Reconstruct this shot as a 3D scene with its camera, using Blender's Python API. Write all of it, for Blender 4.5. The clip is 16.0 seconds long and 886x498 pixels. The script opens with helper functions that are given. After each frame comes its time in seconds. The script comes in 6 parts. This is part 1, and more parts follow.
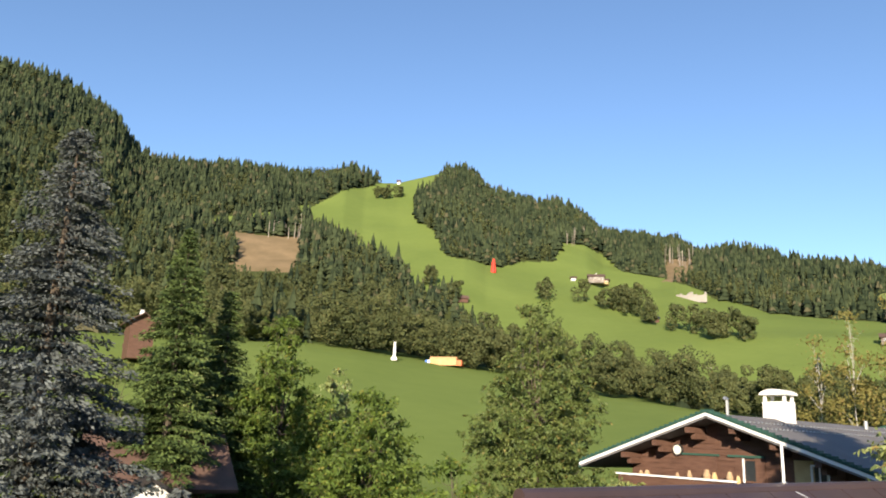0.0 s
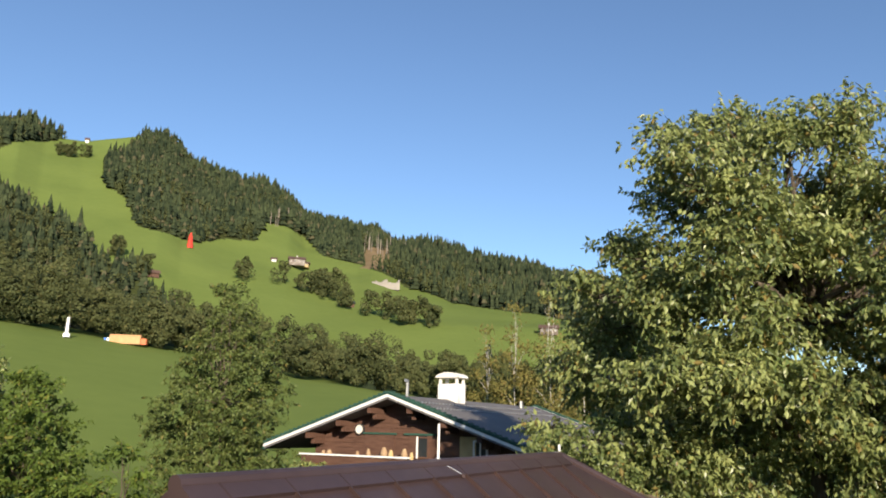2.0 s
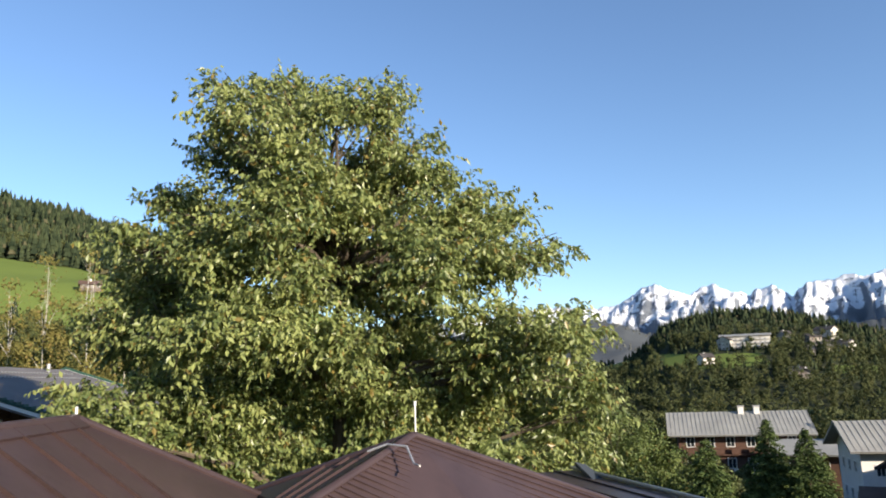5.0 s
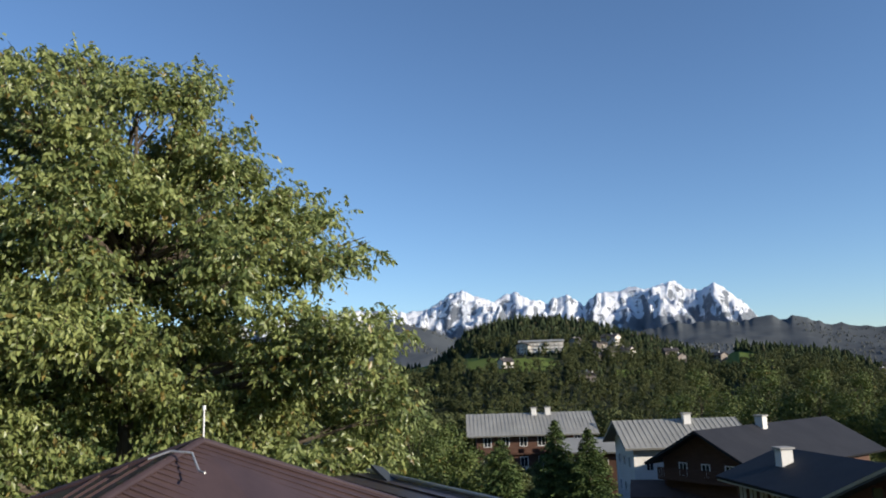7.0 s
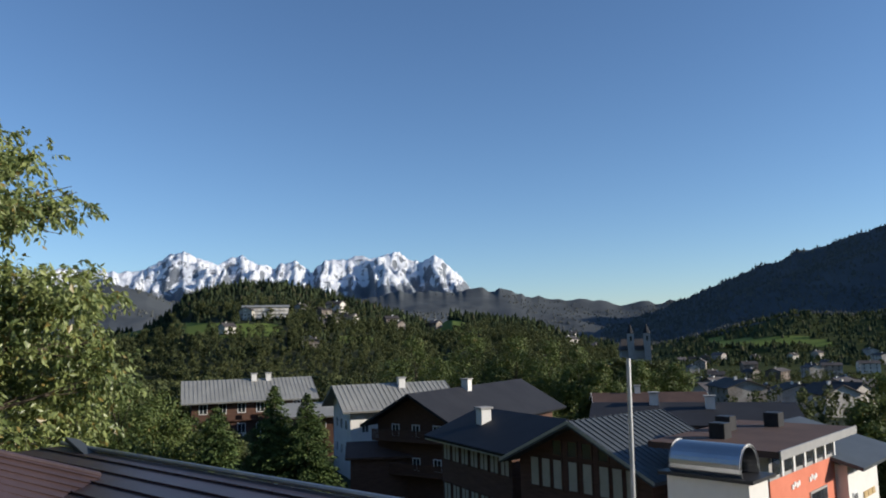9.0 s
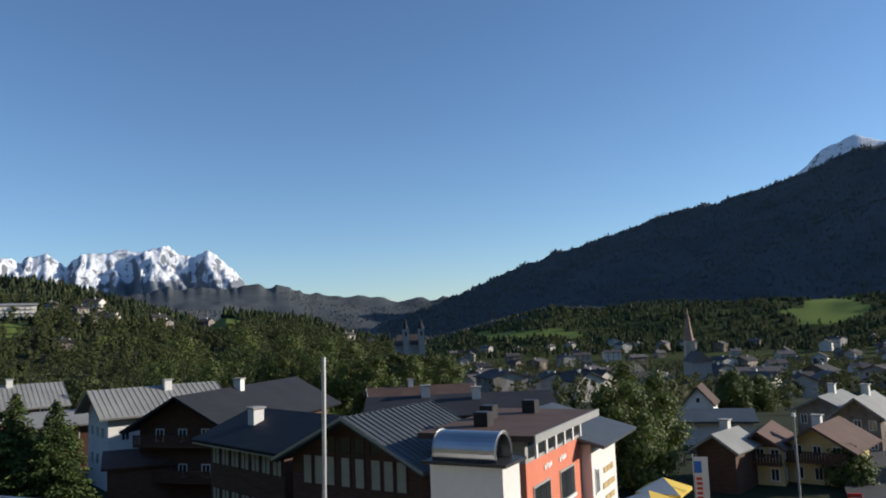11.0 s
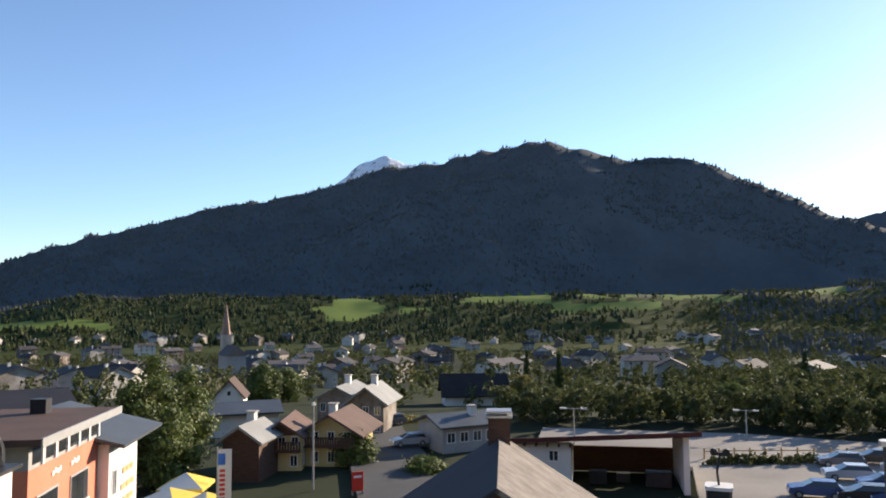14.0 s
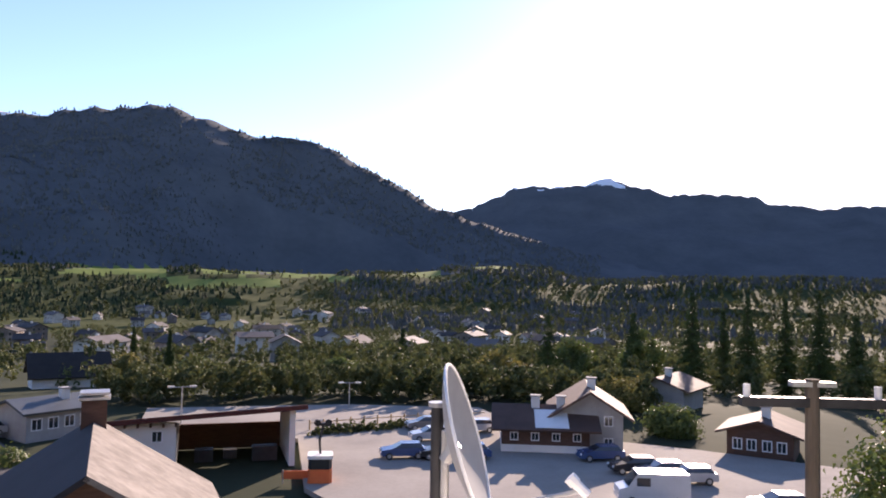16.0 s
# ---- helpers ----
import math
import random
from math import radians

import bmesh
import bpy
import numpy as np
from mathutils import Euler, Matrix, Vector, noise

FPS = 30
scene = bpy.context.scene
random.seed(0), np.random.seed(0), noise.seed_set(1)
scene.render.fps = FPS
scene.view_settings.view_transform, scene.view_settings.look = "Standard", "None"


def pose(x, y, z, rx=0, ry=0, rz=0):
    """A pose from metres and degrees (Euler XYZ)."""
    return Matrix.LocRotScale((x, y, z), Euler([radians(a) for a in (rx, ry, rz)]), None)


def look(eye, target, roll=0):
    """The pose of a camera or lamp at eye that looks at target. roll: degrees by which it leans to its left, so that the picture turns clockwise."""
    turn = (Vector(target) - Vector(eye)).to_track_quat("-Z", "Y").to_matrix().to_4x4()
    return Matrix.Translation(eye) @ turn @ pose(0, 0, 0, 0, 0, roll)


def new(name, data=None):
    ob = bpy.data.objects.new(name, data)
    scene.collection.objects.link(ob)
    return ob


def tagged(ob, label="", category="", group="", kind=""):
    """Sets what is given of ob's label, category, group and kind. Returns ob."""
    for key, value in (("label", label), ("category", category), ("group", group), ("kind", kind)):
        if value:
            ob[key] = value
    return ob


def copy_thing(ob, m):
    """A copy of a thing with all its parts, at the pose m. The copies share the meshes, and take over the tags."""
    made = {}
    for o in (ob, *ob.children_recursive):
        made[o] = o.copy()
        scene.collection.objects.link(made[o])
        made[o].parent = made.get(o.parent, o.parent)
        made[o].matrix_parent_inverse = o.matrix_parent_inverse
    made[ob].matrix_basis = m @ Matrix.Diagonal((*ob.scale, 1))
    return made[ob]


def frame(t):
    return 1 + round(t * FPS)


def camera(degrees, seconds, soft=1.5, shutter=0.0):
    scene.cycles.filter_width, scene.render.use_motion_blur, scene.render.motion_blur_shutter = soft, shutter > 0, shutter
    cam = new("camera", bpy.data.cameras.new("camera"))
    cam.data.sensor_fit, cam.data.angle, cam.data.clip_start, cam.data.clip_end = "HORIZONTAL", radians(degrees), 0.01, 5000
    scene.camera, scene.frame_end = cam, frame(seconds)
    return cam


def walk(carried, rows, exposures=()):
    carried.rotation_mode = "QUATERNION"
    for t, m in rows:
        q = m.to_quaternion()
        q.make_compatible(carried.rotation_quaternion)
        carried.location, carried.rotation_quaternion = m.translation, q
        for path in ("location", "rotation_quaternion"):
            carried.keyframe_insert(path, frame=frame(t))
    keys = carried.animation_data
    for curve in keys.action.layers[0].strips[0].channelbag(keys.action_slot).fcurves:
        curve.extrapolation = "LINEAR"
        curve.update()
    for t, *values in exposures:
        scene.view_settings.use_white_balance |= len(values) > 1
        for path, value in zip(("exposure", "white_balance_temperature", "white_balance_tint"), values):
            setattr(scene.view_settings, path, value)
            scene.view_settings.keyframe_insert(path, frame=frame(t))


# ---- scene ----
EYE = 16.0
cam = camera(61.0, 16.0, soft=1.9)
# seconds, place in metres, turn in degrees: held at arm's length and swung to the right
PATH = [
    (0.0, 0.017, 0.352, 16.014, 103.99, -2.16, -0.50),
    (0.5, 0.073, 0.353, 16.029, 103.64, -1.82, -6.30),
    (1.0, 0.099, 0.348, 16.027, 103.62, -1.56, -12.51),
    (1.5, 0.124, 0.358, 16.029, 103.67, -1.64, -18.14),
    (2.0, 0.150, 0.340, 16.026, 103.31, -1.17, -23.28),
    (2.5, 0.180, 0.325, 16.008, 102.84, -1.35, -29.14),
    (3.0, 0.194, 0.284, 15.994, 102.28, -0.97, -35.65),
    (3.5, 0.187, 0.250, 15.990, 101.85, -0.83, -41.33),
    (4.0, 0.211, 0.242, 15.983, 101.14, 0.07, -46.84),
    (4.5, 0.261, 0.232, 15.992, 100.01, 1.03, -51.94),
    (5.0, 0.288, 0.203, 15.996, 99.97, 1.88, -56.19),
    (5.2, 0.307, 0.195, 15.990, 99.96, 2.37, -57.54),
    (7.5, 0.356, 0.041, 16.002, 99.27, 1.14, -75.09),
    (8.0, 0.382, 0.038, 15.997, 98.37, 1.00, -80.28),
    (8.5, 0.373, 0.037, 15.995, 97.16, 1.52, -85.97),
    (9.0, 0.384, 0.025, 15.997, 96.61, 1.36, -91.19),
    (9.2, 0.358, 0.003, 16.006, 96.53, 1.09, -93.28),
    (11.3, 0.333, -0.141, 15.997, 95.79, 2.12, -111.03),
    (11.5, 0.319, -0.157, 15.996, 95.79, 1.90, -113.39),
    (12.0, 0.309, -0.197, 15.990, 95.39, 2.00, -119.09),
    (12.5, 0.285, -0.223, 15.986, 94.68, 2.13, -124.35),
    (13.0, 0.268, -0.234, 15.973, 94.68, 1.10, -129.28),
    (13.5, 0.259, -0.237, 15.984, 94.91, 0.36, -135.33),
    (14.0, 0.235, -0.273, 16.012, 94.53, 0.48, -141.83),
    (14.5, 0.188, -0.308, 16.001, 93.84, -0.14, -148.01),
    (15.0, 0.138, -0.333, 15.999, 93.75, -0.37, -154.98),
    (15.5, 0.101, -0.345, 15.996, 93.59, -0.99, -162.71),
    (16.0, 0.052, -0.355, 15.992, 92.94, -1.12, -170.20),
]
walk(cam, [(t, pose(*p)) for t, *p in PATH],
     exposures=[(0.0, 1.05, 7000, 12), (2.2, 0.7, 6900, 12), (5.0, 0.95, 6800, 12), (8.0, 0.2, 6200, 11), (11.5, 0.25, 6300, 11), (13.5, 0.85, 7000, 14), (14.6, 1.2, 7000, 18), (16.0, 1.4, 7000, 30)])

# ---- light ----
SUN_AZ, SUN_EL = 190.1, 18.0
world = bpy.data.worlds.new("sky")
scene.world = world
world.use_nodes = True
wn = world.node_tree
bg = wn.nodes["Background"]
sky = wn.nodes.new("ShaderNodeTexSky")
sky.sky_type, sky.sun_disc = 'NISHITA', False
sky.sun_elevation, sky.sun_rotation = radians(SUN_EL), radians(SUN_AZ)
sky.altitude, sky.air_density, sky.dust_density, sky.ozone_density = 800, 1.0, 0.25, 4.0
wn.links.new(sky.outputs[0], bg.inputs[0])
bg.inputs[1].default_value = 0.12
lamp = bpy.data.lights.new("sun", 'SUN')
lamp.energy, lamp.angle, lamp.color = 4.8, radians(0.5), (1.0, 0.9, 0.74)
sun = new("sun", lamp)
sun_way = Vector((math.sin(radians(SUN_AZ)) * math.cos(radians(SUN_EL)), math.cos(radians(SUN_AZ)) * math.cos(radians(SUN_EL)), math.sin(radians(SUN_EL))))
sun.matrix_world = look(sun_way * 60 + Vector((0, 0, 16)), (0, 0, 16))


# ---- materials ----
def material(name, dark, light, scale=3.0, rough=0.8, metal=0.0, bump=0.0, fine=None, stretch=(1, 1, 1), random_by=None, spread=0.25, specular=0.3, through_light=0.0, third=None):
    """Two-scale noise between two colours, with optional fine relief and variation from piece to piece."""
    m = bpy.data.materials.new(name)
    m.use_nodes = True
    n, l = m.node_tree.nodes, m.node_tree.links
    b = n["Principled BSDF"]
    tc = n.new("ShaderNodeTexCoord")
    mp = n.new("ShaderNodeMapping")
    mp.inputs["Scale"].default_value = stretch
    l.new(tc.outputs["Object"], mp.inputs[0])
    n1 = n.new("ShaderNodeTexNoise")
    n1.inputs["Scale"].default_value, n1.inputs["Detail"].default_value, n1.inputs["Roughness"].default_value = scale, 6, 0.6
    n2 = n.new("ShaderNodeTexNoise")
    n2.inputs["Scale"].default_value, n2.inputs["Detail"].default_value = fine or scale * 9, 3
    l.new(mp.outputs[0], n1.inputs[0])
    l.new(mp.outputs[0], n2.inputs[0])
    mix = n.new("ShaderNodeMix")
    mix.data_type = 'RGBA'
    mix.inputs[6].default_value, mix.inputs[7].default_value = (*dark, 1), (*light, 1)
    add = n.new("ShaderNodeMath")
    add.operation = 'MULTIPLY_ADD'
    l.new(n2.outputs[0], add.inputs[0])
    add.inputs[1].default_value = 0.45
    sub = n.new("ShaderNodeMath")
    sub.operation = 'MULTIPLY_ADD'
    l.new(n1.outputs[0], sub.inputs[0])
    sub.inputs[1].default_value, sub.inputs[2].default_value = 1.6, -0.55
    l.new(sub.outputs[0], add.inputs[2])
    fac = add.outputs[0]
    if random_by:
        if random_by == "island":
            g = n.new("ShaderNodeNewGeometry").outputs["Random Per Island"]
        else:
            g = n.new("ShaderNodeObjectInfo").outputs["Random"]
        a2 = n.new("ShaderNodeMath")
        a2.operation = 'MULTIPLY_ADD'
        l.new(g, a2.inputs[0])
        a2.inputs[1].default_value = spread * 2
        a3 = n.new("ShaderNodeMath")
        a3.operation = 'SUBTRACT'
        l.new(fac, a3.inputs[0])
        a3.inputs[1].default_value = spread
        l.new(a3.outputs[0], a2.inputs[2])
        fac = a2.outputs[0]
    cl = n.new("ShaderNodeClamp")
    l.new(fac, cl.inputs[0])
    l.new(cl.outputs[0], mix.inputs[0])
    colour = mix.outputs[2]
    if third and random_by:
        pick = n.new("ShaderNodeMath")
        pick.operation = 'GREATER_THAN'
        fr = n.new("ShaderNodeMath")
        fr.operation = 'FRACT'
        mu = n.new("ShaderNodeMath")
        mu.operation = 'MULTIPLY'
        l.new(g, mu.inputs[0])
        mu.inputs[1].default_value = 37.0
        l.new(mu.outputs[0], fr.inputs[0])
        l.new(fr.outputs[0], pick.inputs[0])
        pick.inputs[1].default_value = 1.0 - third[1]
        m3 = n.new("ShaderNodeMix")
        m3.data_type = 'RGBA'
        l.new(pick.outputs[0], m3.inputs[0])
        l.new(colour, m3.inputs[6])
        m3.inputs[7].default_value = (*third[0], 1)
        colour = m3.outputs[2]
    l.new(colour, b.inputs["Base Color"])
    b.inputs["Roughness"].default_value, b.inputs["Metallic"].default_value = rough, metal
    b.inputs["Specular IOR Level"].default_value = specular if rough < 0.9 else 0.04
    if bump:
        bp = n.new("ShaderNodeBump")
        bp.inputs["Strength"].default_value, bp.inputs["Distance"].default_value = min(1.0, bump), 0.05 if bump <= 1 else bump
        l.new(add.outputs[0], bp.inputs["Height"])
        l.new(bp.outputs[0], b.inputs["Normal"])
    if through_light:
        tr = n.new("ShaderNodeBsdfTranslucent")
        l.new(colour, tr.inputs[0])
        ms = n.new("ShaderNodeMixShader")
        ms.inputs[0].default_value = through_light
        l.new(b.outputs[0], ms.inputs[1])
        l.new(tr.outputs[0], ms.inputs[2])
        l.new(ms.outputs[0], n["Material Output"].inputs[0])
    return m


MEADOW = material("meadow_grass", (0.11, 0.152, 0.039), (0.158, 0.205, 0.053), 0.016, 0.9, fine=0.22)
DRY = material("dry_cleared_slope", (0.13, 0.10, 0.055), (0.27, 0.19, 0.11), 0.05, 0.95, fine=0.8)
FLOOR = material("forest_floor", (0.03, 0.042, 0.014), (0.075, 0.085, 0.03), 0.03, 0.95, fine=0.5)
TOWN = material("valley_ground", (0.028, 0.036, 0.02), (0.062, 0.068, 0.043), 0.02, 0.95, fine=0.4)
ASPHALT = material("asphalt", (0.045, 0.045, 0.048), (0.09, 0.088, 0.085), 0.15, 0.85, fine=3.0, bump=0.2)
GRAVEL = material("pale_car_park_gravel", (0.22, 0.20, 0.18), (0.36, 0.33, 0.29), 0.12, 0.9, fine=3.0, bump=0.2)
# haze over the far slopes is put into this colour, paler and bluer
HAZEHILL = material("hazed_wooded_hills", (0.062, 0.07, 0.077), (0.108, 0.118, 0.124), 0.006, 0.95, fine=0.05)
CONIFER = material("conifer_needles", (0.016, 0.025, 0.015), (0.058, 0.073, 0.035), 0.05, 0.9, fine=1.2, random_by="island", spread=0.45, third=((0.085, 0.08, 0.045), 0.06))
# needles lightened beyond their own green, painting in the haze before them
HAZECONIFER = material("hazed_conifers", (0.068, 0.074, 0.07), (0.122, 0.126, 0.115), 0.02, 0.95, fine=0.6, random_by="island", spread=0.35)
LEAF = material("valley_leaves", (0.044, 0.06, 0.021), (0.128, 0.14, 0.051), 0.06, 0.8, fine=1.0, random_by="island", spread=0.3, through_light=0.25, third=((0.13, 0.125, 0.045), 0.07))
BIGLEAF = material("tree_leaves", (0.1, 0.142, 0.046), (0.375, 0.415, 0.148), 0.35, 0.36, fine=3.0, random_by="island", spread=0.4, through_light=0.35, third=((0.26, 0.2, 0.06), 0.05), specular=0.4)
GREENLEAF = material("deep_green_leaves", (0.05, 0.08, 0.018), (0.16, 0.195, 0.055), 0.35, 0.55, fine=3.0, random_by="island", spread=0.35, through_light=0.25, third=((0.2, 0.17, 0.05), 0.03))
BRIGHTLEAF = material("fresh_leaves", (0.05, 0.09, 0.016), (0.16, 0.225, 0.04), 0.35, 0.6, fine=3.0, random_by="island", spread=0.35, through_light=0.35, third=((0.2, 0.2, 0.04), 0.05))
SILVER = material("silver_spruce_needles", (0.032, 0.04, 0.036), (0.13, 0.145, 0.14), 0.6, 0.8, fine=5.0, random_by="island", spread=0.4)
SPRUCE = material("spruce_needles", (0.03, 0.055, 0.015), (0.10, 0.14, 0.035), 0.6, 0.8, fine=5.0, random_by="island", spread=0.4)
BIRCHLEAF = material("birch_leaves", (0.12, 0.12, 0.03), (0.27, 0.23, 0.07), 0.5, 0.7, fine=4.0, random_by="island", spread=0.4, through_light=0.3, third=((0.24, 0.18, 0.06), 0.1))
BARK = material("bark", (0.06, 0.048, 0.036), (0.16, 0.13, 0.10), 1.5, 0.9, fine=12, bump=0.6, stretch=(1, 1, 0.2))
BIRCHBARK = material("birch_bark", (0.32, 0.30, 0.27), (0.62, 0.59, 0.54), 1.5, 0.8, fine=6, stretch=(1, 1, 3))
BROWNMETAL = material("brown_sheet_metal", (0.042, 0.026, 0.026), (0.082, 0.052, 0.05), 0.9, 0.42, metal=0.2, fine=9, specular=0.5, bump=0.05)
RUSTSEAM = material("rusty_roof_seam", (0.03, 0.019, 0.018), (0.066, 0.038, 0.033), 1.1, 0.5, fine=14)
DARKROOF = material("dark_roof_sheet", (0.015, 0.016, 0.021), (0.032, 0.033, 0.039), 0.4, 0.75, fine=6, bump=0.1)
GREYROOF = material("weathered_grey_roof", (0.22, 0.22, 0.205), (0.36, 0.35, 0.32), 0.3, 0.6, fine=5, bump=0.1)
# near black: dark hall roofs, and shadow put into the garden outbuilding's roof colour
BLACKROOF = material("dark_and_shaded_roofs", (0.02, 0.018, 0.017), (0.04, 0.034, 0.03), 0.5, 0.85, fine=5)
CHALETROOF = material("grey_roof_sheet", (0.12, 0.113, 0.112), (0.185, 0.175, 0.172), 0.4, 0.85, specular=0.12, fine=6, bump=0.1)
SEAMROOF = material("blue_grey_seam_roof", (0.065, 0.075, 0.085), (0.12, 0.135, 0.145), 0.3, 0.55, metal=0.2, fine=5)
TILEROOF = material("brown_tile_roof", (0.07, 0.042, 0.034), (0.14, 0.085, 0.065), 0.4, 0.8, fine=7, bump=0.2, random_by="object", spread=0.4)
FARROOF = material("town_roofs", (0.03, 0.026, 0.025), (0.13, 0.115, 0.11), 0.1, 0.8, fine=3, random_by="object", spread=0.5)
STONEROOF = material("pale_slate_roof", (0.34, 0.29, 0.23), (0.56, 0.50, 0.42), 0.5, 0.8, fine=5, bump=0.3)
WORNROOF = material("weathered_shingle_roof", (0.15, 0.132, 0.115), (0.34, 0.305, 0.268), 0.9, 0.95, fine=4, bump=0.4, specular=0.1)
BROWNWOOD = material("dark_brown_timber", (0.065, 0.032, 0.022), (0.15, 0.08, 0.055), 1.2, 0.75, fine=10, bump=0.3, stretch=(1, 1, 6))
PALEWOOD = material("pale_timber", (0.3, 0.2, 0.1), (0.5, 0.36, 0.2), 1.2, 0.7, fine=10)
RENDER = material("white_render", (0.66, 0.64, 0.6), (0.82, 0.80, 0.76), 0.6, 0.9, fine=8, bump=0.1, random_by="object", spread=0.25)
YELLOW = material("yellow_render", (0.55, 0.44, 0.2), (0.72, 0.6, 0.32), 0.6, 0.9, fine=8)
ORANGE = material("salmon_render", (0.58, 0.19, 0.12), (0.72, 0.26, 0.17), 0.6, 0.9, fine=8)
FARWALL = material("town_walls", (0.16, 0.13, 0.11), (0.66, 0.62, 0.56), 0.2, 0.9, fine=2, random_by="object", spread=0.5)
PINKSPIRE = material("weathered_reddish_shingles", (0.26, 0.16, 0.12), (0.42, 0.28, 0.21), 0.5, 0.8, fine=5)
WHITEPAINT = material("white_paint", (0.74, 0.74, 0.72), (0.86, 0.86, 0.84), 1.0, 0.5, fine=8)
GREENTRIM = material("dark_green_trim", (0.02, 0.06, 0.045), (0.04, 0.10, 0.075), 1.0, 0.6)
STEEL = material("stainless_steel", (0.42, 0.43, 0.45), (0.55, 0.56, 0.58), 1.0, 0.28, metal=0.95, fine=20)
GALV = material("galvanised_metal", (0.38, 0.38, 0.38), (0.55, 0.55, 0.54), 2.0, 0.45, metal=0.7, fine=20)
DARKMETAL = material("dark_metal", (0.03, 0.03, 0.033), (0.06, 0.06, 0.062), 2.0, 0.5, metal=0.4)
CONCRETE = material("concrete", (0.3, 0.29, 0.28), (0.44, 0.43, 0.41), 0.8, 0.9, fine=8, bump=0.15)
MAROON = material("dark_red_paint", (0.07, 0.02, 0.018), (0.12, 0.035, 0.03), 1.0, 0.6)
PALETRUNK = material("bare_pale_trunks", (0.2, 0.17, 0.14), (0.4, 0.35, 0.3), 0.4, 0.9, fine=3, random_by="island")
RED = material("red_paint", (0.55, 0.035, 0.02), (0.7, 0.07, 0.04), 1.0, 0.5)
ORANGERED = material("orange_red_paint", (0.6, 0.12, 0.04), (0.75, 0.2, 0.07), 1.0, 0.45)
BLUE = material("blue_paint", (0.03, 0.12, 0.42), (0.06, 0.2, 0.55), 1.0, 0.5)
CANVAS = material("yellow_canvas", (0.62, 0.42, 0.06), (0.75, 0.55, 0.12), 1.0, 0.8)
WHITECANVAS = material("white_canvas", (0.66, 0.63, 0.55), (0.8, 0.77, 0.7), 1.0, 0.8)
RUBBER = material("tyre_rubber", (0.02, 0.02, 0.02), (0.035, 0.035, 0.035), 4, 0.8)
GLASS = material("window_glass", (0.02, 0.024, 0.028), (0.035, 0.04, 0.046), 0.5, 0.06, specular=0.8)
CURTAIN = material("pale_blinds", (0.36, 0.34, 0.26), (0.5, 0.47, 0.38), 2.0, 0.5, specular=0.5)
CARS = [material("car_paint_" + c, [0.8 * v for v in rgb], rgb, 1.0, 0.25, metal=0.2, specular=0.6) for c, rgb in
        (("blue", (0.05, 0.10, 0.24)), ("silver", (0.5, 0.52, 0.55)), ("black", (0.025, 0.026, 0.03)), ("white", (0.75, 0.76, 0.77)), ("grey", (0.16, 0.17, 0.19)))]
TERRACOTTA = material("flower_boxes", (0.28, 0.17, 0.1), (0.5, 0.37, 0.22), 3.0, 0.8)
ADOBE = material("straw_yellow_wood", (0.42, 0.29, 0.13), (0.58, 0.43, 0.22), 2.0, 0.7)
SNOW = material("mountain_snow_and_rock", (0.16, 0.17, 0.19), (0.8, 0.82, 0.85), 0.01, 0.8)


def snow_material():
    """Rock with snow where the ground is not too steep, broken by noise."""
    m = SNOW
    n, l = m.node_tree.nodes, m.node_tree.links
    b = n["Principled BSDF"]
    geo = n.new("ShaderNodeNewGeometry")
    sep = n.new("ShaderNodeSeparateXYZ")
    l.new(geo.outputs["Normal"], sep.inputs[0])
    nz = n.new("ShaderNodeTexNoise")
    nz.inputs["Scale"].default_value, nz.inputs["Detail"].default_value, nz.inputs["Roughness"].default_value = 0.02, 9, 0.72
    l.new(geo.outputs["Position"], nz.inputs[0])
    sp = n.new("ShaderNodeSeparateXYZ")
    l.new(geo.outputs["Position"], sp.inputs[0])
    ht = n.new("ShaderNodeMapRange")
    ht.inputs[1].default_value, ht.inputs[2].default_value, ht.inputs[3].default_value, ht.inputs[4].default_value = 170, 300, -0.5, 0.12
    l.new(sp.outputs[2], ht.inputs[0])
    a = n.new("ShaderNodeMath")
    a.operation = 'MULTIPLY_ADD'
    l.new(nz.outputs[0], a.inputs[0])
    a.inputs[1].default_value = 1.5
    l.new(sep.outputs[2], a.inputs[2])
    c = n.new("ShaderNodeMath")
    c.operation = 'ADD'
    l.new(a.outputs[0], c.inputs[0])
    l.new(ht.outputs[0], c.inputs[1])
    r = n.new("ShaderNodeMapRange")
    r.inputs[1].default_value, r.inputs[2].default_value = 1.45, 1.55
    l.new(c.outputs[0], r.inputs[0])
    mx = n.new("ShaderNodeMix")
    mx.data_type = 'RGBA'
    l.new(r.outputs[0], mx.inputs[0])
    mx.inputs[6].default_value, mx.inputs[7].default_value = (0.17, 0.19, 0.22, 1), (0.82, 0.84, 0.88, 1)
    l.new(mx.outputs[2], b.inputs["Base Color"])
    crag = n.new("ShaderNodeTexNoise")
    crag.inputs["Scale"].default_value, crag.inputs["Detail"].default_value, crag.inputs["Roughness"].default_value = 0.011, 10, 0.66
    l.new(geo.outputs["Position"], crag.inputs[0])
    bp = n.new("ShaderNodeBump")
    bp.inputs["Strength"].default_value, bp.inputs["Distance"].default_value = 1.0, 42.0
    l.new(crag.outputs[0], bp.inputs["Height"])
    l.new(bp.outputs[0], b.inputs["Normal"])


snow_material()
RNG = np.random.default_rng(7)


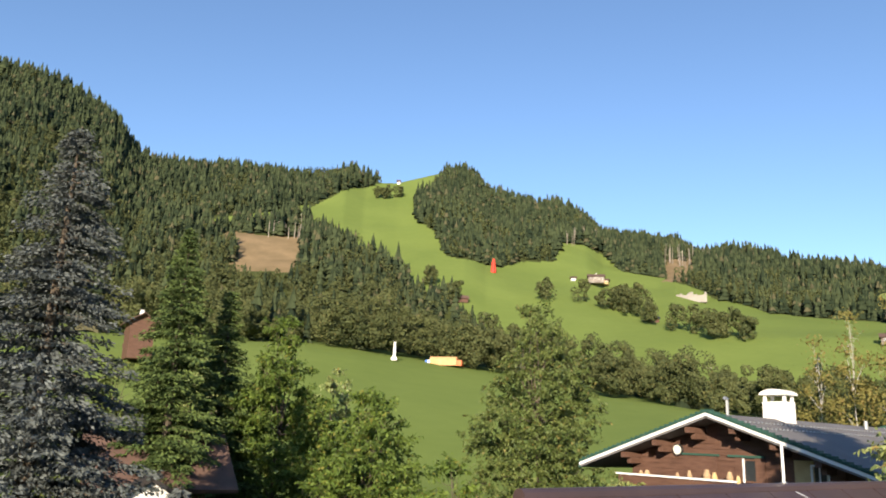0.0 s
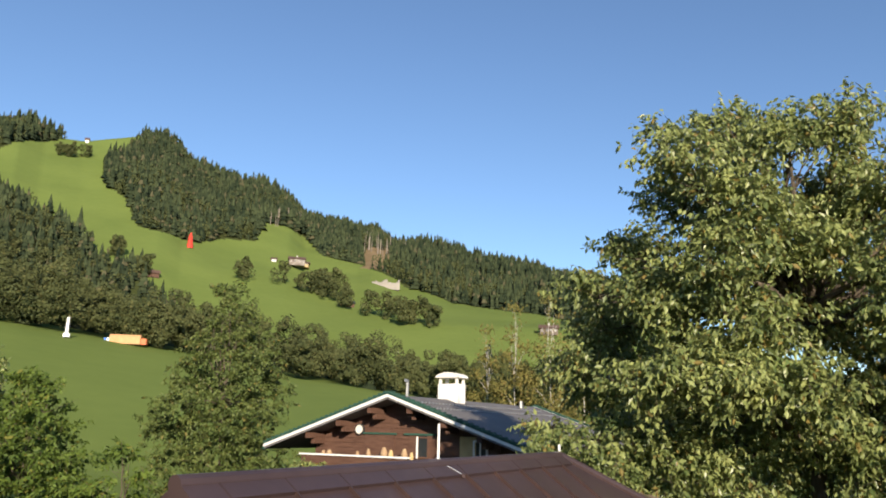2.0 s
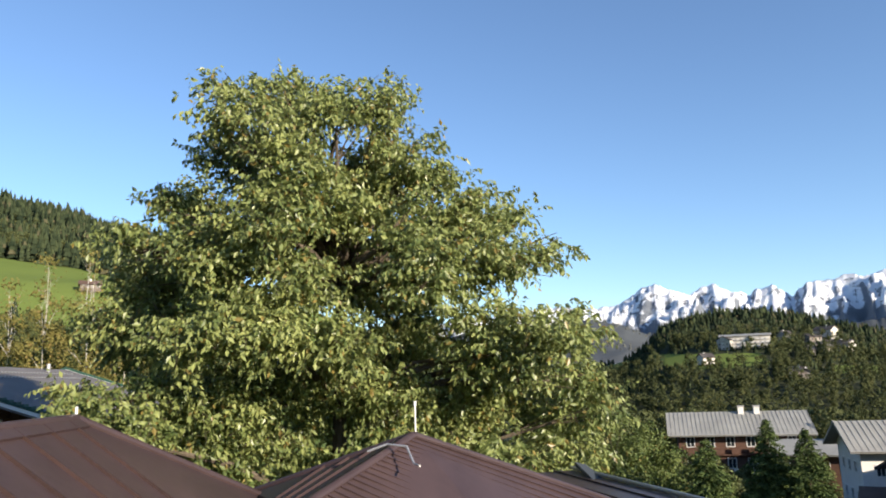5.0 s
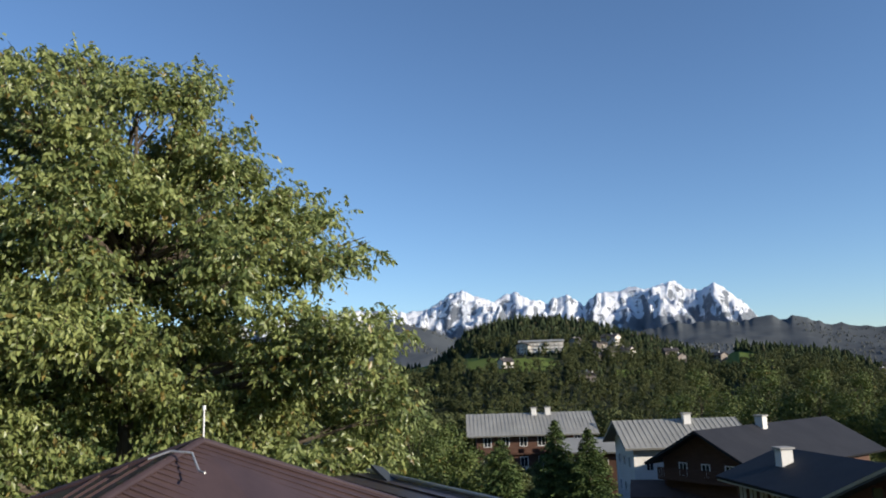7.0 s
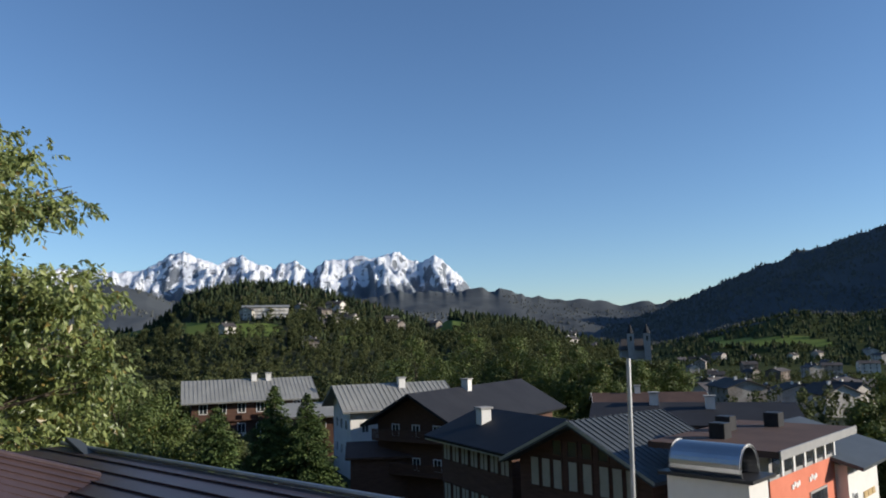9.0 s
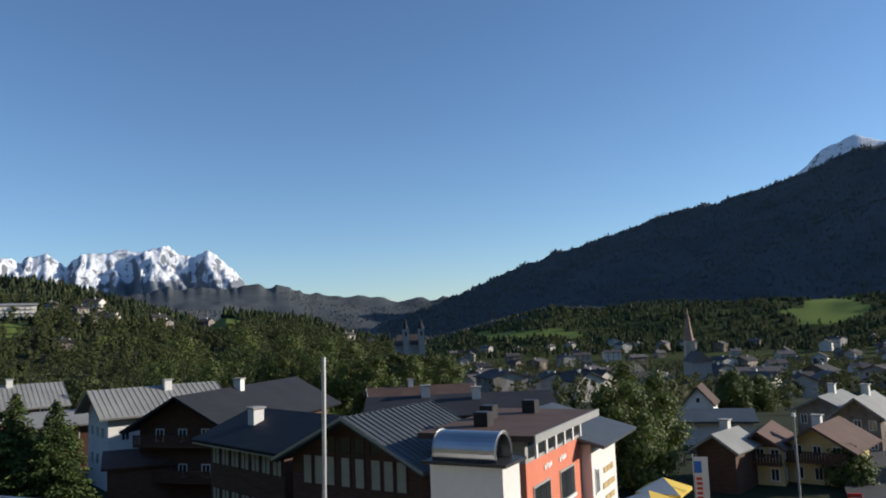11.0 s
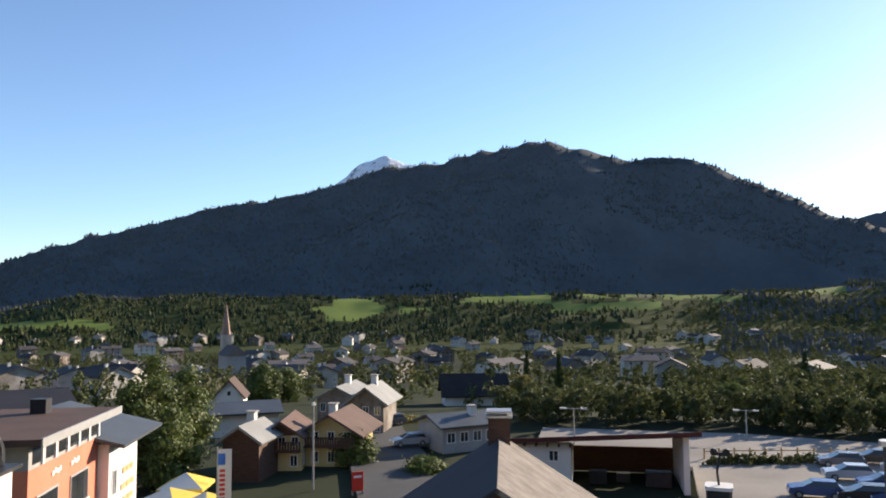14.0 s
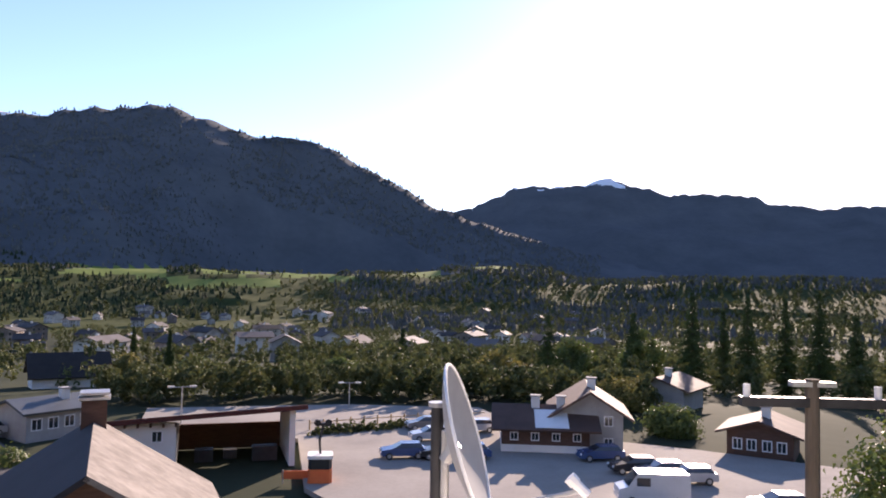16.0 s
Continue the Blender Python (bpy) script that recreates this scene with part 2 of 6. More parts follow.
# ---- geometry helpers ----
class Shape:
    """Points and faces of one mesh."""

    def __init__(self):
        self.v, self.f = [], []

    def poly(self, pts):
        k = len(self.v)
        self.v += [tuple(p) for p in pts]
        self.f.append(tuple(range(k, k + len(pts))))
        return self

    def box(self, x0, x1, y0, y1, z0, z1, m=None, bevel=0.0):
        k = len(self.v)
        if bevel:
            b = bevel
            ring = [(x0 + b, y0), (x1 - b, y0), (x1, y0 + b), (x1, y1 - b), (x1 - b, y1), (x0 + b, y1), (x0, y1 - b), (x0, y0 + b)]
            return self.prism(ring, z0, z1, m)
        pts = [(x0, y0, z0), (x1, y0, z0), (x1, y1, z0), (x0, y1, z0), (x0, y0, z1), (x1, y0, z1), (x1, y1, z1), (x0, y1, z1)]
        self.v += [tuple(m @ Vector(p)) if m else p for p in pts]
        self.f += [tuple(k + i for i in q) for q in ((0, 3, 2, 1), (4, 5, 6, 7), (0, 1, 5, 4), (1, 2, 6, 5), (2, 3, 7, 6), (3, 0, 4, 7))]
        return self

    def prism(self, ring, z0, z1, m=None, top=1.0, centre=(0, 0)):
        """A ring of (x, y), counter-clockwise, raised from z0 to z1; top scales its upper end."""
        k, n = len(self.v), len(ring)
        pts = [(x, y, z0) for x, y in ring] + [(centre[0] + (x - centre[0]) * top, centre[1] + (y - centre[1]) * top, z1) for x, y in ring]
        self.v += [tuple(m @ Vector(p)) if m else p for p in pts]
        self.f += [tuple(range(k + n - 1, k - 1, -1)), tuple(range(k + n, k + 2 * n))]
        self.f += [(k + i, k + (i + 1) % n, k + n + (i + 1) % n, k + n + i) for i in range(n)]
        return self

    def tube(self, a, b, r0, r1=None, n=8):
        a, b = Vector(a), Vector(b)
        r1 = r0 if r1 is None else r1
        q = (b - a).to_track_quat('Z', 'Y').to_matrix()
        k = len(self.v)
        for c, r in ((a, r0), (b, r1)):
            for i in range(n):
                w = 2 * math.pi * i / n
                self.v.append(tuple(c + q @ Vector((r * math.cos(w), r * math.sin(w), 0))))
        self.f += [(k + i, k + (i + 1) % n, k + n + (i + 1) % n, k + n + i) for i in range(n)]
        self.f += [tuple(range(k + n - 1, k - 1, -1)), tuple(range(k + n, k + 2 * n))]
        return self

    def slab(self, a, b, c, d, thick):
        """A quad a, b, c, d (counter-clockwise from above) with thickness downwards along its normal."""
        a, b, c, d = (Vector(p) for p in (a, b, c, d))
        nrm = (b - a).cross(d - a).normalized() * thick
        k = len(self.v)
        self.v += [tuple(p) for p in (a, b, c, d)] + [tuple(p - nrm) for p in (a, b, c, d)]
        self.f += [tuple(k + i for i in q) for q in ((0, 1, 2, 3), (7, 6, 5, 4), (0, 4, 5, 1), (1, 5, 6, 2), (2, 6, 7, 3), (3, 7, 4, 0))]
        return self

    def mesh(self, name, mat, smooth=False):
        me = bpy.data.meshes.new(name)
        me.from_pydata(self.v, [], self.f)
        me.materials.append(mat)
        if smooth:
            me.polygons.foreach_set("use_smooth", [True] * len(me.polygons))
        me.update()
        return me


def part(name, shape, mat, parent=None, label="", smooth=False):
    ob = new(name, shape.mesh(name, mat, smooth) if isinstance(shape, Shape) else shape)
    if parent:
        ob.parent = parent
    return tagged(ob, label)


def thing(name, m, label, category, group="", kind=""):
    ob = new(name)
    ob.matrix_basis = m
    return tagged(ob, label, category, group, kind)


def array_mesh(name, verts, faces, mat, smooth=False):
    """A mesh from arrays: verts (n, 3), faces (m, 3 or 4)."""
    me = bpy.data.meshes.new(name)
    k = faces.shape[1]
    me.vertices.add(len(verts))
    me.vertices.foreach_set("co", verts.astype(np.float32).ravel())
    me.loops.add(faces.size)
    me.loops.foreach_set("vertex_index", faces.astype(np.int32).ravel())
    me.polygons.add(len(faces))
    me.polygons.foreach_set("loop_start", np.arange(0, faces.size, k, dtype=np.int32))
    me.polygons.foreach_set("use_smooth", np.full(len(faces), smooth))
    me.materials.append(mat)
    me.update(calc_edges=True)
    return me


def P(az, r, el=None):
    """The place r metres off (level) in direction az, at elevation el from the eye, or on the ground."""
    a = radians(az)
    x, y = r * math.sin(a), r * math.cos(a)
    return Vector((x, y, EYE + r * math.tan(radians(el)) if el is not None else float(ground_z(np.array([x]), np.array([y]))[0])))


# ---- the lie of the land ----
R_NODES = np.array([0, 45, 110, 220, 330, 450, 700, 950, 1250, 1700, 2600, 4900.0])


def hill_row(s, m):
    t = lambda r, e: EYE + r * math.tan(radians(e))
    return [4, 7.5, 9.5, t(220, m), t(330, m + 0.4), t(450, min(7.3, s - 2)), t(700, min(7.3, s - 2) * 0.35 + s * 0.65), t(950, s), t(950, s) + 5, t(950, s) - 60, 60, 0]


FLAT = [4, 0.6, 0, -6, -12, -17, -24, -26, -28, -30, -30, -30]
BENCH = [3, -0.2, 0, -8, -16, -20, -27, -18, 34, 34, 0, 0]
AZ_ROWS = [(-62, hill_row(22, 6)), (-35, hill_row(22.3, 6)), (-31, hill_row(22.5, 6)), (-28, hill_row(21.9, 6)), (-26.3, hill_row(21.1, 6)), (-25.2, hill_row(20.3, 6)), (-24.3, hill_row(19.1, 6)), (-23.3, hill_row(18.3, 6)), (-20, hill_row(18.1, 6)), (-10, hill_row(18.8, 6.2)), (-8, hill_row(19.2, 6.1)), (-6.4, hill_row(18.7, 6)), (-3.9, hill_row(18.8, 5.7)), (-0.4, hill_row(19.7, 5.3)), (1.7, hill_row(19.8, 5)), (2.5, hill_row(19.2, 4.9)),
           (3.4, hill_row(18.2, 4.8)), (6.4, hill_row(17.2, 4.3)), (8.9, hill_row(16.9, 3.8)), (11.1, hill_row(16.2, 3.4)), (12.3, hill_row(15, 3.2)), (16.4, hill_row(14.1, 2.8)), (17.6, hill_row(14.4, 2.6)), (19.6, hill_row(13.3, 2.3)), (21.7, hill_row(13.3, 2)), (25.3, hill_row(12.1, 1.7)), (28.5, hill_row(11.6, 1.4)), (32, hill_row(10.9, 1)), (36, hill_row(10, 0.5)), (45, hill_row(6, -0.5)), (55, hill_row(2.5, -2)),
           (66, FLAT), (104, FLAT), (116, BENCH), (206, BENCH), (235, hill_row(8, 1)), (270, hill_row(16, 4)), (298, hill_row(22, 6))]
AZ_KEYS = np.array([a for a, _ in AZ_ROWS], float)
Z_TABLE = np.array([z for _, z in AZ_ROWS], float)
# ridges: distance, foot in front, fall behind, azimuths, elevations of the crest from the eye
RIDGES = [
    (720, 330, 260, (60, 66, 70.6, 71.4, 72.4, 74.6, 77, 79.5, 82.7, 86.7, 90.5, 91.9, 94.7, 97.5, 99.9, 104),
     (-1, 0.2, 1.2, 2, 2.9, 3.7, 4, 3.8, 3.1, 1.9, 0.6, 1.4, 1.1, 0.8, -0.2, -1.3)),
    (2300, 1100, 500, (50, 58, 63.4, 65.1, 67.4, 69.8, 71.4, 76, 84, 95),
     (1, 3.6, 3.9, 3.9, 4.2, 3.6, 2.9, 2.5, 2.3, 1.4)),
    (3300, 900, 500, (80, 88, 93.5, 96.4, 99.2, 102, 104.7, 107.9, 109.5, 114),
     (2.4, 3.2, 3.3, 3.1, 2.5, 2.1, 1.9, 2, 2.1, 1.6)),
    (2500, 1050, 700, (100.5, 105, 107.9, 110.7, 113, 117.1, 121.2, 125.3, 129.4, 131.9, 135.6, 137.7, 141.7, 143.4, 145.9, 148.3, 150.1, 152, 153.5, 155.6, 158.4, 160.4, 162.5, 165, 167.1, 169.1, 171, 174, 178, 184, 192),
     (-0.6, 0.3, 1.5, 2.6, 3.7, 4.9, 6.1, 7.2, 7.9, 8.6, 9.8, 10.4, 10.6, 11.3, 11.6, 12.2, 12.2, 11.6, 11.1, 10.6, 10.6, 10.2, 9.5, 8.1, 7.1, 5.9, 5.2, 4.2, 3, 1.6, 0)),
    (3600, 900, 500, (131, 133.5, 135.2, 136.5, 137.6, 138.5, 139.9, 144),
     (6, 9, 10.4, 11.1, 11.4, 11, 10.5, 7)),
    (3500, 1000, 700, (166, 169, 171.1, 173.2, 175.4, 177.2, 180.8, 182.3, 184.1, 186.9, 191.7, 194.8, 198, 199.2, 201.5, 215, 230),
     (3, 5, 5.7, 6.5, 7.6, 7.8, 7.9, 8.3, 7.9, 7.1, 6.9, 6.2, 5.8, 6, 5.7, 5.5, 4)),
    (1300, 350, 600, (160, 165, 170, 174, 178, 181, 186, 192, 215), (0, 0.8, 1.4, 1.8, 1.5, 0.6, -0.9, -1.2, -1.2)),
    (4350, 700, 300, (55, 60, 63.3, 65, 66.6, 67.8, 69.6, 70.6, 71.4, 72.2, 73, 74.2, 74.6, 75.4, 76.2, 77.5, 78.7, 79.1, 80.1, 81.3, 81.6, 82.3, 83.1, 83.9, 85, 85.8, 86.8, 88, 88.8, 89.6, 90.7, 91.8, 92.8, 93.6, 96),
     (4.2, 4.7, 5.1, 5.3, 5.1, 4.9, 5.2, 5.9, 6.3, 6.5, 6.1, 5.7, 5.5, 6.1, 6.2, 5.6, 5.3, 5.7, 5.9, 5, 5.2, 5.8, 6, 5.9, 6.3, 6, 6.2, 6.5, 5.9, 5.7, 6.2, 5.3, 4.3, 3.2, 1)),
]


def hash_noise(x, y, step, seed):
    """Smooth value noise on a grid of that step."""
    g = np.random.default_rng(seed).random((256, 256))
    u, v = x / step, y / step
    i, j = np.floor(u).astype(int), np.floor(v).astype(int)
    a, b = u - i, v - j
    a, b = a * a * (3 - 2 * a), b * b * (3 - 2 * b)
    i, j, i1, j1 = i % 256, j % 256, (i + 1) % 256, (j + 1) % 256
    return g[i, j] * (1 - a) * (1 - b) + g[i1, j] * a * (1 - b) + g[i, j1] * (1 - a) * b + g[i1, j1] * a * b - 0.5


def crease(u, seed):
    """Sharp-edged noise along a line: straight runs between random heights."""
    g = np.random.default_rng(seed).random(1024)
    i = np.floor(u).astype(int)
    a = u - i
    return g[i % 1024] * (1 - a) + g[(i + 1) % 1024] * a - 0.5


def ground_z(x, y):
    az = np.degrees(np.arctan2(x, y))
    az = np.where(az < -62, az + 360, az)
    r = np.hypot(x, y)
    k = np.concatenate([AZ_KEYS, [298.0001]])
    tab = np.vstack([Z_TABLE, Z_TABLE[:1]])
    i = np.clip(np.searchsorted(k, az, side="right") - 1, 0, len(k) - 2)
    fa = np.clip((az - k[i]) / (k[i + 1] - k[i]), 0, 1)
    j = np.clip(np.searchsorted(R_NODES, r, side="right") - 1, 0, len(R_NODES) - 2)
    fr = np.clip((r - R_NODES[j]) / (R_NODES[j + 1] - R_NODES[j]), 0, 1)
    z = (tab[i, j] * (1 - fa) + tab[i + 1, j] * fa) * (1 - fr) + (tab[i, j + 1] * (1 - fa) + tab[i + 1, j + 1] * fa) * fr
    rough = np.clip((r - 150) / 900, 0, 1)
    wave = hash_noise(x, y, 90, 1) * 12 + hash_noise(x, y, 35, 2) * 5
    z = z + wave * rough * np.where((az > 60) & (az < 215) & (r < 1000), 0.25, 1) * np.where(r < 1000, np.clip(np.abs(r - 950) / 200, 0.25, 1), 1)
    for d, front, back, aa, ee in RIDGES:
        top = EYE + d * np.tan(np.radians(np.interp(az, aa, ee, left=-8, right=-8)))
        if d == 2500:
            front = np.interp(az, (146, 158), (1050, 540))
        s = np.where(r < d, (r - d + front) / front, (d + back - r) / back)
        s = np.clip(s, 0, 1)
        far = d > 2000
        gul = (hash_noise(x, y, 260, 5) * 0.2 + hash_noise(x, y, 110, 6) * 0.09 + hash_noise(x, y, 45, 8) * 0.04) if far else hash_noise(x, y, 120, 7) * 0.1
        if d == 3300:
            top = top + (10 + crease(az * 1.4, 61) * 26 + crease(az * 4, 62) * 12) * s ** 6
        if d == 2500:
            top = top + (17 + crease(az * 1.2, 63) * 16 + crease(az * 3.4, 64) * 9) * s ** 6
        if d == 3500:
            gul = gul * 0.35
            top = top + (crease(az * 1.1, 65) * 22 + crease(az * 3.6, 66) * 12) * s ** 5
        if d == 3600:
            top = top + 22 + crease(az * 3.1, 36) * 20 + crease(az * 8, 37) * 9
        if d < 4000:
            shape = np.clip(s + gul * np.sin(np.pi * s), 0, 1.02) ** 0.95
            lift = -20 + (top + 20) * shape
        else:
            # limestone range: creased ribs and gullies down the fall line
            warp = hash_noise(x, y, 330, 12) * 4.2 + hash_noise(x, y, 120, 19) * 1.5
            ribs = crease(az * 0.8 + warp * 0.5, 31) * 170 + crease(az * 1.8 + warp, 32) * 90 + crease(az * 4.1 + warp * 2.2, 33) * 34
            steps = (0.25 - np.abs(hash_noise(x, y, 140, 6))) * 150 + (0.25 - np.abs(hash_noise(x, y, 62, 13))) * 90 + hash_noise(x, y, 27, 18) * 34
            top = top + 2 + crease(az * 2.2, 34) * 12 + crease(az * 5.5, 35) * 12
            lift = -20 + (top + 20) * s ** 1.1 + (ribs + steps) * np.sin(np.pi * s) ** 0.8
            lift = np.minimum(lift, EYE + r * (top - EYE) / d)
        z = np.where((s > 0) & (top > -15), np.maximum(z, lift), z)
    return z


def slope_band(az):
    """Lower and upper elevation of the open hillside, by azimuth."""
    lo = np.interp(az, (-10.7, -10.6, -7.6, -5.6, -3.5, -2.6, -1.1, 0.7, 2.6, 4.5, 7.3, 9, 11.8, 17, 23, 36), (40, 15.2, 13.9, 13.1, 12.2, 11.3, 10.5, 9.9, 8.2, 6.5, 6.0, 5.6, 5.2, 4.6, 4.2, 3))
    hi = np.interp(az, (-10.6, -8.3, -5, -3.9, -2.6, -2.4, -2.3, -0.9, 0.2, 2.7, 4.4, 6.5, 8.5, 9.2, 11, 12.7, 13.9, 16.3, 18.3, 20.7, 23.9, 28.6, 36),
                   (16.4, 18.0, 18.7, 25, 25, 17.6, 16.1, 15.4, 13.6, 13.1, 12.7, 13.2, 13.2, 14.6, 14.6, 13.6, 12.3, 11.8, 11.2, 10.2, 9.1, 8.7, 7.8))
    return lo, hi


def cover(x, y, z):
    """What the ground carries: 0 forest, 1 meadow, 2 cleared slope, 3 valley floor, 4 rock and snow."""
    az = np.degrees(np.arctan2(x, y))
    az = np.where(az < -62, az + 360, az)
    r = np.hypot(x, y)
    el = np.degrees(np.arctan2(z - EYE, r))
    wob = hash_noise(x, y, 40, 11) * 0.5
    c = np.zeros(len(x), int)
    left = (az < 50)
    lo, hi = slope_band(az)
    c[left & (r > 330) & (el + wob > lo) & (el + wob < hi)] = 1
    c[left & (r > 330) & (az > -2.7) & (az < -0.2) & (el > np.interp(az, (-2.4, -0.4), (17.6, 19.3)))] = 1
    track = np.interp(az, (-18.1, -13.2, -10.6), (14.4, 15.6, 16.3))
    c[left & (r > 330) & (az > -18.1) & (az < -10.6) & (el > track - 0.4) & (el < track + 0.4)] = 1
    azw = az + hash_noise(x, y, 25, 15) * 3
    c[left & (r > 330) & (azw > -16.6) & (azw < -11.4) & (el + wob * 2 > 11.6) & (el + wob * 2 < 13.9)] = 2
    c[left & (r > 330) & (azw > 16.6) & (azw < 18.9) & (el + wob * 2 > 11.3) & (el + wob * 2 < 13.0)] = 2
    c[left & (r < 300) & (r > 75)] = 1
    c[left & (r <= 75)] = 3
    right = (az > 60) & (az < 230)
    c[right & (r < 700)] = 3
    # meadows on the valley bench
    for a0, a1, e0, e1 in ((133.2, 136.8, -1.0, 0.8), (137.8, 140, -0.3, 0.2), (143.8, 151, 0.3, 1.1), (150.8, 157.2, -0.3, 0.35), (153, 157, 0.75, 1.2), (157.5, 164, 0.4, 0.9), (164, 169, 1.0, 1.6),
                           (168, 175, 1.5, 2.2), (111, 117.4, -1.2, -0.7), (118, 120.5, 2.3, 2.7), (72.7, 79.2, 0.4, 1.4), (89.6, 92.6, 0, 1.0), (62.8, 69.8, 0.4, 1.3), (83.7, 86.7, -0.5, 0.2)):
        aw, ew = az + hash_noise(x, y, 60, 21) * 2.6, el + hash_noise(x, y, 45, 22) * 0.45
        c[right & (aw > a0) & (aw < a1) & (ew > e0) & (ew < e1) & (r > 420) & (r < 1700)] = 1
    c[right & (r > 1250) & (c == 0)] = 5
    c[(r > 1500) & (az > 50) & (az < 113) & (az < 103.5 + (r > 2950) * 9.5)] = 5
    c[(r > 3700) & (az > 55) & (az < 98)] = 4
    c[(r > 2750) & (az > 131) & (az < 144) & (z > 500)] = 4
    c[(r > 2900) & (az > 173) & (az < 225) & (z + hash_noise(x, y, 70, 41) * 70 + hash_noise(x, y, 24, 42) * 16 > 492)] = 4
    return c


def build_ground():
    az = np.concatenate([np.arange(-62, -40, 2.0), np.arange(-40, 40, 0.2), np.arange(40, 60, 0.5), np.arange(60, 98, 0.11), np.arange(98, 100, 0.5), np.arange(100, 170, 0.5), np.arange(170, 208, 0.25), np.arange(208, 298, 3.0)])
    r = np.concatenate([[0.5], np.geomspace(6, 330, 46), np.geomspace(338, 1000, 150), np.geomspace(1015, 2900, 58), np.arange(2925, 3610, 17.0), np.linspace(3640, 4850, 44)])
    A, Rr = np.meshgrid(np.radians(az), r, indexing="ij")
    x, y = (Rr * np.sin(A)).ravel(), (Rr * np.cos(A)).ravel()
    z = ground_z(x, y)
    na, nr = len(az), len(r)
    i, j = np.meshgrid(np.arange(na), np.arange(nr - 1), indexing="ij")
    i2 = (i + 1) % na
    f = np.stack([i * nr + j, i2 * nr + j, i2 * nr + j + 1, i * nr + j + 1], -1).reshape(-1, 4)
    v = np.stack([x, y, z], -1)
    me = array_mesh("ground", v, f, FLOOR, smooth=True)
    for m in (MEADOW, DRY, TOWN, SNOW, HAZEHILL):
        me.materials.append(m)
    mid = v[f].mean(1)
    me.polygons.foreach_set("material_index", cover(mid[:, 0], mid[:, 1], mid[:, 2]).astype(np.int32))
    me.update()
    return tagged(new("ground", me), "alpine valley ground with green meadows, wooded slopes and snowy peaks", "ground", kind="structure")


build_ground()


# ---- woods ----
def R_at(az, el, r0=335.0, r1=985.0):
    """How far off the ground stands at that elevation from the eye."""
    rr = np.linspace(r0, r1, 400)
    a = radians(az)
    z = ground_z(rr * math.sin(a), rr * math.cos(a))
    e = np.degrees(np.arctan2(z - EYE, rr))
    k = np.argmax(e >= el)
    return float(rr[k])


def conifers(name, xy, hts, tiers, sides, mat, label, slim=0.2):
    """Many distant conifers as one object: stacked ragged skirts."""
    n = len(xy)
    z = ground_z(xy[:, 0], xy[:, 1]) - 0.4
    vs, fs, base = [], [], 0
    ang = np.linspace(0, 2 * np.pi, sides, endpoint=False)
    for k in range(tiers):
        t0, t1 = k / tiers * 0.92 + 0.06, min(1.0, (k + 1.75) / tiers * 0.92 + 0.08)
        rad = hts * slim * (1 - t0) * RNG.uniform(0.75, 1.2, n)
        a = ang[None] + RNG.uniform(0, 6.3, n)[:, None]
        rr = rad[:, None] * RNG.uniform(0.6, 1.25, (n, sides))
        ring = np.stack([xy[:, 0:1] + rr * np.cos(a), xy[:, 1:2] + rr * np.sin(a), (z + hts * t0)[:, None] - rr * 0.35 * RNG.uniform(0, 1, (n, sides))], -1)
        tip = np.stack([xy[:, 0], xy[:, 1], z + hts * t1], -1)[:, None]
        v = np.concatenate([ring, tip], 1).reshape(-1, 3)
        b = (np.arange(n) * (sides + 1))[:, None] + base
        i = np.arange(sides)
        fs.append(np.stack([b + i, b + (i + 1) % sides, np.broadcast_to(b + sides, (n, sides))], -1).reshape(-1, 3))
        vs.append(v)
        base += len(v)
    return tagged(new(name, array_mesh(name, np.concatenate(vs), np.concatenate(fs), mat)), label, "forest", kind="stuff")


def leaf_quads(centres, size, flat=0.0, rng=RNG, outward=None):
    """A small bent leaf clump (two triangles sharing a fold) at each centre."""
    n = len(centres)
    u = rng.normal(size=(n, 3))
    u[:, 2] *= 1 - flat
    if outward is not None:
        face = outward / np.maximum(1e-6, np.linalg.norm(outward, axis=1, keepdims=True)) + rng.normal(size=(n, 3)) * 0.33
        face /= np.linalg.norm(face, axis=1, keepdims=True)
        u -= face * (u * face).sum(1, keepdims=True)
    u /= np.linalg.norm(u, axis=1, keepdims=True)
    w = rng.normal(size=(n, 3))
    w[:, 2] *= 1 - flat
    if outward is not None:
        w = np.cross(face, u)
    w -= u * (w * u).sum(1, keepdims=True)
    w /= np.linalg.norm(w, axis=1, keepdims=True)
    nn = np.cross(u, w)
    s = (size * rng.uniform(0.6, 1.3, n))[:, None]
    p0, p2 = centres - u * s * 0.5, centres + u * s * 0.5
    p1 = centres + w * s * 0.36 + nn * s * 0.14
    p3 = centres - w * s * 0.36 + nn * s * 0.14
    v = np.stack([p0, p1, p2, p3], 1).reshape(-1, 3)
    return v, np.arange(n * 4).reshape(n, 4)


def ball_points(n, rng=RNG, hollow=0.55):
    d = rng.normal(size=(n, 3))
    d /= np.linalg.norm(d, axis=1, keepdims=True)
    return d * (hollow + (1 - hollow) * rng.random(n))[:, None] ** 0.7


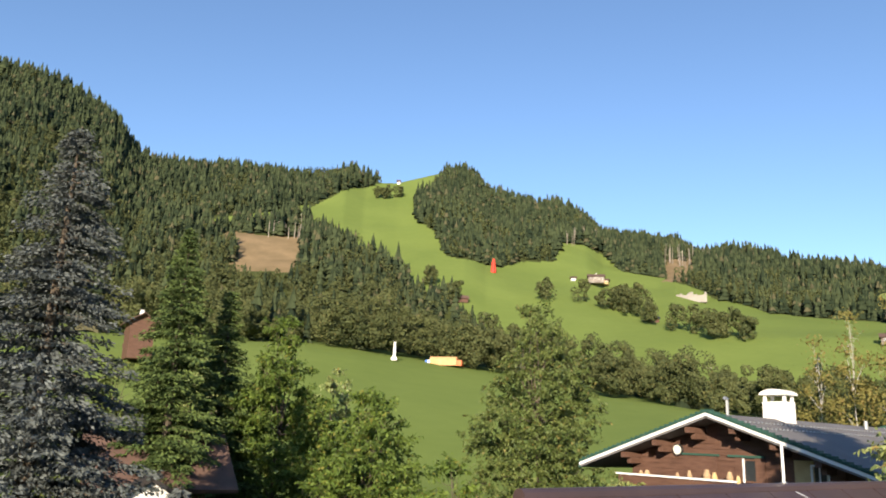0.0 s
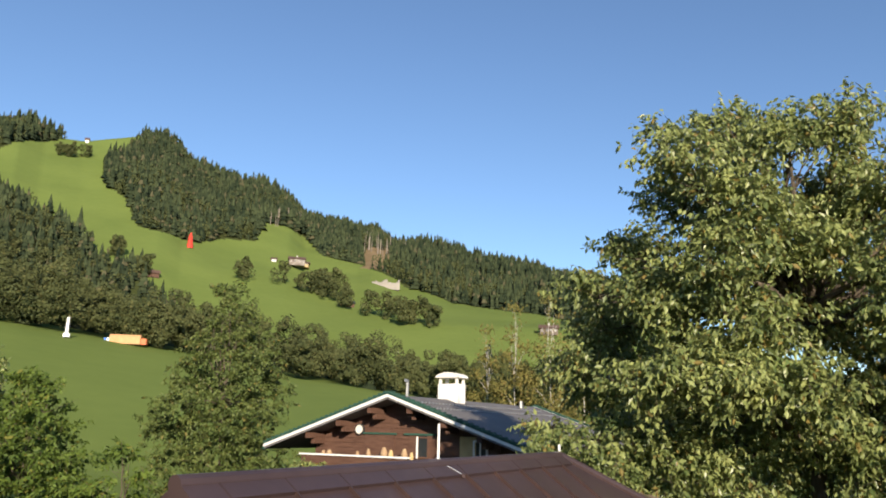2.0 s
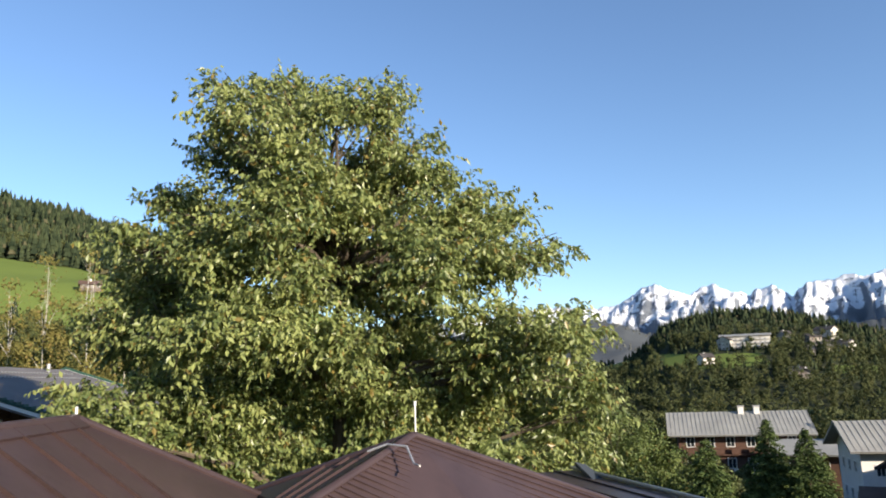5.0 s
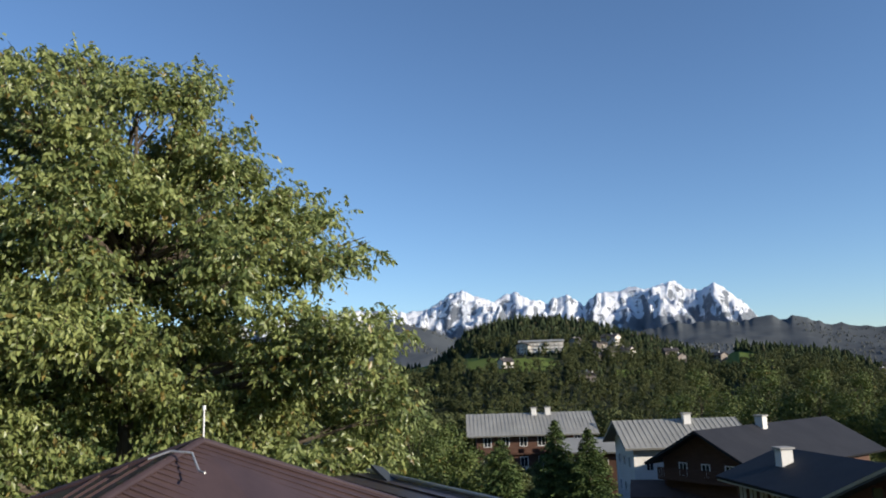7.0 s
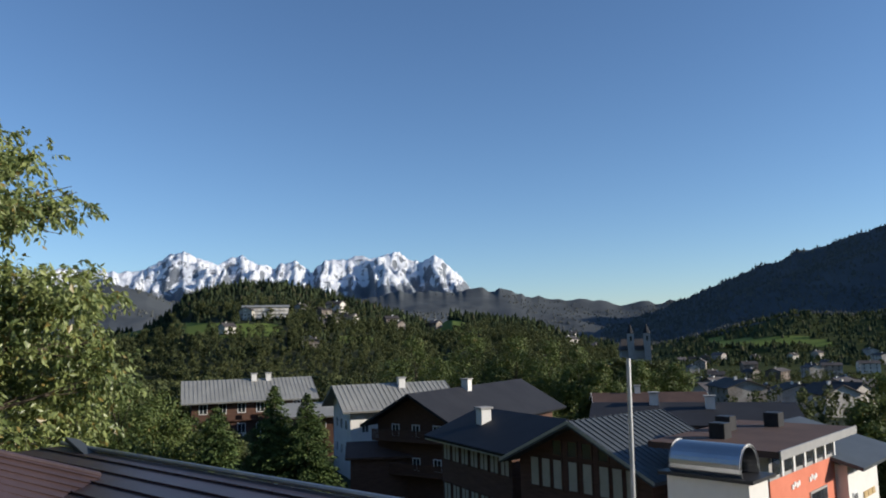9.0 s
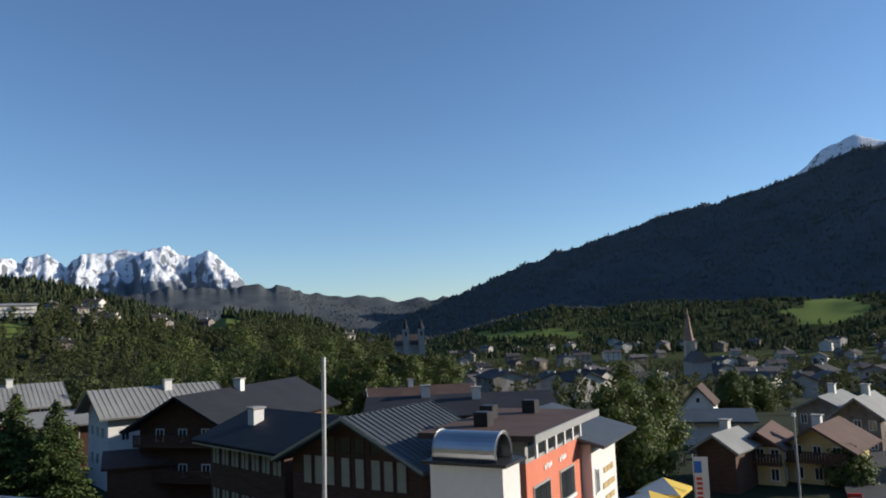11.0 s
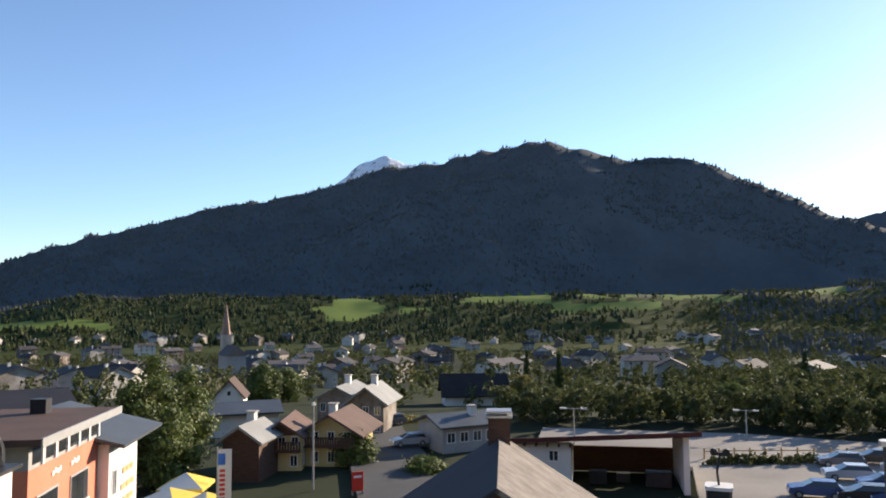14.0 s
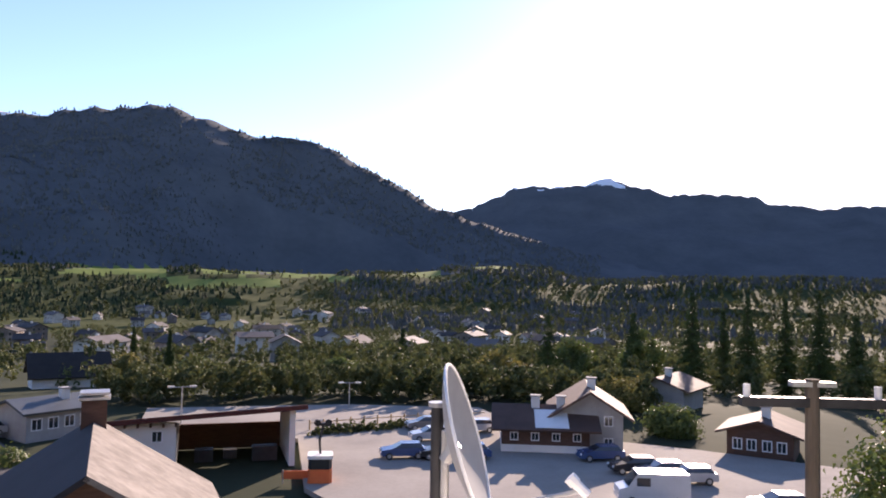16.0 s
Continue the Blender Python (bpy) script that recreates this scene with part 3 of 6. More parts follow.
def leafy_woods(name, xy, hts, per, mat, label, size=1.2, wide=0.36):
    """Many broad-leaved trees as one object, each a few lumps of leaf clumps over the ground."""
    n = len(xy)
    z = ground_z(xy[:, 0], xy[:, 1])
    lumps = 4
    out, away = [], []
    for k in range(lumps):
        off = RNG.normal(size=(n, 3)) * 0.45
        c = np.stack([xy[:, 0] + off[:, 0] * hts * wide * 0.7, xy[:, 1] + off[:, 1] * hts * wide * 0.7, z + hts * np.clip(0.52 + 0.2 * (k - 1) + off[:, 2] * 0.12, 0.2, 0.85)], -1)
        rad = hts * wide * RNG.uniform(0.45, 0.8, n) * (1.05 - 0.16 * k)
        p = ball_points(n * per).reshape(n, per, 3) * rad[:, None, None] * np.array((1, 1, 0.9))
        out.append((c[:, None] + p).reshape(-1, 3))
        away.append(p.reshape(-1, 3))
    v, f = leaf_quads(np.concatenate(out), size, 0.25, outward=np.concatenate(away))
    return tagged(new(name, array_mesh(name, v, f, mat)), label, "trees", kind="stuff")


def scatter(n, a0, a1, r0, r1, keep=None):
    a = np.radians(RNG.uniform(a0, a1, n))
    r = np.sqrt(RNG.uniform(r0 * r0, r1 * r1, n))
    xy = np.stack([r * np.sin(a), r * np.cos(a)], -1)
    if keep is not None:
        xy = xy[keep(xy)]
    return xy


def in_forest(xy):
    c = cover(xy[:, 0], xy[:, 1], ground_z(xy[:, 0], xy[:, 1]))
    return (c == 0) | (c == 5)


def hill_keep(q):
    x, y = q[:, 0], q[:, 1]
    z = ground_z(x, y)
    az, el, r = np.degrees(np.arctan2(x, y)), np.degrees(np.arctan2(z - EYE, np.hypot(x, y))), np.hypot(x, y)
    below_clearing = (az > -16.4) & (az < -11.4) & (el > 10.4) & (el < 11.8)
    return in_forest(q) & ~below_clearing & ((r > 440) | (x < -20))


pts = scatter(24000, -42, 42, 345, 985, hill_keep)
far_off = np.hypot(pts[:, 0], pts[:, 1])
mixed = (RNG.random(len(pts)) + hash_noise(pts[:, 0], pts[:, 1], 60, 54) < np.interp(far_off, (345, 480, 640, 800), (0.8, 0.62, 0.3, 0.06))) & ((pts[:, 0] < 0) | (far_off > 600))
pine = pts[~mixed]
conifers("conifer_forest", pine, RNG.uniform(10, 21, len(pine)) * (1 + hash_noise(pine[:, 0], pine[:, 1], 38, 51) * 0.75) * np.interp(np.hypot(pine[:, 0], pine[:, 1]), (345, 700), (0.75, 1.1)), 6, 7, CONIFER, "dense dark green conifer forest covering the steep hillside", 0.25)
leafy_woods("mixed_forest", pts[mixed], RNG.uniform(8, 15, mixed.sum()), 26, LEAF, "rounded green broad-leaved trees among the hillside conifers", 1.5, 0.42)


def bare_trunks(spec):
    """Tall bare trunks with a few stubs left at the edge of felled strips, as one object."""
    s, g = Shape(), random.Random(12)
    for a0, a1, e0, e1, n in spec:
        for _ in range(n):
            a, e = g.uniform(a0, a1), g.uniform(e0, e1)
            p = P(a, R_at(a, e))
            h = g.uniform(11, 19)
            q = p + Vector((g.uniform(-0.6, 0.6), g.uniform(-0.6, 0.6), h))
            s.tube(p - Vector((0, 0, 0.5)), q, 0.38, 0.12, n=5)
            for k in range(3):
                f = g.uniform(0.45, 0.95)
                b = p.lerp(q, f)
                s.tube(b, b + Vector((g.uniform(-1.6, 1.6), g.uniform(-1.6, 1.6), g.uniform(-0.2, 0.7))), 0.09, 0.04, n=3)
    return tagged(new("bare_trunks", s.mesh("bare_trunks", PALETRUNK)), "pale bare trunks at the felled forest edge", "trunks", kind="stuff")


bare_trunks(((9.6, 12.4, 14.3, 15.0, 34), (16.6, 20.2, 12.6, 13.4, 46), (-13.6, -10.8, 13.9, 14.6, 26)))
pts = scatter(42000, 103, 206, 850, 2540, lambda q: in_forest(q) & (np.degrees(np.arctan2(q[:, 0], q[:, 1])) % 360 + np.hypot(q[:, 0], q[:, 1]) / 400 < 157.5 + RNG.normal(size=len(q)) * 2))
low = np.hypot(pts[:, 0], pts[:, 1]) + hash_noise(pts[:, 0], pts[:, 1], 200, 71) * 300 < 1480
conifers("valley_side_forest", pts[low], RNG.uniform(3.5, 10, low.sum()), 2, 6, CONIFER, "dark conifers at the foot of the mountain", 0.42)
pts = pts[~low]
conifers("mountain_forest", pts, RNG.uniform(3.5, 10, len(pts)), 2, 5, HAZECONIFER, "shaded conifer forest on the mountain flank", 0.45)
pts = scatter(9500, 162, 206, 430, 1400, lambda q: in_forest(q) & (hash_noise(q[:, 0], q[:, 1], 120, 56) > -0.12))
# the haze-lightened needles brighten this backlit wood too
conifers("valley_forest", pts, RNG.uniform(5, 11, len(pts)), 3, 6, HAZECONIFER, "backlit conifers on the far side of the valley", 0.36)
pts = scatter(2600, 160, 206, 430, 1350, in_forest)
leafy_woods("valley_woods", pts, RNG.uniform(5, 10, len(pts)), 10, LEAF, "backlit broad-leaved trees on the far side of the valley", 2.2)
pts = scatter(2600, 154, 182, 2180, 2570, in_forest)
conifers("ridge_forest", pts, RNG.uniform(6, 11, len(pts)), 2, 6, HAZECONIFER, "dark trees along the falling mountain ridge", 0.5)
pts = scatter(9000, 60, 104, 430, 760, lambda q: (cover(q[:, 0], q[:, 1], ground_z(q[:, 0], q[:, 1])) != 1) & (np.hypot(q[:, 0], q[:, 1]) + RNG.normal(size=len(q)) * 70 > 590))
hts = RNG.uniform(3.5, 7.5, len(pts))
high = np.hypot(pts[:, 0], pts[:, 1]) > 690
hts[high] *= 1.45
conifers("wooded_knoll", pts, hts, 3, 6, CONIFER, "dark wooded knoll above the valley town", 0.34)
pts = scatter(1500, 60, 104, 400, 640, lambda q: cover(q[:, 0], q[:, 1], ground_z(q[:, 0], q[:, 1])) != 1)
leafy_woods("knoll_trees", pts, RNG.uniform(6, 13, len(pts)), 44, LEAF, "dark broad-leaved woods at the foot of the knoll", 1.05)
pts = scatter(6000, 58, 112, 1750, 3250, lambda q: in_forest(q) & (hash_noise(q[:, 0], q[:, 1], 240, 53) > -0.05))
conifers("far_forest", pts, RNG.uniform(4, 10, len(pts)), 1, 5, HAZECONIFER, "distant woods on the haze-tinted foothills", 0.6)
pts = scatter(940, -26, 40, 229, 338)
leafy_woods("tree_belt", pts, RNG.uniform(9, 17, len(pts)) * (1 + hash_noise(pts[:, 0], pts[:, 1], 16, 52) * 0.8), 120, LEAF, "belt of mixed green broad-leaved trees across the hillside", 0.85, 0.33)
pts = scatter(70, -26, 40, 235, 335)
conifers("belt_conifers", pts, RNG.uniform(11, 21, len(pts)), 7, 9, CONIFER, "dark conifers standing in the belt of trees", 0.22)


# ---- houses ----
def window(parent, x, z, w, h, y, mats=(WHITEPAINT, GLASS), axis="x", cross=True):
    """A framed window set on a wall: axis x on a gable wall, facing -y; axis y on a side wall at x = y."""
    def at(u0, u1, d0, d1, z0, z1, s):
        if axis == "x":
            s.box(u0, u1, d0, d1, z0, z1)
        else:
            s.box(d0, d1, u0, u1, z0, z1)
    f = Shape()
    t = min(0.09, w * 0.12)
    out = -1 if (axis == "x" or y < 0) else 1
    a, b = sorted((y + out * 0.06, y - out * 0.05))
    at(x - w / 2, x - w / 2 + t, a, b, z, z + h, f)
    at(x + w / 2 - t, x + w / 2, a, b, z, z + h, f)
    at(x - w / 2 + t, x + w / 2 - t, a, b, z, z + t, f)
    at(x - w / 2 + t, x + w / 2 - t, a, b, z + h - t, z + h, f)
    if cross and w > 0.7:
        at(x - t / 3, x + t / 3, a, b, z + t, z + h - t, f)
    ob = part("window", f, mats[0], parent)
    g = Shape()
    a, b = sorted((y + out * 0.025, y - out * 0.03))
    at(x - w / 2 + t, x + w / 2 - t, a, b, z + t, z + h - t, g)
    part("pane", g, mats[1], ob)
    return ob


def gable_walls(w, d, h, rise):
    """A closed body of half-width w, depth d, eaves height h, with gables."""
    s = Shape()
    k = [(-w, 0, 0), (w, 0, 0), (w, 0, h), (0, 0, h + rise), (-w, 0, h)]
    s.v = k + [(x, d, z) for x, y, z in k]
    s.f = [(0, 1, 2, 3, 4), (9, 8, 7, 6, 5), (0, 5, 6, 1), (1, 6, 7, 2), (2, 7, 8, 3), (3, 8, 9, 4), (4, 9, 5, 0)]
    return s


def plain_window(parent, x, z, w, h, y, axis="x"):
    s = Shape()
    if axis == "x":
        s.box(x - w / 2, x + w / 2, -0.03, 0.05, z, z + h)
    else:
        s.box(min(y, y * 1.006), max(y, y * 1.006), x - w / 2, x + w / 2, z, z + h)
    return part("window", s, GLASS, parent)


def house(name, m, w, d, h, rise, label, wall, roof, over=0.9, front=1.0, category="house", group="", chimneys=((0.5, 0.0),), rows=(), side_rows=(), thick=0.22, fascia=None, seams=0, balcony=None, chimney_mat=None, plain=False, left_roof=None):
    """Half-width w, depth d along local +y, eaves height h. rows: (z, width, height, xs) on the gable wall; side_rows: (z, width, height, count, side)."""
    o = thing(name, m, label, category, group)
    part("wall", gable_walls(w, d, h, rise), wall, o)
    pitch = rise / w
    for sgn in (-1, 1):
        e = (w + over) * sgn
        ze = h - over * pitch
        up = thick * 1.05
        pts = [(0, -front, h + rise + up), (0, d + front, h + rise + up), (e, d + front, ze + up), (e, -front, ze + up)]
        if sgn > 0:
            pts = pts[::-1]
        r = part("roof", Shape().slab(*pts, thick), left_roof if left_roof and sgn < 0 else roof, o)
        if seams:
            s = Shape()
            n = int((d + 2 * front) / seams)
            for i in range(n + 1):
                y = -front + (d + 2 * front) * i / n
                y = min(max(y, -front + 0.03), d + front - 0.03)
                a, b = Vector((0.05 * sgn, y, h + rise + up)), Vector((e * 0.995, y, ze + up + 0.005 * pitch))
                q = [a + Vector((0, -0.02, 0.0)), a + Vector((0, 0.02, 0)), b + Vector((0, 0.02, 0)), b + Vector((0, -0.02, 0))]
                q = [p + Vector((0, 0, 0.05)) for p in q]
                s.slab(*(q if sgn < 0 else q[::-1]), 0.06)
            part("standing_seams", s, roof, r)
        if fascia:
            for y0 in (-front - 0.04, d + front):
                s = Shape()
                k0 = [(0, y0, h + rise + up + 0.03), (e, y0, ze + up + 0.03), (e, y0, ze + up - 0.13), (0, y0, h + rise + up - 0.13)]
                s.v = k0 + [(x, y + 0.04, z) for x, y, z in k0]
                s.f = [(0, 1, 2, 3), (7, 6, 5, 4), (0, 4, 5, 1), (1, 5, 6, 2), (2, 6, 7, 3), (3, 7, 4, 0)]
                part("bargeboard", s, fascia[0], r)
                if len(fascia) > 1:
                    s = Shape()
                    k0 = [(0, y0 - 0.03, h + rise + up + 0.17), (e, y0 - 0.03, ze + up + 0.17), (e, y0 - 0.03, ze + up + 0.03), (0, y0 - 0.03, h + rise + up + 0.03)]
                    s.v = k0 + [(x, y + 0.12, z) for x, y, z in k0]
                    s.f = [(0, 1, 2, 3), (7, 6, 5, 4), (0, 4, 5, 1), (1, 5, 6, 2), (2, 6, 7, 3), (3, 7, 4, 0)]
                    part("verge_flashing", s, fascia[1], r)
    for fy, fx in chimneys:
        y, x = d * fy, w * fx
        zr = h + rise - abs(x) * pitch
        c = part("chimney", Shape().box(x - 0.4, x + 0.4, y - 0.4, y + 0.4, zr - 0.6, zr + 1.2), chimney_mat or RENDER, o)
        part("chimney_cap", Shape().box(x - 0.52, x + 0.52, y - 0.52, y + 0.52, zr + 1.2, zr + 1.32), CONCRETE, c)
    for z, ww, hh, xs in rows:
        for x in xs:
            (plain_window if plain else window)(o, x, z, ww, hh, 0)
    for z, ww, hh, n, side in side_rows:
        for i in range(n):
            (plain_window if plain else window)(o, d * (i + 0.6) / (n + 0.2), z, ww, hh, w * side, axis="y")
    if balcony:
        for z in balcony:
            b = part("balcony", Shape().box(-w * 0.98, w * 0.98, -1.1, 0.0, z - 0.15, z), BROWNWOOD, o)
            s = Shape().box(-w * 0.98, w * 0.98, -1.12, -1.05, z + 0.85, z + 0.95)
            n = int(w * 1.96 / 0.25)
            for i in range(n):
                x = -w * 0.96 + w * 1.92 * i / (n - 1)
                s.box(x - 0.1, x + 0.1, -1.1, -1.07, z, z + 0.86)
            part("railing", s, BROWNWOOD, b)
    return o


def at_ground(az, r, turn, sink=0.3):
    p = P(az, r)
    return pose(p.x, p.y, p.z - sink, 0, 0, -turn)


# the timber chalet beside the meadow
def timber_chalet():
    apex = P(19.15, 40, 2.33)
    gz = 7.2
    d, w, over, front, rise = 17.0, 5.7, 2.4, 1.6, 1.92
    yaw = 52.0
    a = radians(yaw)
    base = apex + Vector((math.sin(a), math.cos(a), 0)) * front
    h = apex.z - gz - rise - 0.25
    m = pose(base.x, base.y, gz, 0, 0, -yaw)
    o = house("timber_chalet", m, w, d, h, rise, "dark brown timber chalet with white bargeboards and grey roof", BROWNWOOD, CHALETROOF, over, front, "house",
              chimneys=(), fascia=(WHITEPAINT, GREENTRIM), seams=0.0)
    # boards of the gable wall
    for i in range(22):
        z = h - 3.6 + i * 0.27
        x = w - max(0, z + 0.24 - h) / (rise / w)
        if x < 0.4:
            break
        part("board", Shape().box(-x, x, -0.035, 0.0, z, z + 0.25), BROWNWOOD, o)
    # balcony with white rail cap, plant boxes and pots
    zb = h - 1.05
    b = part("balcony", Shape().box(-w + 0.1, 1.2, -1.35, -0.04, zb - 0.2, zb - 0.05), BROWNWOOD, o)
    part("balcony_front", Shape().box(-w + 0.1, 1.2, -1.36, -1.3, zb - 1.0 + 0.05, zb + 0.02), BROWNWOOD, b)
    part("white_rail", Shape().box(-w, 1.25, -1.46, -1.26, zb + 0.02, zb + 0.1), WHITEPAINT, b)
    rng = random.Random(3)
    for x, k0, hh in ((-4.55, 0.12, 0.16), (-4.15, 0.15, 0.2), (-1.6, 0.11, 0.32), (-0.62, 0.17, 0.42), (-0.2, 0.13, 0.3), (0.62, 0.15, 0.38), (1.05, 0.1, 0.22), (-2.3, 0.1, 0.18)):
        s = Shape().prism([(x + k0 * math.cos(k), -0.8 + k0 * math.sin(k)) for k in np.arange(0, 6.2, 0.7)], zb - 0.05, zb + hh * 0.5, centre=(x, -0.8), top=1.15)
        s.prism([(x + k0 * 1.15 * math.cos(k), -0.8 + k0 * 1.15 * math.sin(k)) for k in np.arange(0, 6.2, 0.7)], zb + hh * 0.5, zb + hh + 0.1, centre=(x, -0.8), top=0.45)
        part("flower_pot", s, rng.choice((TERRACOTTA, ADOBE, TERRACOTTA)), b)
    part("green_wall_panel", Shape().box(-w + 0.3, -1.2, -0.06, 0.02, zb - 2.9, zb - 0.8), GREENTRIM, o)
    # round clock
    s = Shape().tube((-2.7, -0.16, h + 0.35), (-2.7, -0.04, h + 0.35), 0.3, n=20)
    c = part("round_disc", s, DARKMETAL, o, "pale round clock with dark rim")
    part("disc_middle", Shape().tube((-2.7, -0.18, h + 0.35), (-2.7, -0.15, h + 0.35), 0.23, n=16), WHITECANVAS, c)
    # doors, shutters and windows of the upper floor
    for x, ww, mt in ((-1.4, 1.9, BROWNWOOD), (0.72, 0.5, BROWNWOOD), (1.25, 0.6, GLASS), (1.8, 0.5, BROWNWOOD), (3.9, 0.9, ADOBE)):
        part("shutter", Shape().box(x - ww / 2, x + ww / 2, -0.1, -0.03, zb + 0.0, zb + 1.15), mt, o)
    window(o, 1.3, zb, 0.7, 1.1, -0.06, mats=(BROWNWOOD, GLASS))
    for x, ww in ((-1.4, 2.1), (1.1, 1.9)):
        part("lintel", Shape().box(x - ww / 2, x + ww / 2, -0.16, -0.03, zb + 1.16, zb + 1.26), GREENTRIM, o)
    part("white_door_post", Shape().box(0.93, 1.02, -0.16, -0.04, zb, zb + 1.1), WHITEPAINT, o)
    window(o, 4.6, zb + 0.1, 0.8, 0.9, -0.06)
    # carved purlin ends below the roof
    for x in (-5.2, -3.2, -1.2, 1.2, 3.2, 5.2):
        z = h + rise - abs(x) * rise / w
        part("purlin", Shape().box(x - 0.14, x + 0.14, -front + 0.15, 0, z - 0.32, z - 0.04), BROWNWOOD, o)
        part("bracket", Shape().box(x - 0.12, x + 0.12, -front + 0.65, 0, z - 0.62, z - 0.33), BROWNWOOD, o)
    for sgn in (-1, 1):
        for i in range(26):
            x = sgn * (0.15 + i * (w + over - 0.2) / 26)
            z = h + rise + 0.24 - abs(x) * rise / w
            part("verge_tile", Shape().box(x - 0.09, x + 0.09, -front - 0.1, -front + 0.35, z + 0.08, z + 0.2), GREENTRIM, o)
    # chimney with hood on the ridge
    y = 7.0 - front
    c = part("chimney", Shape().box(-0.66, 0.66, y - 0.5, y + 0.5, h + rise - 0.4, h + rise + 1.15), RENDER, o)
    for x in (-0.55, 0.55):
        for yy in (y - 0.4, y + 0.4):
            part("hood_post", Shape().box(x - 0.07, x + 0.07, yy - 0.07, yy + 0.07, h + rise + 1.15, h + rise + 1.5), RENDER, c)
    hood = Shape()
    arc = [(-0.8 * math.cos(math.pi * k / 8), 1.5 + 0.32 * math.sin(math.pi * k / 8)) for k in range(9)]
    hood.v = [(x, yy, h + rise + z) for yy in (y - 0.62, y + 0.62) for x, z in arc]
    hood.f = [tuple(range(9)), tuple(range(17, 8, -1))] + [(k, k + 9, k + 10, k + 1) for k in range(8)] + [(0, 8, 17, 9)]
    part("chimney_hood", hood, WHITECANVAS, c)
    part("vent_pipe", Shape().tube((0.0, 0.3, h + rise + 0.1), (0.0, 0.3, h + rise + 1.0), 0.08).tube((0.0, 0.3, h + rise + 1.0), (0.0, 0.1, h + rise + 1.05), 0.09), GALV, o)
    part("vent_pipe", Shape().tube((0.6, 14.5, h + rise - 0.2), (0.6, 14.5, h + rise + 0.5), 0.12), GALV, o)
    # snow guards in rows down the roof
    for k in range(2):
        s = Shape()
        x = 1.2 + k * 0.9
        z = h + rise + 0.25 - x * rise / w
        for i in range(48):
            y = -front + 0.3 + i * 0.38
            s.box(x - 0.02, x + 0.02, y, y + 0.12, z + 0.0, z + 0.07)
        tagged(part("snow_guard", s, GALV, o), kind="stuff")
    s = Shape().box(-w - over - 0.1, -w - over + 0.05, -front, d + front, h - over * rise / w - 0.02, h - over * rise / w + 0.14)
    part("gutter", s, GREENTRIM, o)
    return o


timber_chalet()


# ---- the brown metal roofs of the near building ----
def metal_roof(name, corners, seam_from, seam_to, count, label, ridge_cap=None):
    """A sheet-metal roof face, with raised standing seams between two edges given as point pairs."""
    o = thing(name, Matrix(), label, "roof", "near metal roofs")
    c = [Vector(p) for p in corners]
    part("roof_sheet", roof_plate(c), BROWNMETAL, o)
    nrm = (c[1] - c[0]).cross(c[2] - c[0]).normalized()
    if nrm.z < 0:
        nrm = -nrm
    for i in range(count):
        f = (i + 0.5) / count
        a, b = Vector(seam_from[0]).lerp(Vector(seam_from[1]), f), Vector(seam_to[0]).lerp(Vector(seam_to[1]), f)
        way = (b - a).normalized()
        side = way.cross(nrm).normalized() * (0.008 if name == "hipped_metal_roof" else 0.014)
        q = [a - side, a + side, b + side, b - side]
        s = Shape()
        k = [p + nrm * 0.03 for p in q] + [p - nrm * 0.01 for p in q]
        s.v = [tuple(p) for p in k]
        s.f = [(0, 1, 2, 3), (7, 6, 5, 4), (0, 4, 5, 1), (1, 5, 6, 2), (2, 6, 7, 3), (3, 7, 4, 0)]
        part("standing_seam", s, RUSTSEAM if name == "hipped_metal_roof" else BROWNMETAL, o)
    for a, b in ridge_cap or ():
        part("ridge_cap", Shape().tube(a, b, 0.055, n=10), BROWNMETAL, o)
    return o


def roof_plate(c):
    s = Shape()
    n = len(c)
    s.v = [tuple(p) for p in c] + [tuple(p - Vector((0, 0, 0.08))) for p in c]
    s.f = [tuple(range(n)), tuple(range(2 * n - 1, n - 1, -1))] + [(i, n + i, n + (i + 1) % n, (i + 1) % n) for i in range(n)]
    return s


RIDGE_A, RIDGE_B = P(5.9, 5.0, -3.65), P(31.5, 9.7, -1.65)
HIP = P(45.9, 11.6, -8.6)
slope = (HIP - RIDGE_B)
along = (RIDGE_B - RIDGE_A).normalized()
down = (slope - along * slope.dot(along))
down = down.normalized()
LOW_A, LOW_B = RIDGE_A + down * 4.2, RIDGE_B + slope * 1.6
metal_roof("hipped_metal_roof", (RIDGE_A, LOW_A, LOW_B, RIDGE_B), (RIDGE_A, RIDGE_B), (LOW_A, LOW_A.lerp(LOW_B, 0.55)), 10, "dark brown standing-seam metal roof with rusty seams", ((RIDGE_A, RIDGE_B), (RIDGE_B, LOW_B)))
back = Vector((-down.x, -down.y, down.z))
metal_roof("metal_roof_back_slope", (RIDGE_A, RIDGE_B, RIDGE_B + back * 3 + along * 2.0, RIDGE_A + back * 3), (RIDGE_A, RIDGE_B), (RIDGE_A + back * 3, RIDGE_B + back * 3), 8, "far slope of the brown metal roof")
TOP2 = P(53.9, 10.5, -3.77)
V2, S2, T2 = P(45.9, 8.6, -8.3), P(42.6, 11.6, -7.1), P(67.53, 13.0, -8.5)
low2 = V2 + (T2 - TOP2) * 0.9 + Vector((-0.6, -1.2, -0.9))
metal_roof("gabled_metal_roof", (TOP2, V2, low2, T2), (TOP2, V2), (T2, low2), 20, "brown ribbed metal roof below a leafy tree", ((TOP2, V2), (TOP2, T2)))
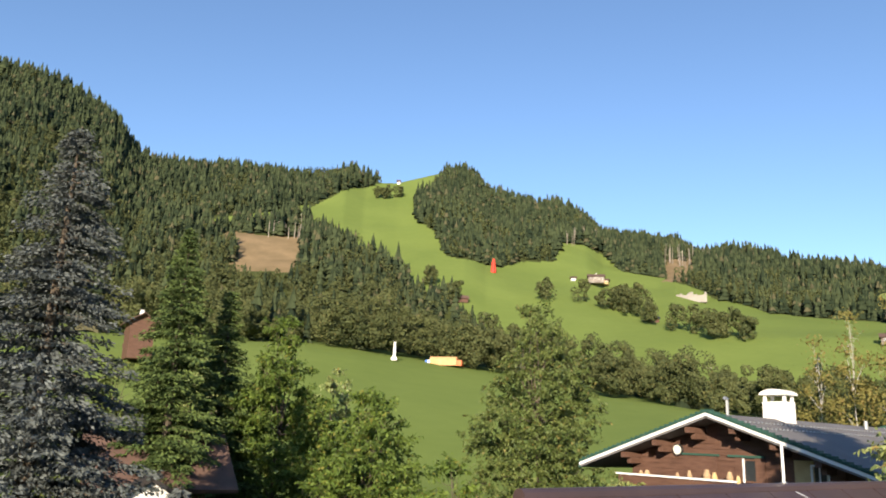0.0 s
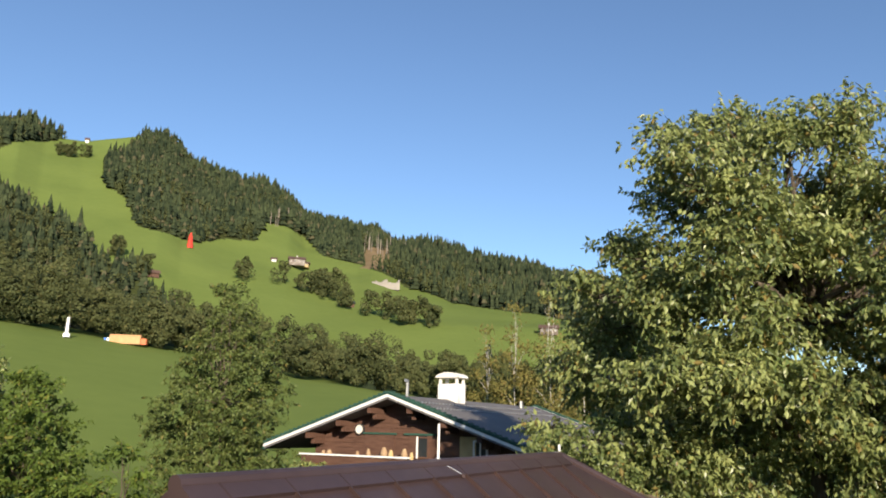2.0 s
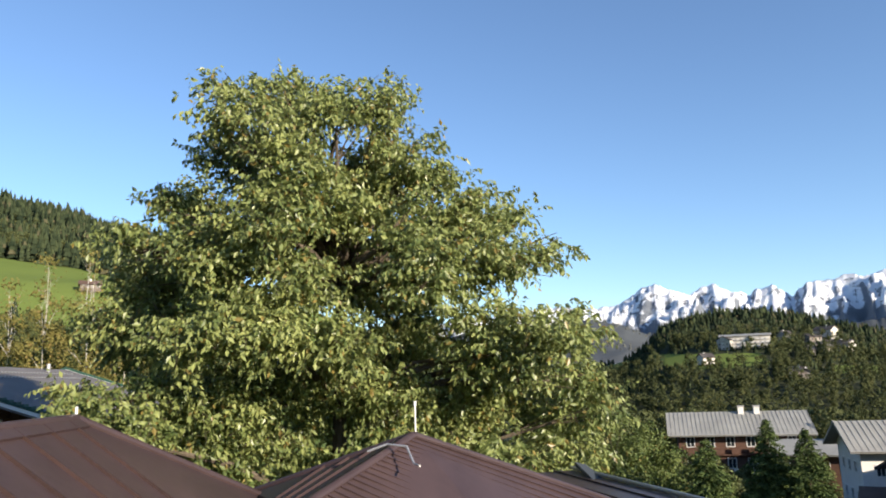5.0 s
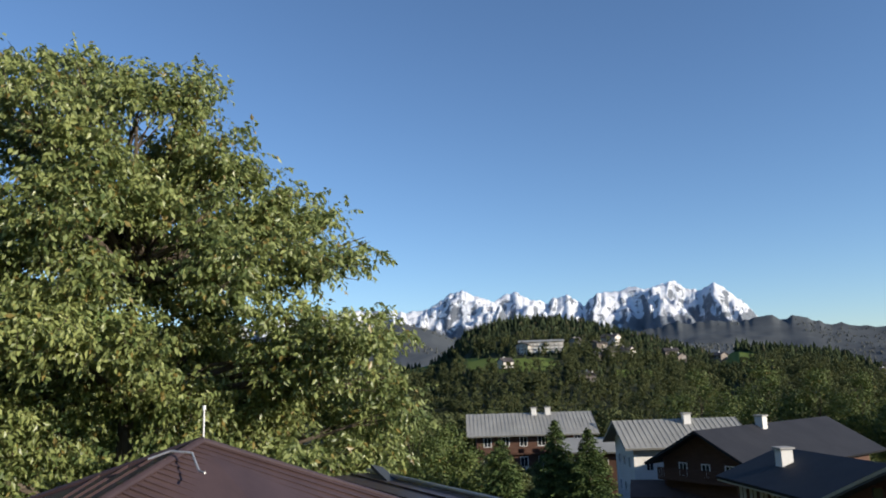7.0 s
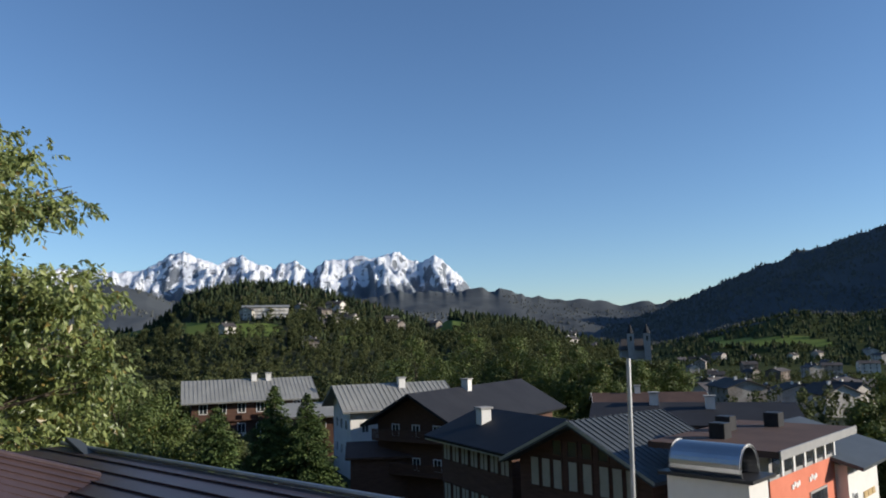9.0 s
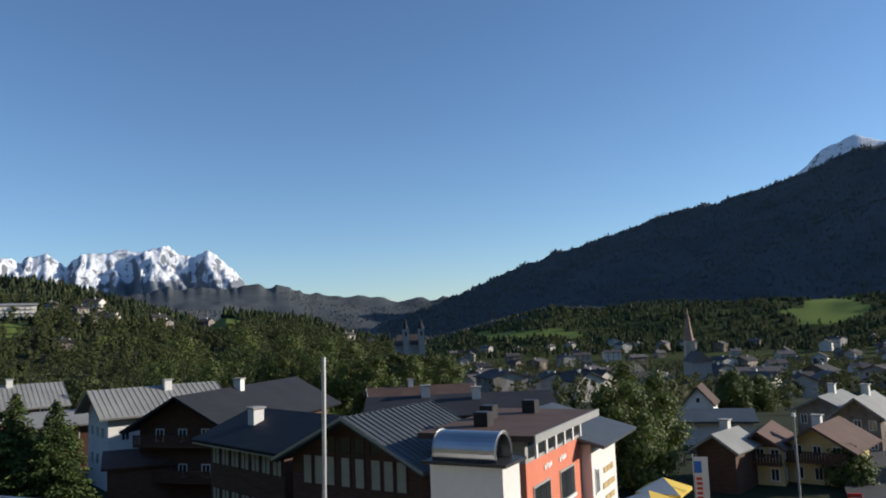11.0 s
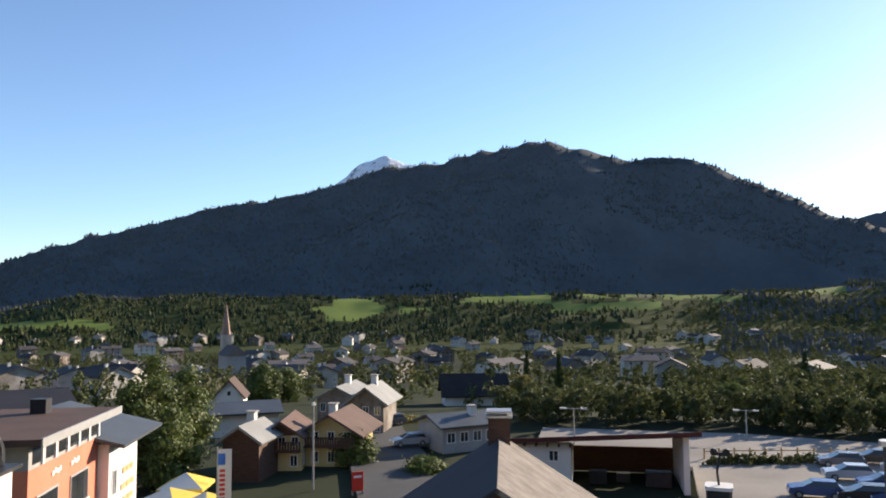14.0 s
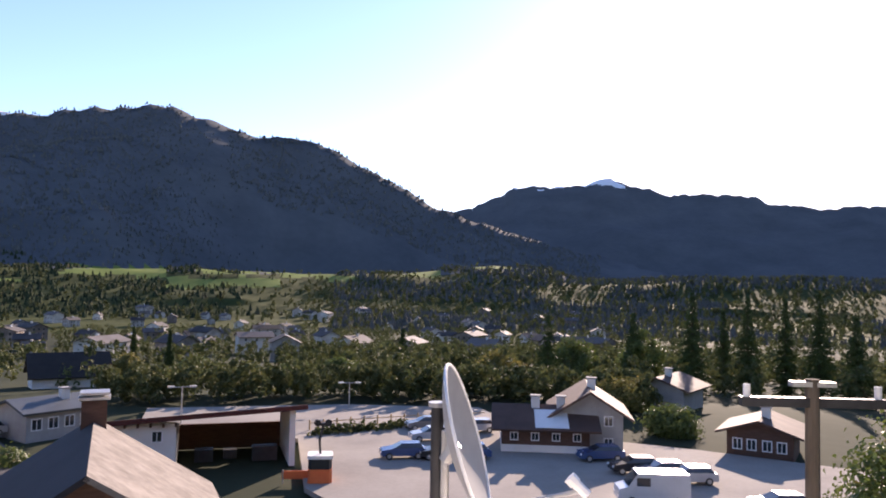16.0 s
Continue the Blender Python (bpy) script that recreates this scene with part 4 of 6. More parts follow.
metal_roof("metal_roof_shaded_slope", (TOP2, S2, V2), (TOP2, TOP2.lerp(S2, 0.6)), (V2, V2.lerp(S2, 0.5)), 4, "shaded slope of the brown metal roof", ((TOP2, S2),))
G3, H3 = P(65.15, 17.2, -6.5), P(90.09, 9.0, -12.1)
flat3 = Vector((-0.66, 0.72, -0.03)) * 8
metal_roof("low_metal_roof", (G3, G3 + flat3, H3 + flat3, H3), (G3 + flat3 * 0.02, G3 + flat3), (H3 + flat3 * 0.02, H3 + flat3), 16, "low brown ribbed metal roof with a bright edge gutter")
gut = thing("roof_gutter", Matrix(), "bright worn metal gutter along the roof edge", "gutter")
part("gutter", Shape().tube(G3 + Vector((0, 0, 0.05)), H3 + Vector((0, 0, 0.05)), 0.04), GALV, gut)
fl = thing("roof_flashing", Matrix(), "blue-grey sheet flashing standing on the roof edge", "flashing")
part("flashing", Shape().slab(P(65.35, 16.6, -6.2), P(66.14, 16.5, -6.4), P(68.13, 15.4, -8), P(67.14, 15.3, -8), 0.08), SEAMROOF, fl)
# lightning rods and white conductor wires
w1 = thing("lightning_conductor", Matrix(), "pale wire conductor bent over the roof ridge", "conductor")
p0 = [P(50.6, 9.9, -4.75), P(52.0, 9.9, -4.3), P(53.4, 9.8, -4.5), P(53.9, 9.6, -5.7), P(54.3, 9.4, -5.85)]
s = Shape()
for a, b in zip(p0, p0[1:]):
    s.tube(a, b, 0.014)
part("wire", s, GALV, w1)
w2 = thing("roof_rod", Matrix(), "short pale rod standing on the roof top", "rod")
part("rod", Shape().tube(TOP2 + Vector((0.05, 0, -0.05)), TOP2 + Vector((0.05, 0, 0.42)), 0.011).tube(TOP2 + Vector((0.05, 0, 0.38)), TOP2 + Vector((0.05, 0, 0.44)), 0.02), WHITEPAINT, w2)
w3 = thing("roof_rod", Matrix(), "short pale rod standing on the roof ridge", "rod")
part("rod", Shape().tube(RIDGE_B + Vector((0, 0, -0.02)), RIDGE_B + Vector((0, 0, 0.13)), 0.015), WHITEPAINT, w3)

w4 = thing("lightning_rod", Matrix(), "pale bent lightning rod fixed to the brown roof ridge", "rod")
foot = RIDGE_A.lerp(RIDGE_B, 0.507)
hold = RIDGE_A.lerp(RIDGE_B, 0.535) + down * 0.2 + Vector((0, 0, 0.03))
part("rod", Shape().tube(foot + Vector((0, 0, 0.0)), foot + Vector((0, 0, 0.35)), 0.011), WHITEPAINT, w4)
part("bend", Shape().tube(foot + Vector((0, 0, 0.01)), foot.lerp(hold, 0.5) + Vector((0, 0, 0.02)), 0.007).tube(foot.lerp(hold, 0.5) + Vector((0, 0, 0.02)), hold, 0.007), GALV, w4)
part("clamp", Shape().box(hold.x - 0.018, hold.x + 0.018, hold.y - 0.018, hold.y + 0.018, hold.z - 0.02, hold.z + 0.012, bevel=0.005), BROWNMETAL, w4)
part("socket", Shape().tube(foot + Vector((0, 0, -0.02)), foot + Vector((0, 0, 0.06)), 0.022), GALV, w4)
band = thing("ridge_flashing", Matrix(), "brown folded ridge flashing along the metal roof", "flashing")
up3 = Vector((0, 0, 0.035))
part("sheet", Shape().slab(RIDGE_A + up3, RIDGE_A + down * 0.2 + up3, RIDGE_B + down * 0.2 + up3, RIDGE_B + up3, 0.03), BROWNMETAL, band)

# the building under the roofs, and the balcony floor
hb = thing("hotel_body", Matrix(), "white rendered building below the brown roofs", "building")
part("wall", Shape().box(-7, 2.0, -3.5, 3.2, 0.5, 14.3), RENDER, hb)
part("wall", Shape().prism([(1.0, 4.2), (2.5, 3.0), (7.0, 5.6), (4.6, 7.4)], 0.5, 14.55), RENDER, hb)
part("wall", Shape().prism([(6.2, 4.5), (9.2, 2.0), (12.0, 5.0), (8.4, 6.2)], 0.5, 13.2), RENDER, hb)
bf = tagged(new("balcony_floor", Shape().box(-2.0, 2.02, -2.2, 2.2, 14.31, 14.42).mesh("balcony_floor", CONCRETE)), "grey concrete balcony floor", "floor", kind="structure")

# thin metal pole beside the balcony
pp = P(100.99, 1.82, -1.64)
tp = thing("thin_pole", Matrix(), "thin pale metal pole beside the balcony", "pole")
part("tube", Shape().tube(Vector((pp.x - 0.03, pp.y + 0.03, 14.41)), pp, 0.0042, n=10), GALV, tp)


# ---- steel cowl on its chimney stack ----
def cowl():
    c = P(109.7, 15.2, -9.05)
    m = pose(c.x, c.y, c.z, 0, 0, -226)
    o = thing("chimney_stack", m, "white chimney stack with a half-round stainless steel cowl", "chimney")
    s = Shape()
    n, L, rr = 20, 0.68, 0.385
    for rad in (rr, rr - 0.015):
        for y in (-L, L):
            for i in range(n + 1):
                w = math.pi * (-0.12 + 1.24 * i / n)
                s.v.append((rad * math.cos(w), y, rad * math.sin(w)))
    k = n + 1
    for i in range(n):
        s.f += [(i, i + 1, k + i + 1, k + i), (2 * k + i + 1, 2 * k + i, 3 * k + i, 3 * k + i + 1), (i + 1, i, 2 * k + i, 2 * k + i + 1), (k + i, k + i + 1, 3 * k + i + 1, 3 * k + i)]
    part("steel_hood", s, STEEL, o, "polished half-round hood", smooth=False)
    for y in (-L + 0.02, L - 0.02):
        s = Shape()
        for i in range(n):
            w0, w1 = (math.pi * (-0.05 + 1.1 * j / n) for j in (i, i + 1))
            s.poly([(rr * 1.06 * math.cos(w0), y, rr * 1.06 * math.sin(w0)), (rr * 1.06 * math.cos(w1), y, rr * 1.06 * math.sin(w1)), (rr * 0.9 * math.cos(w1), y, rr * 0.9 * math.sin(w1)), (rr * 0.9 * math.cos(w0), y, rr * 0.9 * math.sin(w0))])
        part("hood_rim", s, GALV, o)
    # added dark half-disc, stands in for the shade inside the open hood
    part("shade_backing", Shape().poly([((rr - 0.03) * math.cos(math.pi * i / n), L - 0.3, (rr - 0.03) * math.sin(math.pi * i / n)) for i in range(n + 1)]), DARKMETAL, o)
    part("chimney_plate", Shape().box(-0.5, 0.5, -0.85, 0.92, -0.2, -0.14), DARKMETAL, o)
    part("chimney_shaft", Shape().box(-0.4, 0.4, -0.72, 0.8, -7.5, -0.2), RENDER, o)
    part("flue", Shape().tube((0, 0.25, -0.16), (0, 0.25, 0.12), 0.16), DARKMETAL, o)
    # block of a building that carries the stack
    part("wall", Shape().box(-3.0, 1.2, -3.5, 3.0, -c.z + 0.2, -4.6), RENDER, o)
    return o


cowl()


# ---- the salmon building and its neighbours ----
def salmon_building():
    a = P(113.59, 38, None)
    yaw = 135.0
    m = pose(a.x, a.y, -0.6, 0, 0, -yaw + 90)
    # local +x runs along the street wall, +y back from it
    o = thing("salmon_building", m, "salmon-coloured building with a window band under a flat brown roof", "building")
    L, D = 9.0, 4.4
    part("wall", Shape().box(0, L, 0, D, 0, 9.75), ORANGE, o)
    part("top_band", Shape().box(0.0, L, 0.0, D, 9.75, 10.95), CONCRETE, o)
    n = 6
    for i in range(n):
        x = L * (i + 0.55) / n
        p = part("clerestory_window", Shape().box(x - 0.42, x + 0.42, -0.05, 0.05, 9.95, 10.75), GLASS, o)
        part("mullion", Shape().box(x + 0.5, x + 0.68, -0.1, 0.05, 9.8, 10.9), WHITEPAINT, o)
    r = part("roof", Shape().box(-1.0, L + 0.9, -0.9, D + 1, 10.95, 11.25), TILEROOF, o)
    part("roof_edge", Shape().box(-1.05, L + 0.95, -0.97, -0.9, 10.9, 11.3), GALV, r)
    for z in (6.2, 3.0, 0.4):
        for x in (2.1, 6.2):
            w = part("window", Shape().box(x - 1.25, x + 1.25, -0.06, 0.08, z, z + 2.3), CONCRETE, o)
            for k in range(3):
                part("pane", Shape().box(x - 1.15 + k * 0.78, x - 0.45 + k * 0.78, -0.09, -0.05, z + 0.75, z + 2.2), GLASS, w)
            part("sill_rail", Shape().box(x - 1.2, x + 1.2, -0.16, -0.1, z + 0.55, z + 0.72), WHITEPAINT, w)
    for x in (3.0, 5.4):
        s = Shape()
        for k, (dx, dz) in enumerate(((-0.4, 0), (-0.1, 0.08), (0.2, 0), (0.45, 0.06))):
            s.box(x + dx, x + dx + 0.22, -0.05, -0.01, 9.0 + dz, 9.22 + dz)
        part("wall_ornament", s, WHITEPAINT, o)
    for x, y in ((1.5, 2.6), (4.5, 3.6), (7.5, 2.2)):
        part("roof_vent", Shape().box(x, x + 0.8, y, y + 0.8, 11.25, 12.0), DARKMETAL, o)
    # white wing
    b = m @ Vector((L, 0, 0))
    m2 = pose(b.x, b.y, -0.6, 0, 0, -yaw + 90)
    o2 = thing("white_wing", m2, "white rendered building with wide blue-grey eaves", "building")
    part("wall", Shape().box(0.05, 5.5, -0.6, 9.0, 0, 9.3), RENDER, o2)
    part("roof", Shape().slab((-0.6, -1.6, 9.35), (7.6, -1.6, 9.35), (7.6, 4.2, 10.9), (-0.6, 4.2, 10.9), 0.2), SEAMROOF, o2)
    part("roof", Shape().slab((-0.6, 4.2, 10.9), (7.6, 4.2, 10.9), (7.6, 10, 9.35), (-0.6, 10, 9.35), 0.2), SEAMROOF, o2)
    for z in (6.3, 3.2):
        window(o2, 1.0, z, 0.8, 1.5, -0.6)
    for k, (x, z, w) in enumerate(((2.5, 7.2, 0.7), (3.3, 7.2, 0.7), (4.1, 7.2, 0.5), (2.2, 6.3, 1.0), (3.3, 6.3, 1.5), (2.6, 5.5, 0.9), (3.6, 5.5, 1.0))):
        part("lettering_bar", Shape().box(x, x + w, -0.66, -0.61, z, z + 0.34), ADOBE, o2)
    return o


salmon_building()

# big dark roof, the blue-grey gabled hall and others behind the pole
o = house("seam_roof_hall", pose(*P(100.9, 42, None).to_tuple()[:2], 0, 0, 0, -142), 4.5, 6.6, 9.04, 2.1, "timber gabled hall with blue-grey standing-seam roof and glazed gable", BROWNWOOD, SEAMROOF, 0.8, 0.9, "building",
      chimneys=(), seams=0.45, fascia=(GALV,))
for x in (-3.3, -2.45, -1.6, -0.5, 0.5, 1.6, 2.45, 3.3):
    window(o, x, 7.5, 0.78, 1.7, 0, mats=(BROWNWOOD, CURTAIN), cross=False)
    window(o, x, 4.2, 0.78, 1.6, 0, mats=(BROWNWOOD, CURTAIN), cross=False)
for x in (-1.6, -0.5, 0.5, 1.6):
    window(o, x, 9.3, 0.78, 0.95, 0, mats=(BROWNWOOD, GLASS), cross=False)
o = house("broad_dark_roof_house", pose(59.0, -4.4, 0, 0, 0, -243.7), 3.9, 9.5, 8.84, 1.4, "house with a dark low-pitched roof and a wooden window band", BROWNWOOD, DARKROOF, 1.0, 1.0, "house",
          chimneys=((0.3, 0.5),), seams=0.0)
for i in range(7):
    y = 0.8 + i * 1.32
    window(o, y, 7.0, 1.15, 1.5, 3.9, mats=(BROWNWOOD, CURTAIN), axis="y")
    window(o, y, 4.0, 1.15, 1.5, 3.9, mats=(BROWNWOOD, CURTAIN), axis="y")
part("eaves_board", Shape().box(4.72, 4.8, -1.0, 10.5, 8.4, 8.62), GALV, o)
house("dark_gabled_house", at_ground(89, 74, 124), 4.6, 21, 7.9, 2.5, "dark timber house with a dark roof and white chimneys", BROWNWOOD, DARKROOF, 1.2, 1.4, "house",
      chimneys=((0.42, 0.1),), rows=((6.4, 0.9, 1.2, (-2.4, 0, 2.4)), (3.3, 0.9, 1.2, (-2.4, 0, 2.4))), balcony=(6.2, 3.1))
house("white_house", at_ground(83.53, 92, 160), 4.2, 12, 8.4, 2.0, "white rendered house with weathered grey roof and wooden top floor", RENDER, GREYROOF, 1.4, 1.2, "house",
      chimneys=((0.6, 0.2),), rows=((5.6, 0.9, 1.2, (-2.2, 0, 2.2)), (2.7, 0.9, 1.2, (-2.2, 0, 2.2))), side_rows=((5.4, 0.9, 1.2, 4, 1), (2.6, 0.9, 1.2, 4, 1)), seams=0.6)
o = house("balconied_guesthouse", at_ground(72.89, 124, 162), 5.4, 17, 8.6, 2.3, "timber guesthouse with grey roof and white balconies", BROWNWOOD, GREYROOF, 1.5, 1.5, "house",
          chimneys=((0.55, 0.1), (0.68, 0.1)), side_rows=((6.4, 1.2, 1.5, 6, 1), (3.4, 1.2, 1.5, 6, 1)), seams=0.6)
for z in (5.4, 2.4):
    for y, l in ((1.0, 2.4), (5.0, 1.2), (7.2, 0.9), (9.5, 2.6), (13.5, 2.0)):
        part("white_balcony_panel" if z < 3 else "timber_balcony_panel", Shape().box(5.9, 6.0, y, y + l, z, z + 1.0), RENDER if z < 3 else BROWNWOOD, o)
    part("balcony", Shape().box(5.4, 5.9, 0.5, 16.5, z - 0.15, z), BROWNWOOD, o)
house("long_low_house", at_ground(79.15, 112, 172), 4.5, 16, 6.0, 1.2, "low timber house with white terraces and pale roofs", BROWNWOOD, GREYROOF, 1.0, 0.6, "house", chimneys=((0.5, 0.2), (0.7, -0.1)), side_rows=((3.6, 1.1, 1.3, 7, 1),))
house("brown_roof_shed", at_ground(84.22, 78, 176), 3.4, 7, 4.6, 0.9, "low shed with a red-brown roof", BROWNWOOD, TILEROOF, 0.5, 0.5, "shed", chimneys=())
house("dark_flat_house", at_ground(102.68, 74, 196), 5.0, 16, 8.0, 1.2, "dark low-pitched roof building with roof vents", BROWNWOOD, DARKROOF, 0.9, 0.9, "building", chimneys=((0.3, 0.1), (0.6, 0.3)))
house("long_station_building", at_ground(102.28, 120, 188), 4, 16, 6.0, 1.4, "long low building with bright sunlit eaves", RENDER, TILEROOF, 0.8, 0.6, "building", chimneys=((0.4, 0.0),), side_rows=((4.2, 0.9, 1.0, 8, 1),), fascia=(WHITEPAINT,))
house("long_grey_roof_hall", at_ground(124.53, 105, 214), 4.0, 9, 3.2, 0.9, "long hall with a flat grey roof", RENDER, SEAMROOF, 0.8, 0.6, "building", chimneys=())
house("white_gabled_house", at_ground(126.11, 132, 133), 2.3, 7, 3.6, 2.6, "white house with a steep sunlit gable", RENDER, TILEROOF, 0.5, 0.4, "house", chimneys=(), rows=((1.6, 0.7, 1.1, (-1.1, 1.1)), (3.7, 0.7, 0.9, (0,))))
house("yellow_chalet", at_ground(133.45, 80, 150), 2.7, 7, 3.9, 1.6, "yellow rendered chalet with dark roof and wooden balcony", YELLOW, TILEROOF, 1.0, 1.1, "house",
      chimneys=((0.5, -0.3),), rows=((2.9, 0.8, 1.0, (-1.7, 0, 1.7)), (0.7, 0.8, 1.2, (-1.7, 0, 1.7))), side_rows=((2.7, 0.9, 1.0, 3, -1),), balcony=(2.5,))
o = house("yellow_chalet", at_ground(129.9, 79, 140), 2.0, 7, 3.8, 1.3, "yellow rendered chalet with dark timber gable and balcony", YELLOW, TILEROOF, 0.5, 1.0, "house", chimneys=(), rows=((2.7, 0.8, 1.0, (-1.3, 0, 1.3)), (0.7, 0.8, 1.2, (-1.2, 1.2))), side_rows=((2.6, 0.8, 1.0, 3, 1), (0.7, 0.8, 1.1, 3, 1)), balcony=(2.4,))
s = Shape()
s.v = [(-1.95, -0.06, 3.83), (1.95, -0.06, 3.83), (0, -0.06, 5.08), (-1.95, -0.003, 3.83), (1.95, -0.003, 3.83), (0, -0.003, 5.08)]
s.f = [(0, 1, 2), (5, 4, 3), (0, 3, 4, 1), (1, 4, 5, 2), (2, 5, 3, 0)]
part("gable_cladding", s, BROWNWOOD, o)
house("dark_hut", at_ground(127.01, 75, 150), 1.8, 5, 4.2, 1.2, "dark timber hut with a grey roof", BROWNWOOD, GREYROOF, 0.6, 0.7, "hut", chimneys=((0.7, -0.2),))
house("dark_barn", at_ground(141.8, 152, 228), 5.4, 12, 2.8, 3.4, "large dark-roofed hall at the car park", RENDER, BLACKROOF, 0.8, 0.8, "building", chimneys=())
# shade on the pale shop walls is put in as concrete grey
house("shop_building", at_ground(140.81, 88, 205), 3.2, 7, 3.2, 0.9, "low shop building with grey roof on the street", CONCRETE, SEAMROOF, 0.6, 0.6, "building", chimneys=((0.7, 0.3),), side_rows=((1.4, 1.1, 1.2, 4, 1),))
house("street_house", at_ground(136.0, 98, 150), 2.3, 8, 4.6, 1.7, "pale rendered house on the street", FARWALL, GREYROOF, 0.8, 0.8, "house", chimneys=((0.6, 0.0),), rows=((2.9, 0.8, 1.1, (-1.5, 0, 1.5)), (0.8, 0.8, 1.2, (-1.5, 0, 1.5))), side_rows=((2.8, 0.8, 1.2, 4, -1),))
house("street_house", at_ground(133.9, 104, 150), 2.8, 9, 4.4, 1.4, "house with a pale grey roof on the street", FARWALL, GREYROOF, 0.8, 0.8, "house", chimneys=((0.6, 0.0),), rows=((2.6, 0.8, 1.2, (-2, 0, 2)),))
o = house("car_park_chalet", at_ground(174.77, 77, 264), 3.2, 8.4, 3.3, 1.4, "dark timber chalet with a white base beside the car park", BROWNWOOD, TILEROOF, 1.0, 1.0, "house", chimneys=((0.4, 0.1), (0.7, 0.1)),
          rows=((2.0, 0.7, 0.8, (-1.8, 0, 1.8)),), side_rows=((1.9, 0.8, 0.8, 4, 1),))
part("white_base", Shape().box(-3.26, 3.26, -0.06, 8.46, 0, 1.5), RENDER, o)
# bright reflection of a skylight, painted on the slope as a white sheet
s = Shape()
s.slab((1.0, 3.2, 3.3 + 1.4 * 2.2 / 3.2 + 0.3), (3.9, 3.2, 3.3 - 1.4 * 0.7 / 3.2 + 0.3), (3.9, 6.4, 3.3 - 1.4 * 0.7 / 3.2 + 0.3), (1.0, 6.4, 3.3 + 1.4 * 2.2 / 3.2 + 0.3), 0.06)
part("roof_glare_panel", s, WHITEPAINT, o)
house("car_park_chalet", at_ground(181.27, 76, 178), 3.2, 9.0, 4.4, 2.0, "greyish rendered gabled chalet beside the car park", CONCRETE, TILEROOF, 1.0, 1.0, "house", chimneys=((0.4, 0.1),), rows=((3.2, 0.9, 1.0, (-1.8, 1.8)), (0.9, 0.9, 1.2, (-1.8, 1.8))))
house("car_park_house", at_ground(192.87, 80, 200), 3.0, 7.0, 3.0, 1.0, "brown house with a low roof behind the car park", BROWNWOOD, TILEROOF, 1.0, 0.8, "house", chimneys=((0.4, 0.1),), rows=((1.2, 0.9, 1.1, (-2.0, -0.7, 0.7, 2.0)),))
house("car_park_house", at_ground(186.07, 108, 205), 3.6, 9.0, 3.2, 1.3, "grey house with a brown roof among trees", CONCRETE, TILEROOF, 1.0, 0.8, "house", chimneys=((0.4, 0.1),))


# roof with chimney that points away from the balcony
def pale_roof_house():
    p = P(145.68, 31.5)
    # left slope faces away from the sun; its shade is deepened by a darker material
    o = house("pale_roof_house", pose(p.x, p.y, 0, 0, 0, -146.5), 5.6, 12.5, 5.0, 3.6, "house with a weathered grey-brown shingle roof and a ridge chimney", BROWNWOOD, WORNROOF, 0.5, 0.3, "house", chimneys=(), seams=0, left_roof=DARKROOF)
    c = part("chimney", Shape().box(-0.6, 0.6, 11.2, 12.4, 8.2, 9.9), BROWNWOOD, o)
    part("chimney_cap", Shape().box(-0.75, 0.75, 11.05, 12.55, 9.95, 10.08).box(-0.7, 0.7, 11.1, 12.5, 10.2, 10.32), GALV, c)
    part("chimney_slab", Shape().box(-0.66, 0.66, 11.15, 12.45, 9.9, 9.95), DARKMETAL, c)
    return o


pale_roof_house()


# ---- open shed of the lift station with its cabin ----
def lift_shed():
    a, b = P(146.08, 69), P(159.48, 69)
    d = (b - a)
    yaw = math.degrees(math.atan2(d.y, d.x))
    L = d.length
    o = thing("open_shed", pose(a.x, a.y, 0, 0, 0, yaw), "white rendered shed with wide dark opening and dark red roof edge", "shed")
    # local +x along the front (towards the car park), -y towards the balcony, +y away
    x1 = L * 0.38
    part("wall", Shape().box(0, x1, 0.0, 0.3, 0, 4.15), RENDER, o)
    part("inner_wall", Shape().box(x1 - 0.3, x1, 0.3, 8.7, 0, 2.6), RENDER, o)
    part("back_wall", Shape().box(0, L - 0.5, 8.7, 9.0, 0, 2.4), BROWNWOOD, o)
    s = Shape().box(L - 0.5, L, 0, 9.0, 0, 3.2)
    s.v = [(x, y, z if z == 0 else (5.0 if y == 0 else 3.3)) for x, y, z in s.v]
    part("end_wall", s, RENDER, o)
    r = part("roof", Shape().slab((-0.4, -0.7, 4.4), (L + 0.9, -0.7, 5.4), (L + 0.9, 9.4, 3.5), (-0.4, 9.4, 2.5), 0.18), BLACKROOF, o)
    part("roof_edge", Shape().slab((-0.4, -0.8, 4.45), (L + 0.95, -0.8, 5.45), (L + 0.95, -0.71, 5.45), (-0.4, -0.71, 4.45), 0.42), MAROON, r)
    window(o, 4.6, 2.5, 0.9, 1.0, 0.0)
    for x in (1.0, 2.0, 3.0, 4.0, 5.0, 6.0):
        part("rafter", Shape().box(x, x + 0.18, -0.6, 0.0, 3.85, 4.1), BROWNWOOD, o)
    for x, y, w, h in ((x1 + 1.5, 3, 1.6, 1.1), (x1 + 4.0, 4, 1.2, 0.8), (x1 + 6.5, 2.5, 2.2, 1.3)):
        part("stored_crate", Shape().box(x, x + w, y, y + 1.2, 0, h), DARKMETAL, o)


lift_shed()


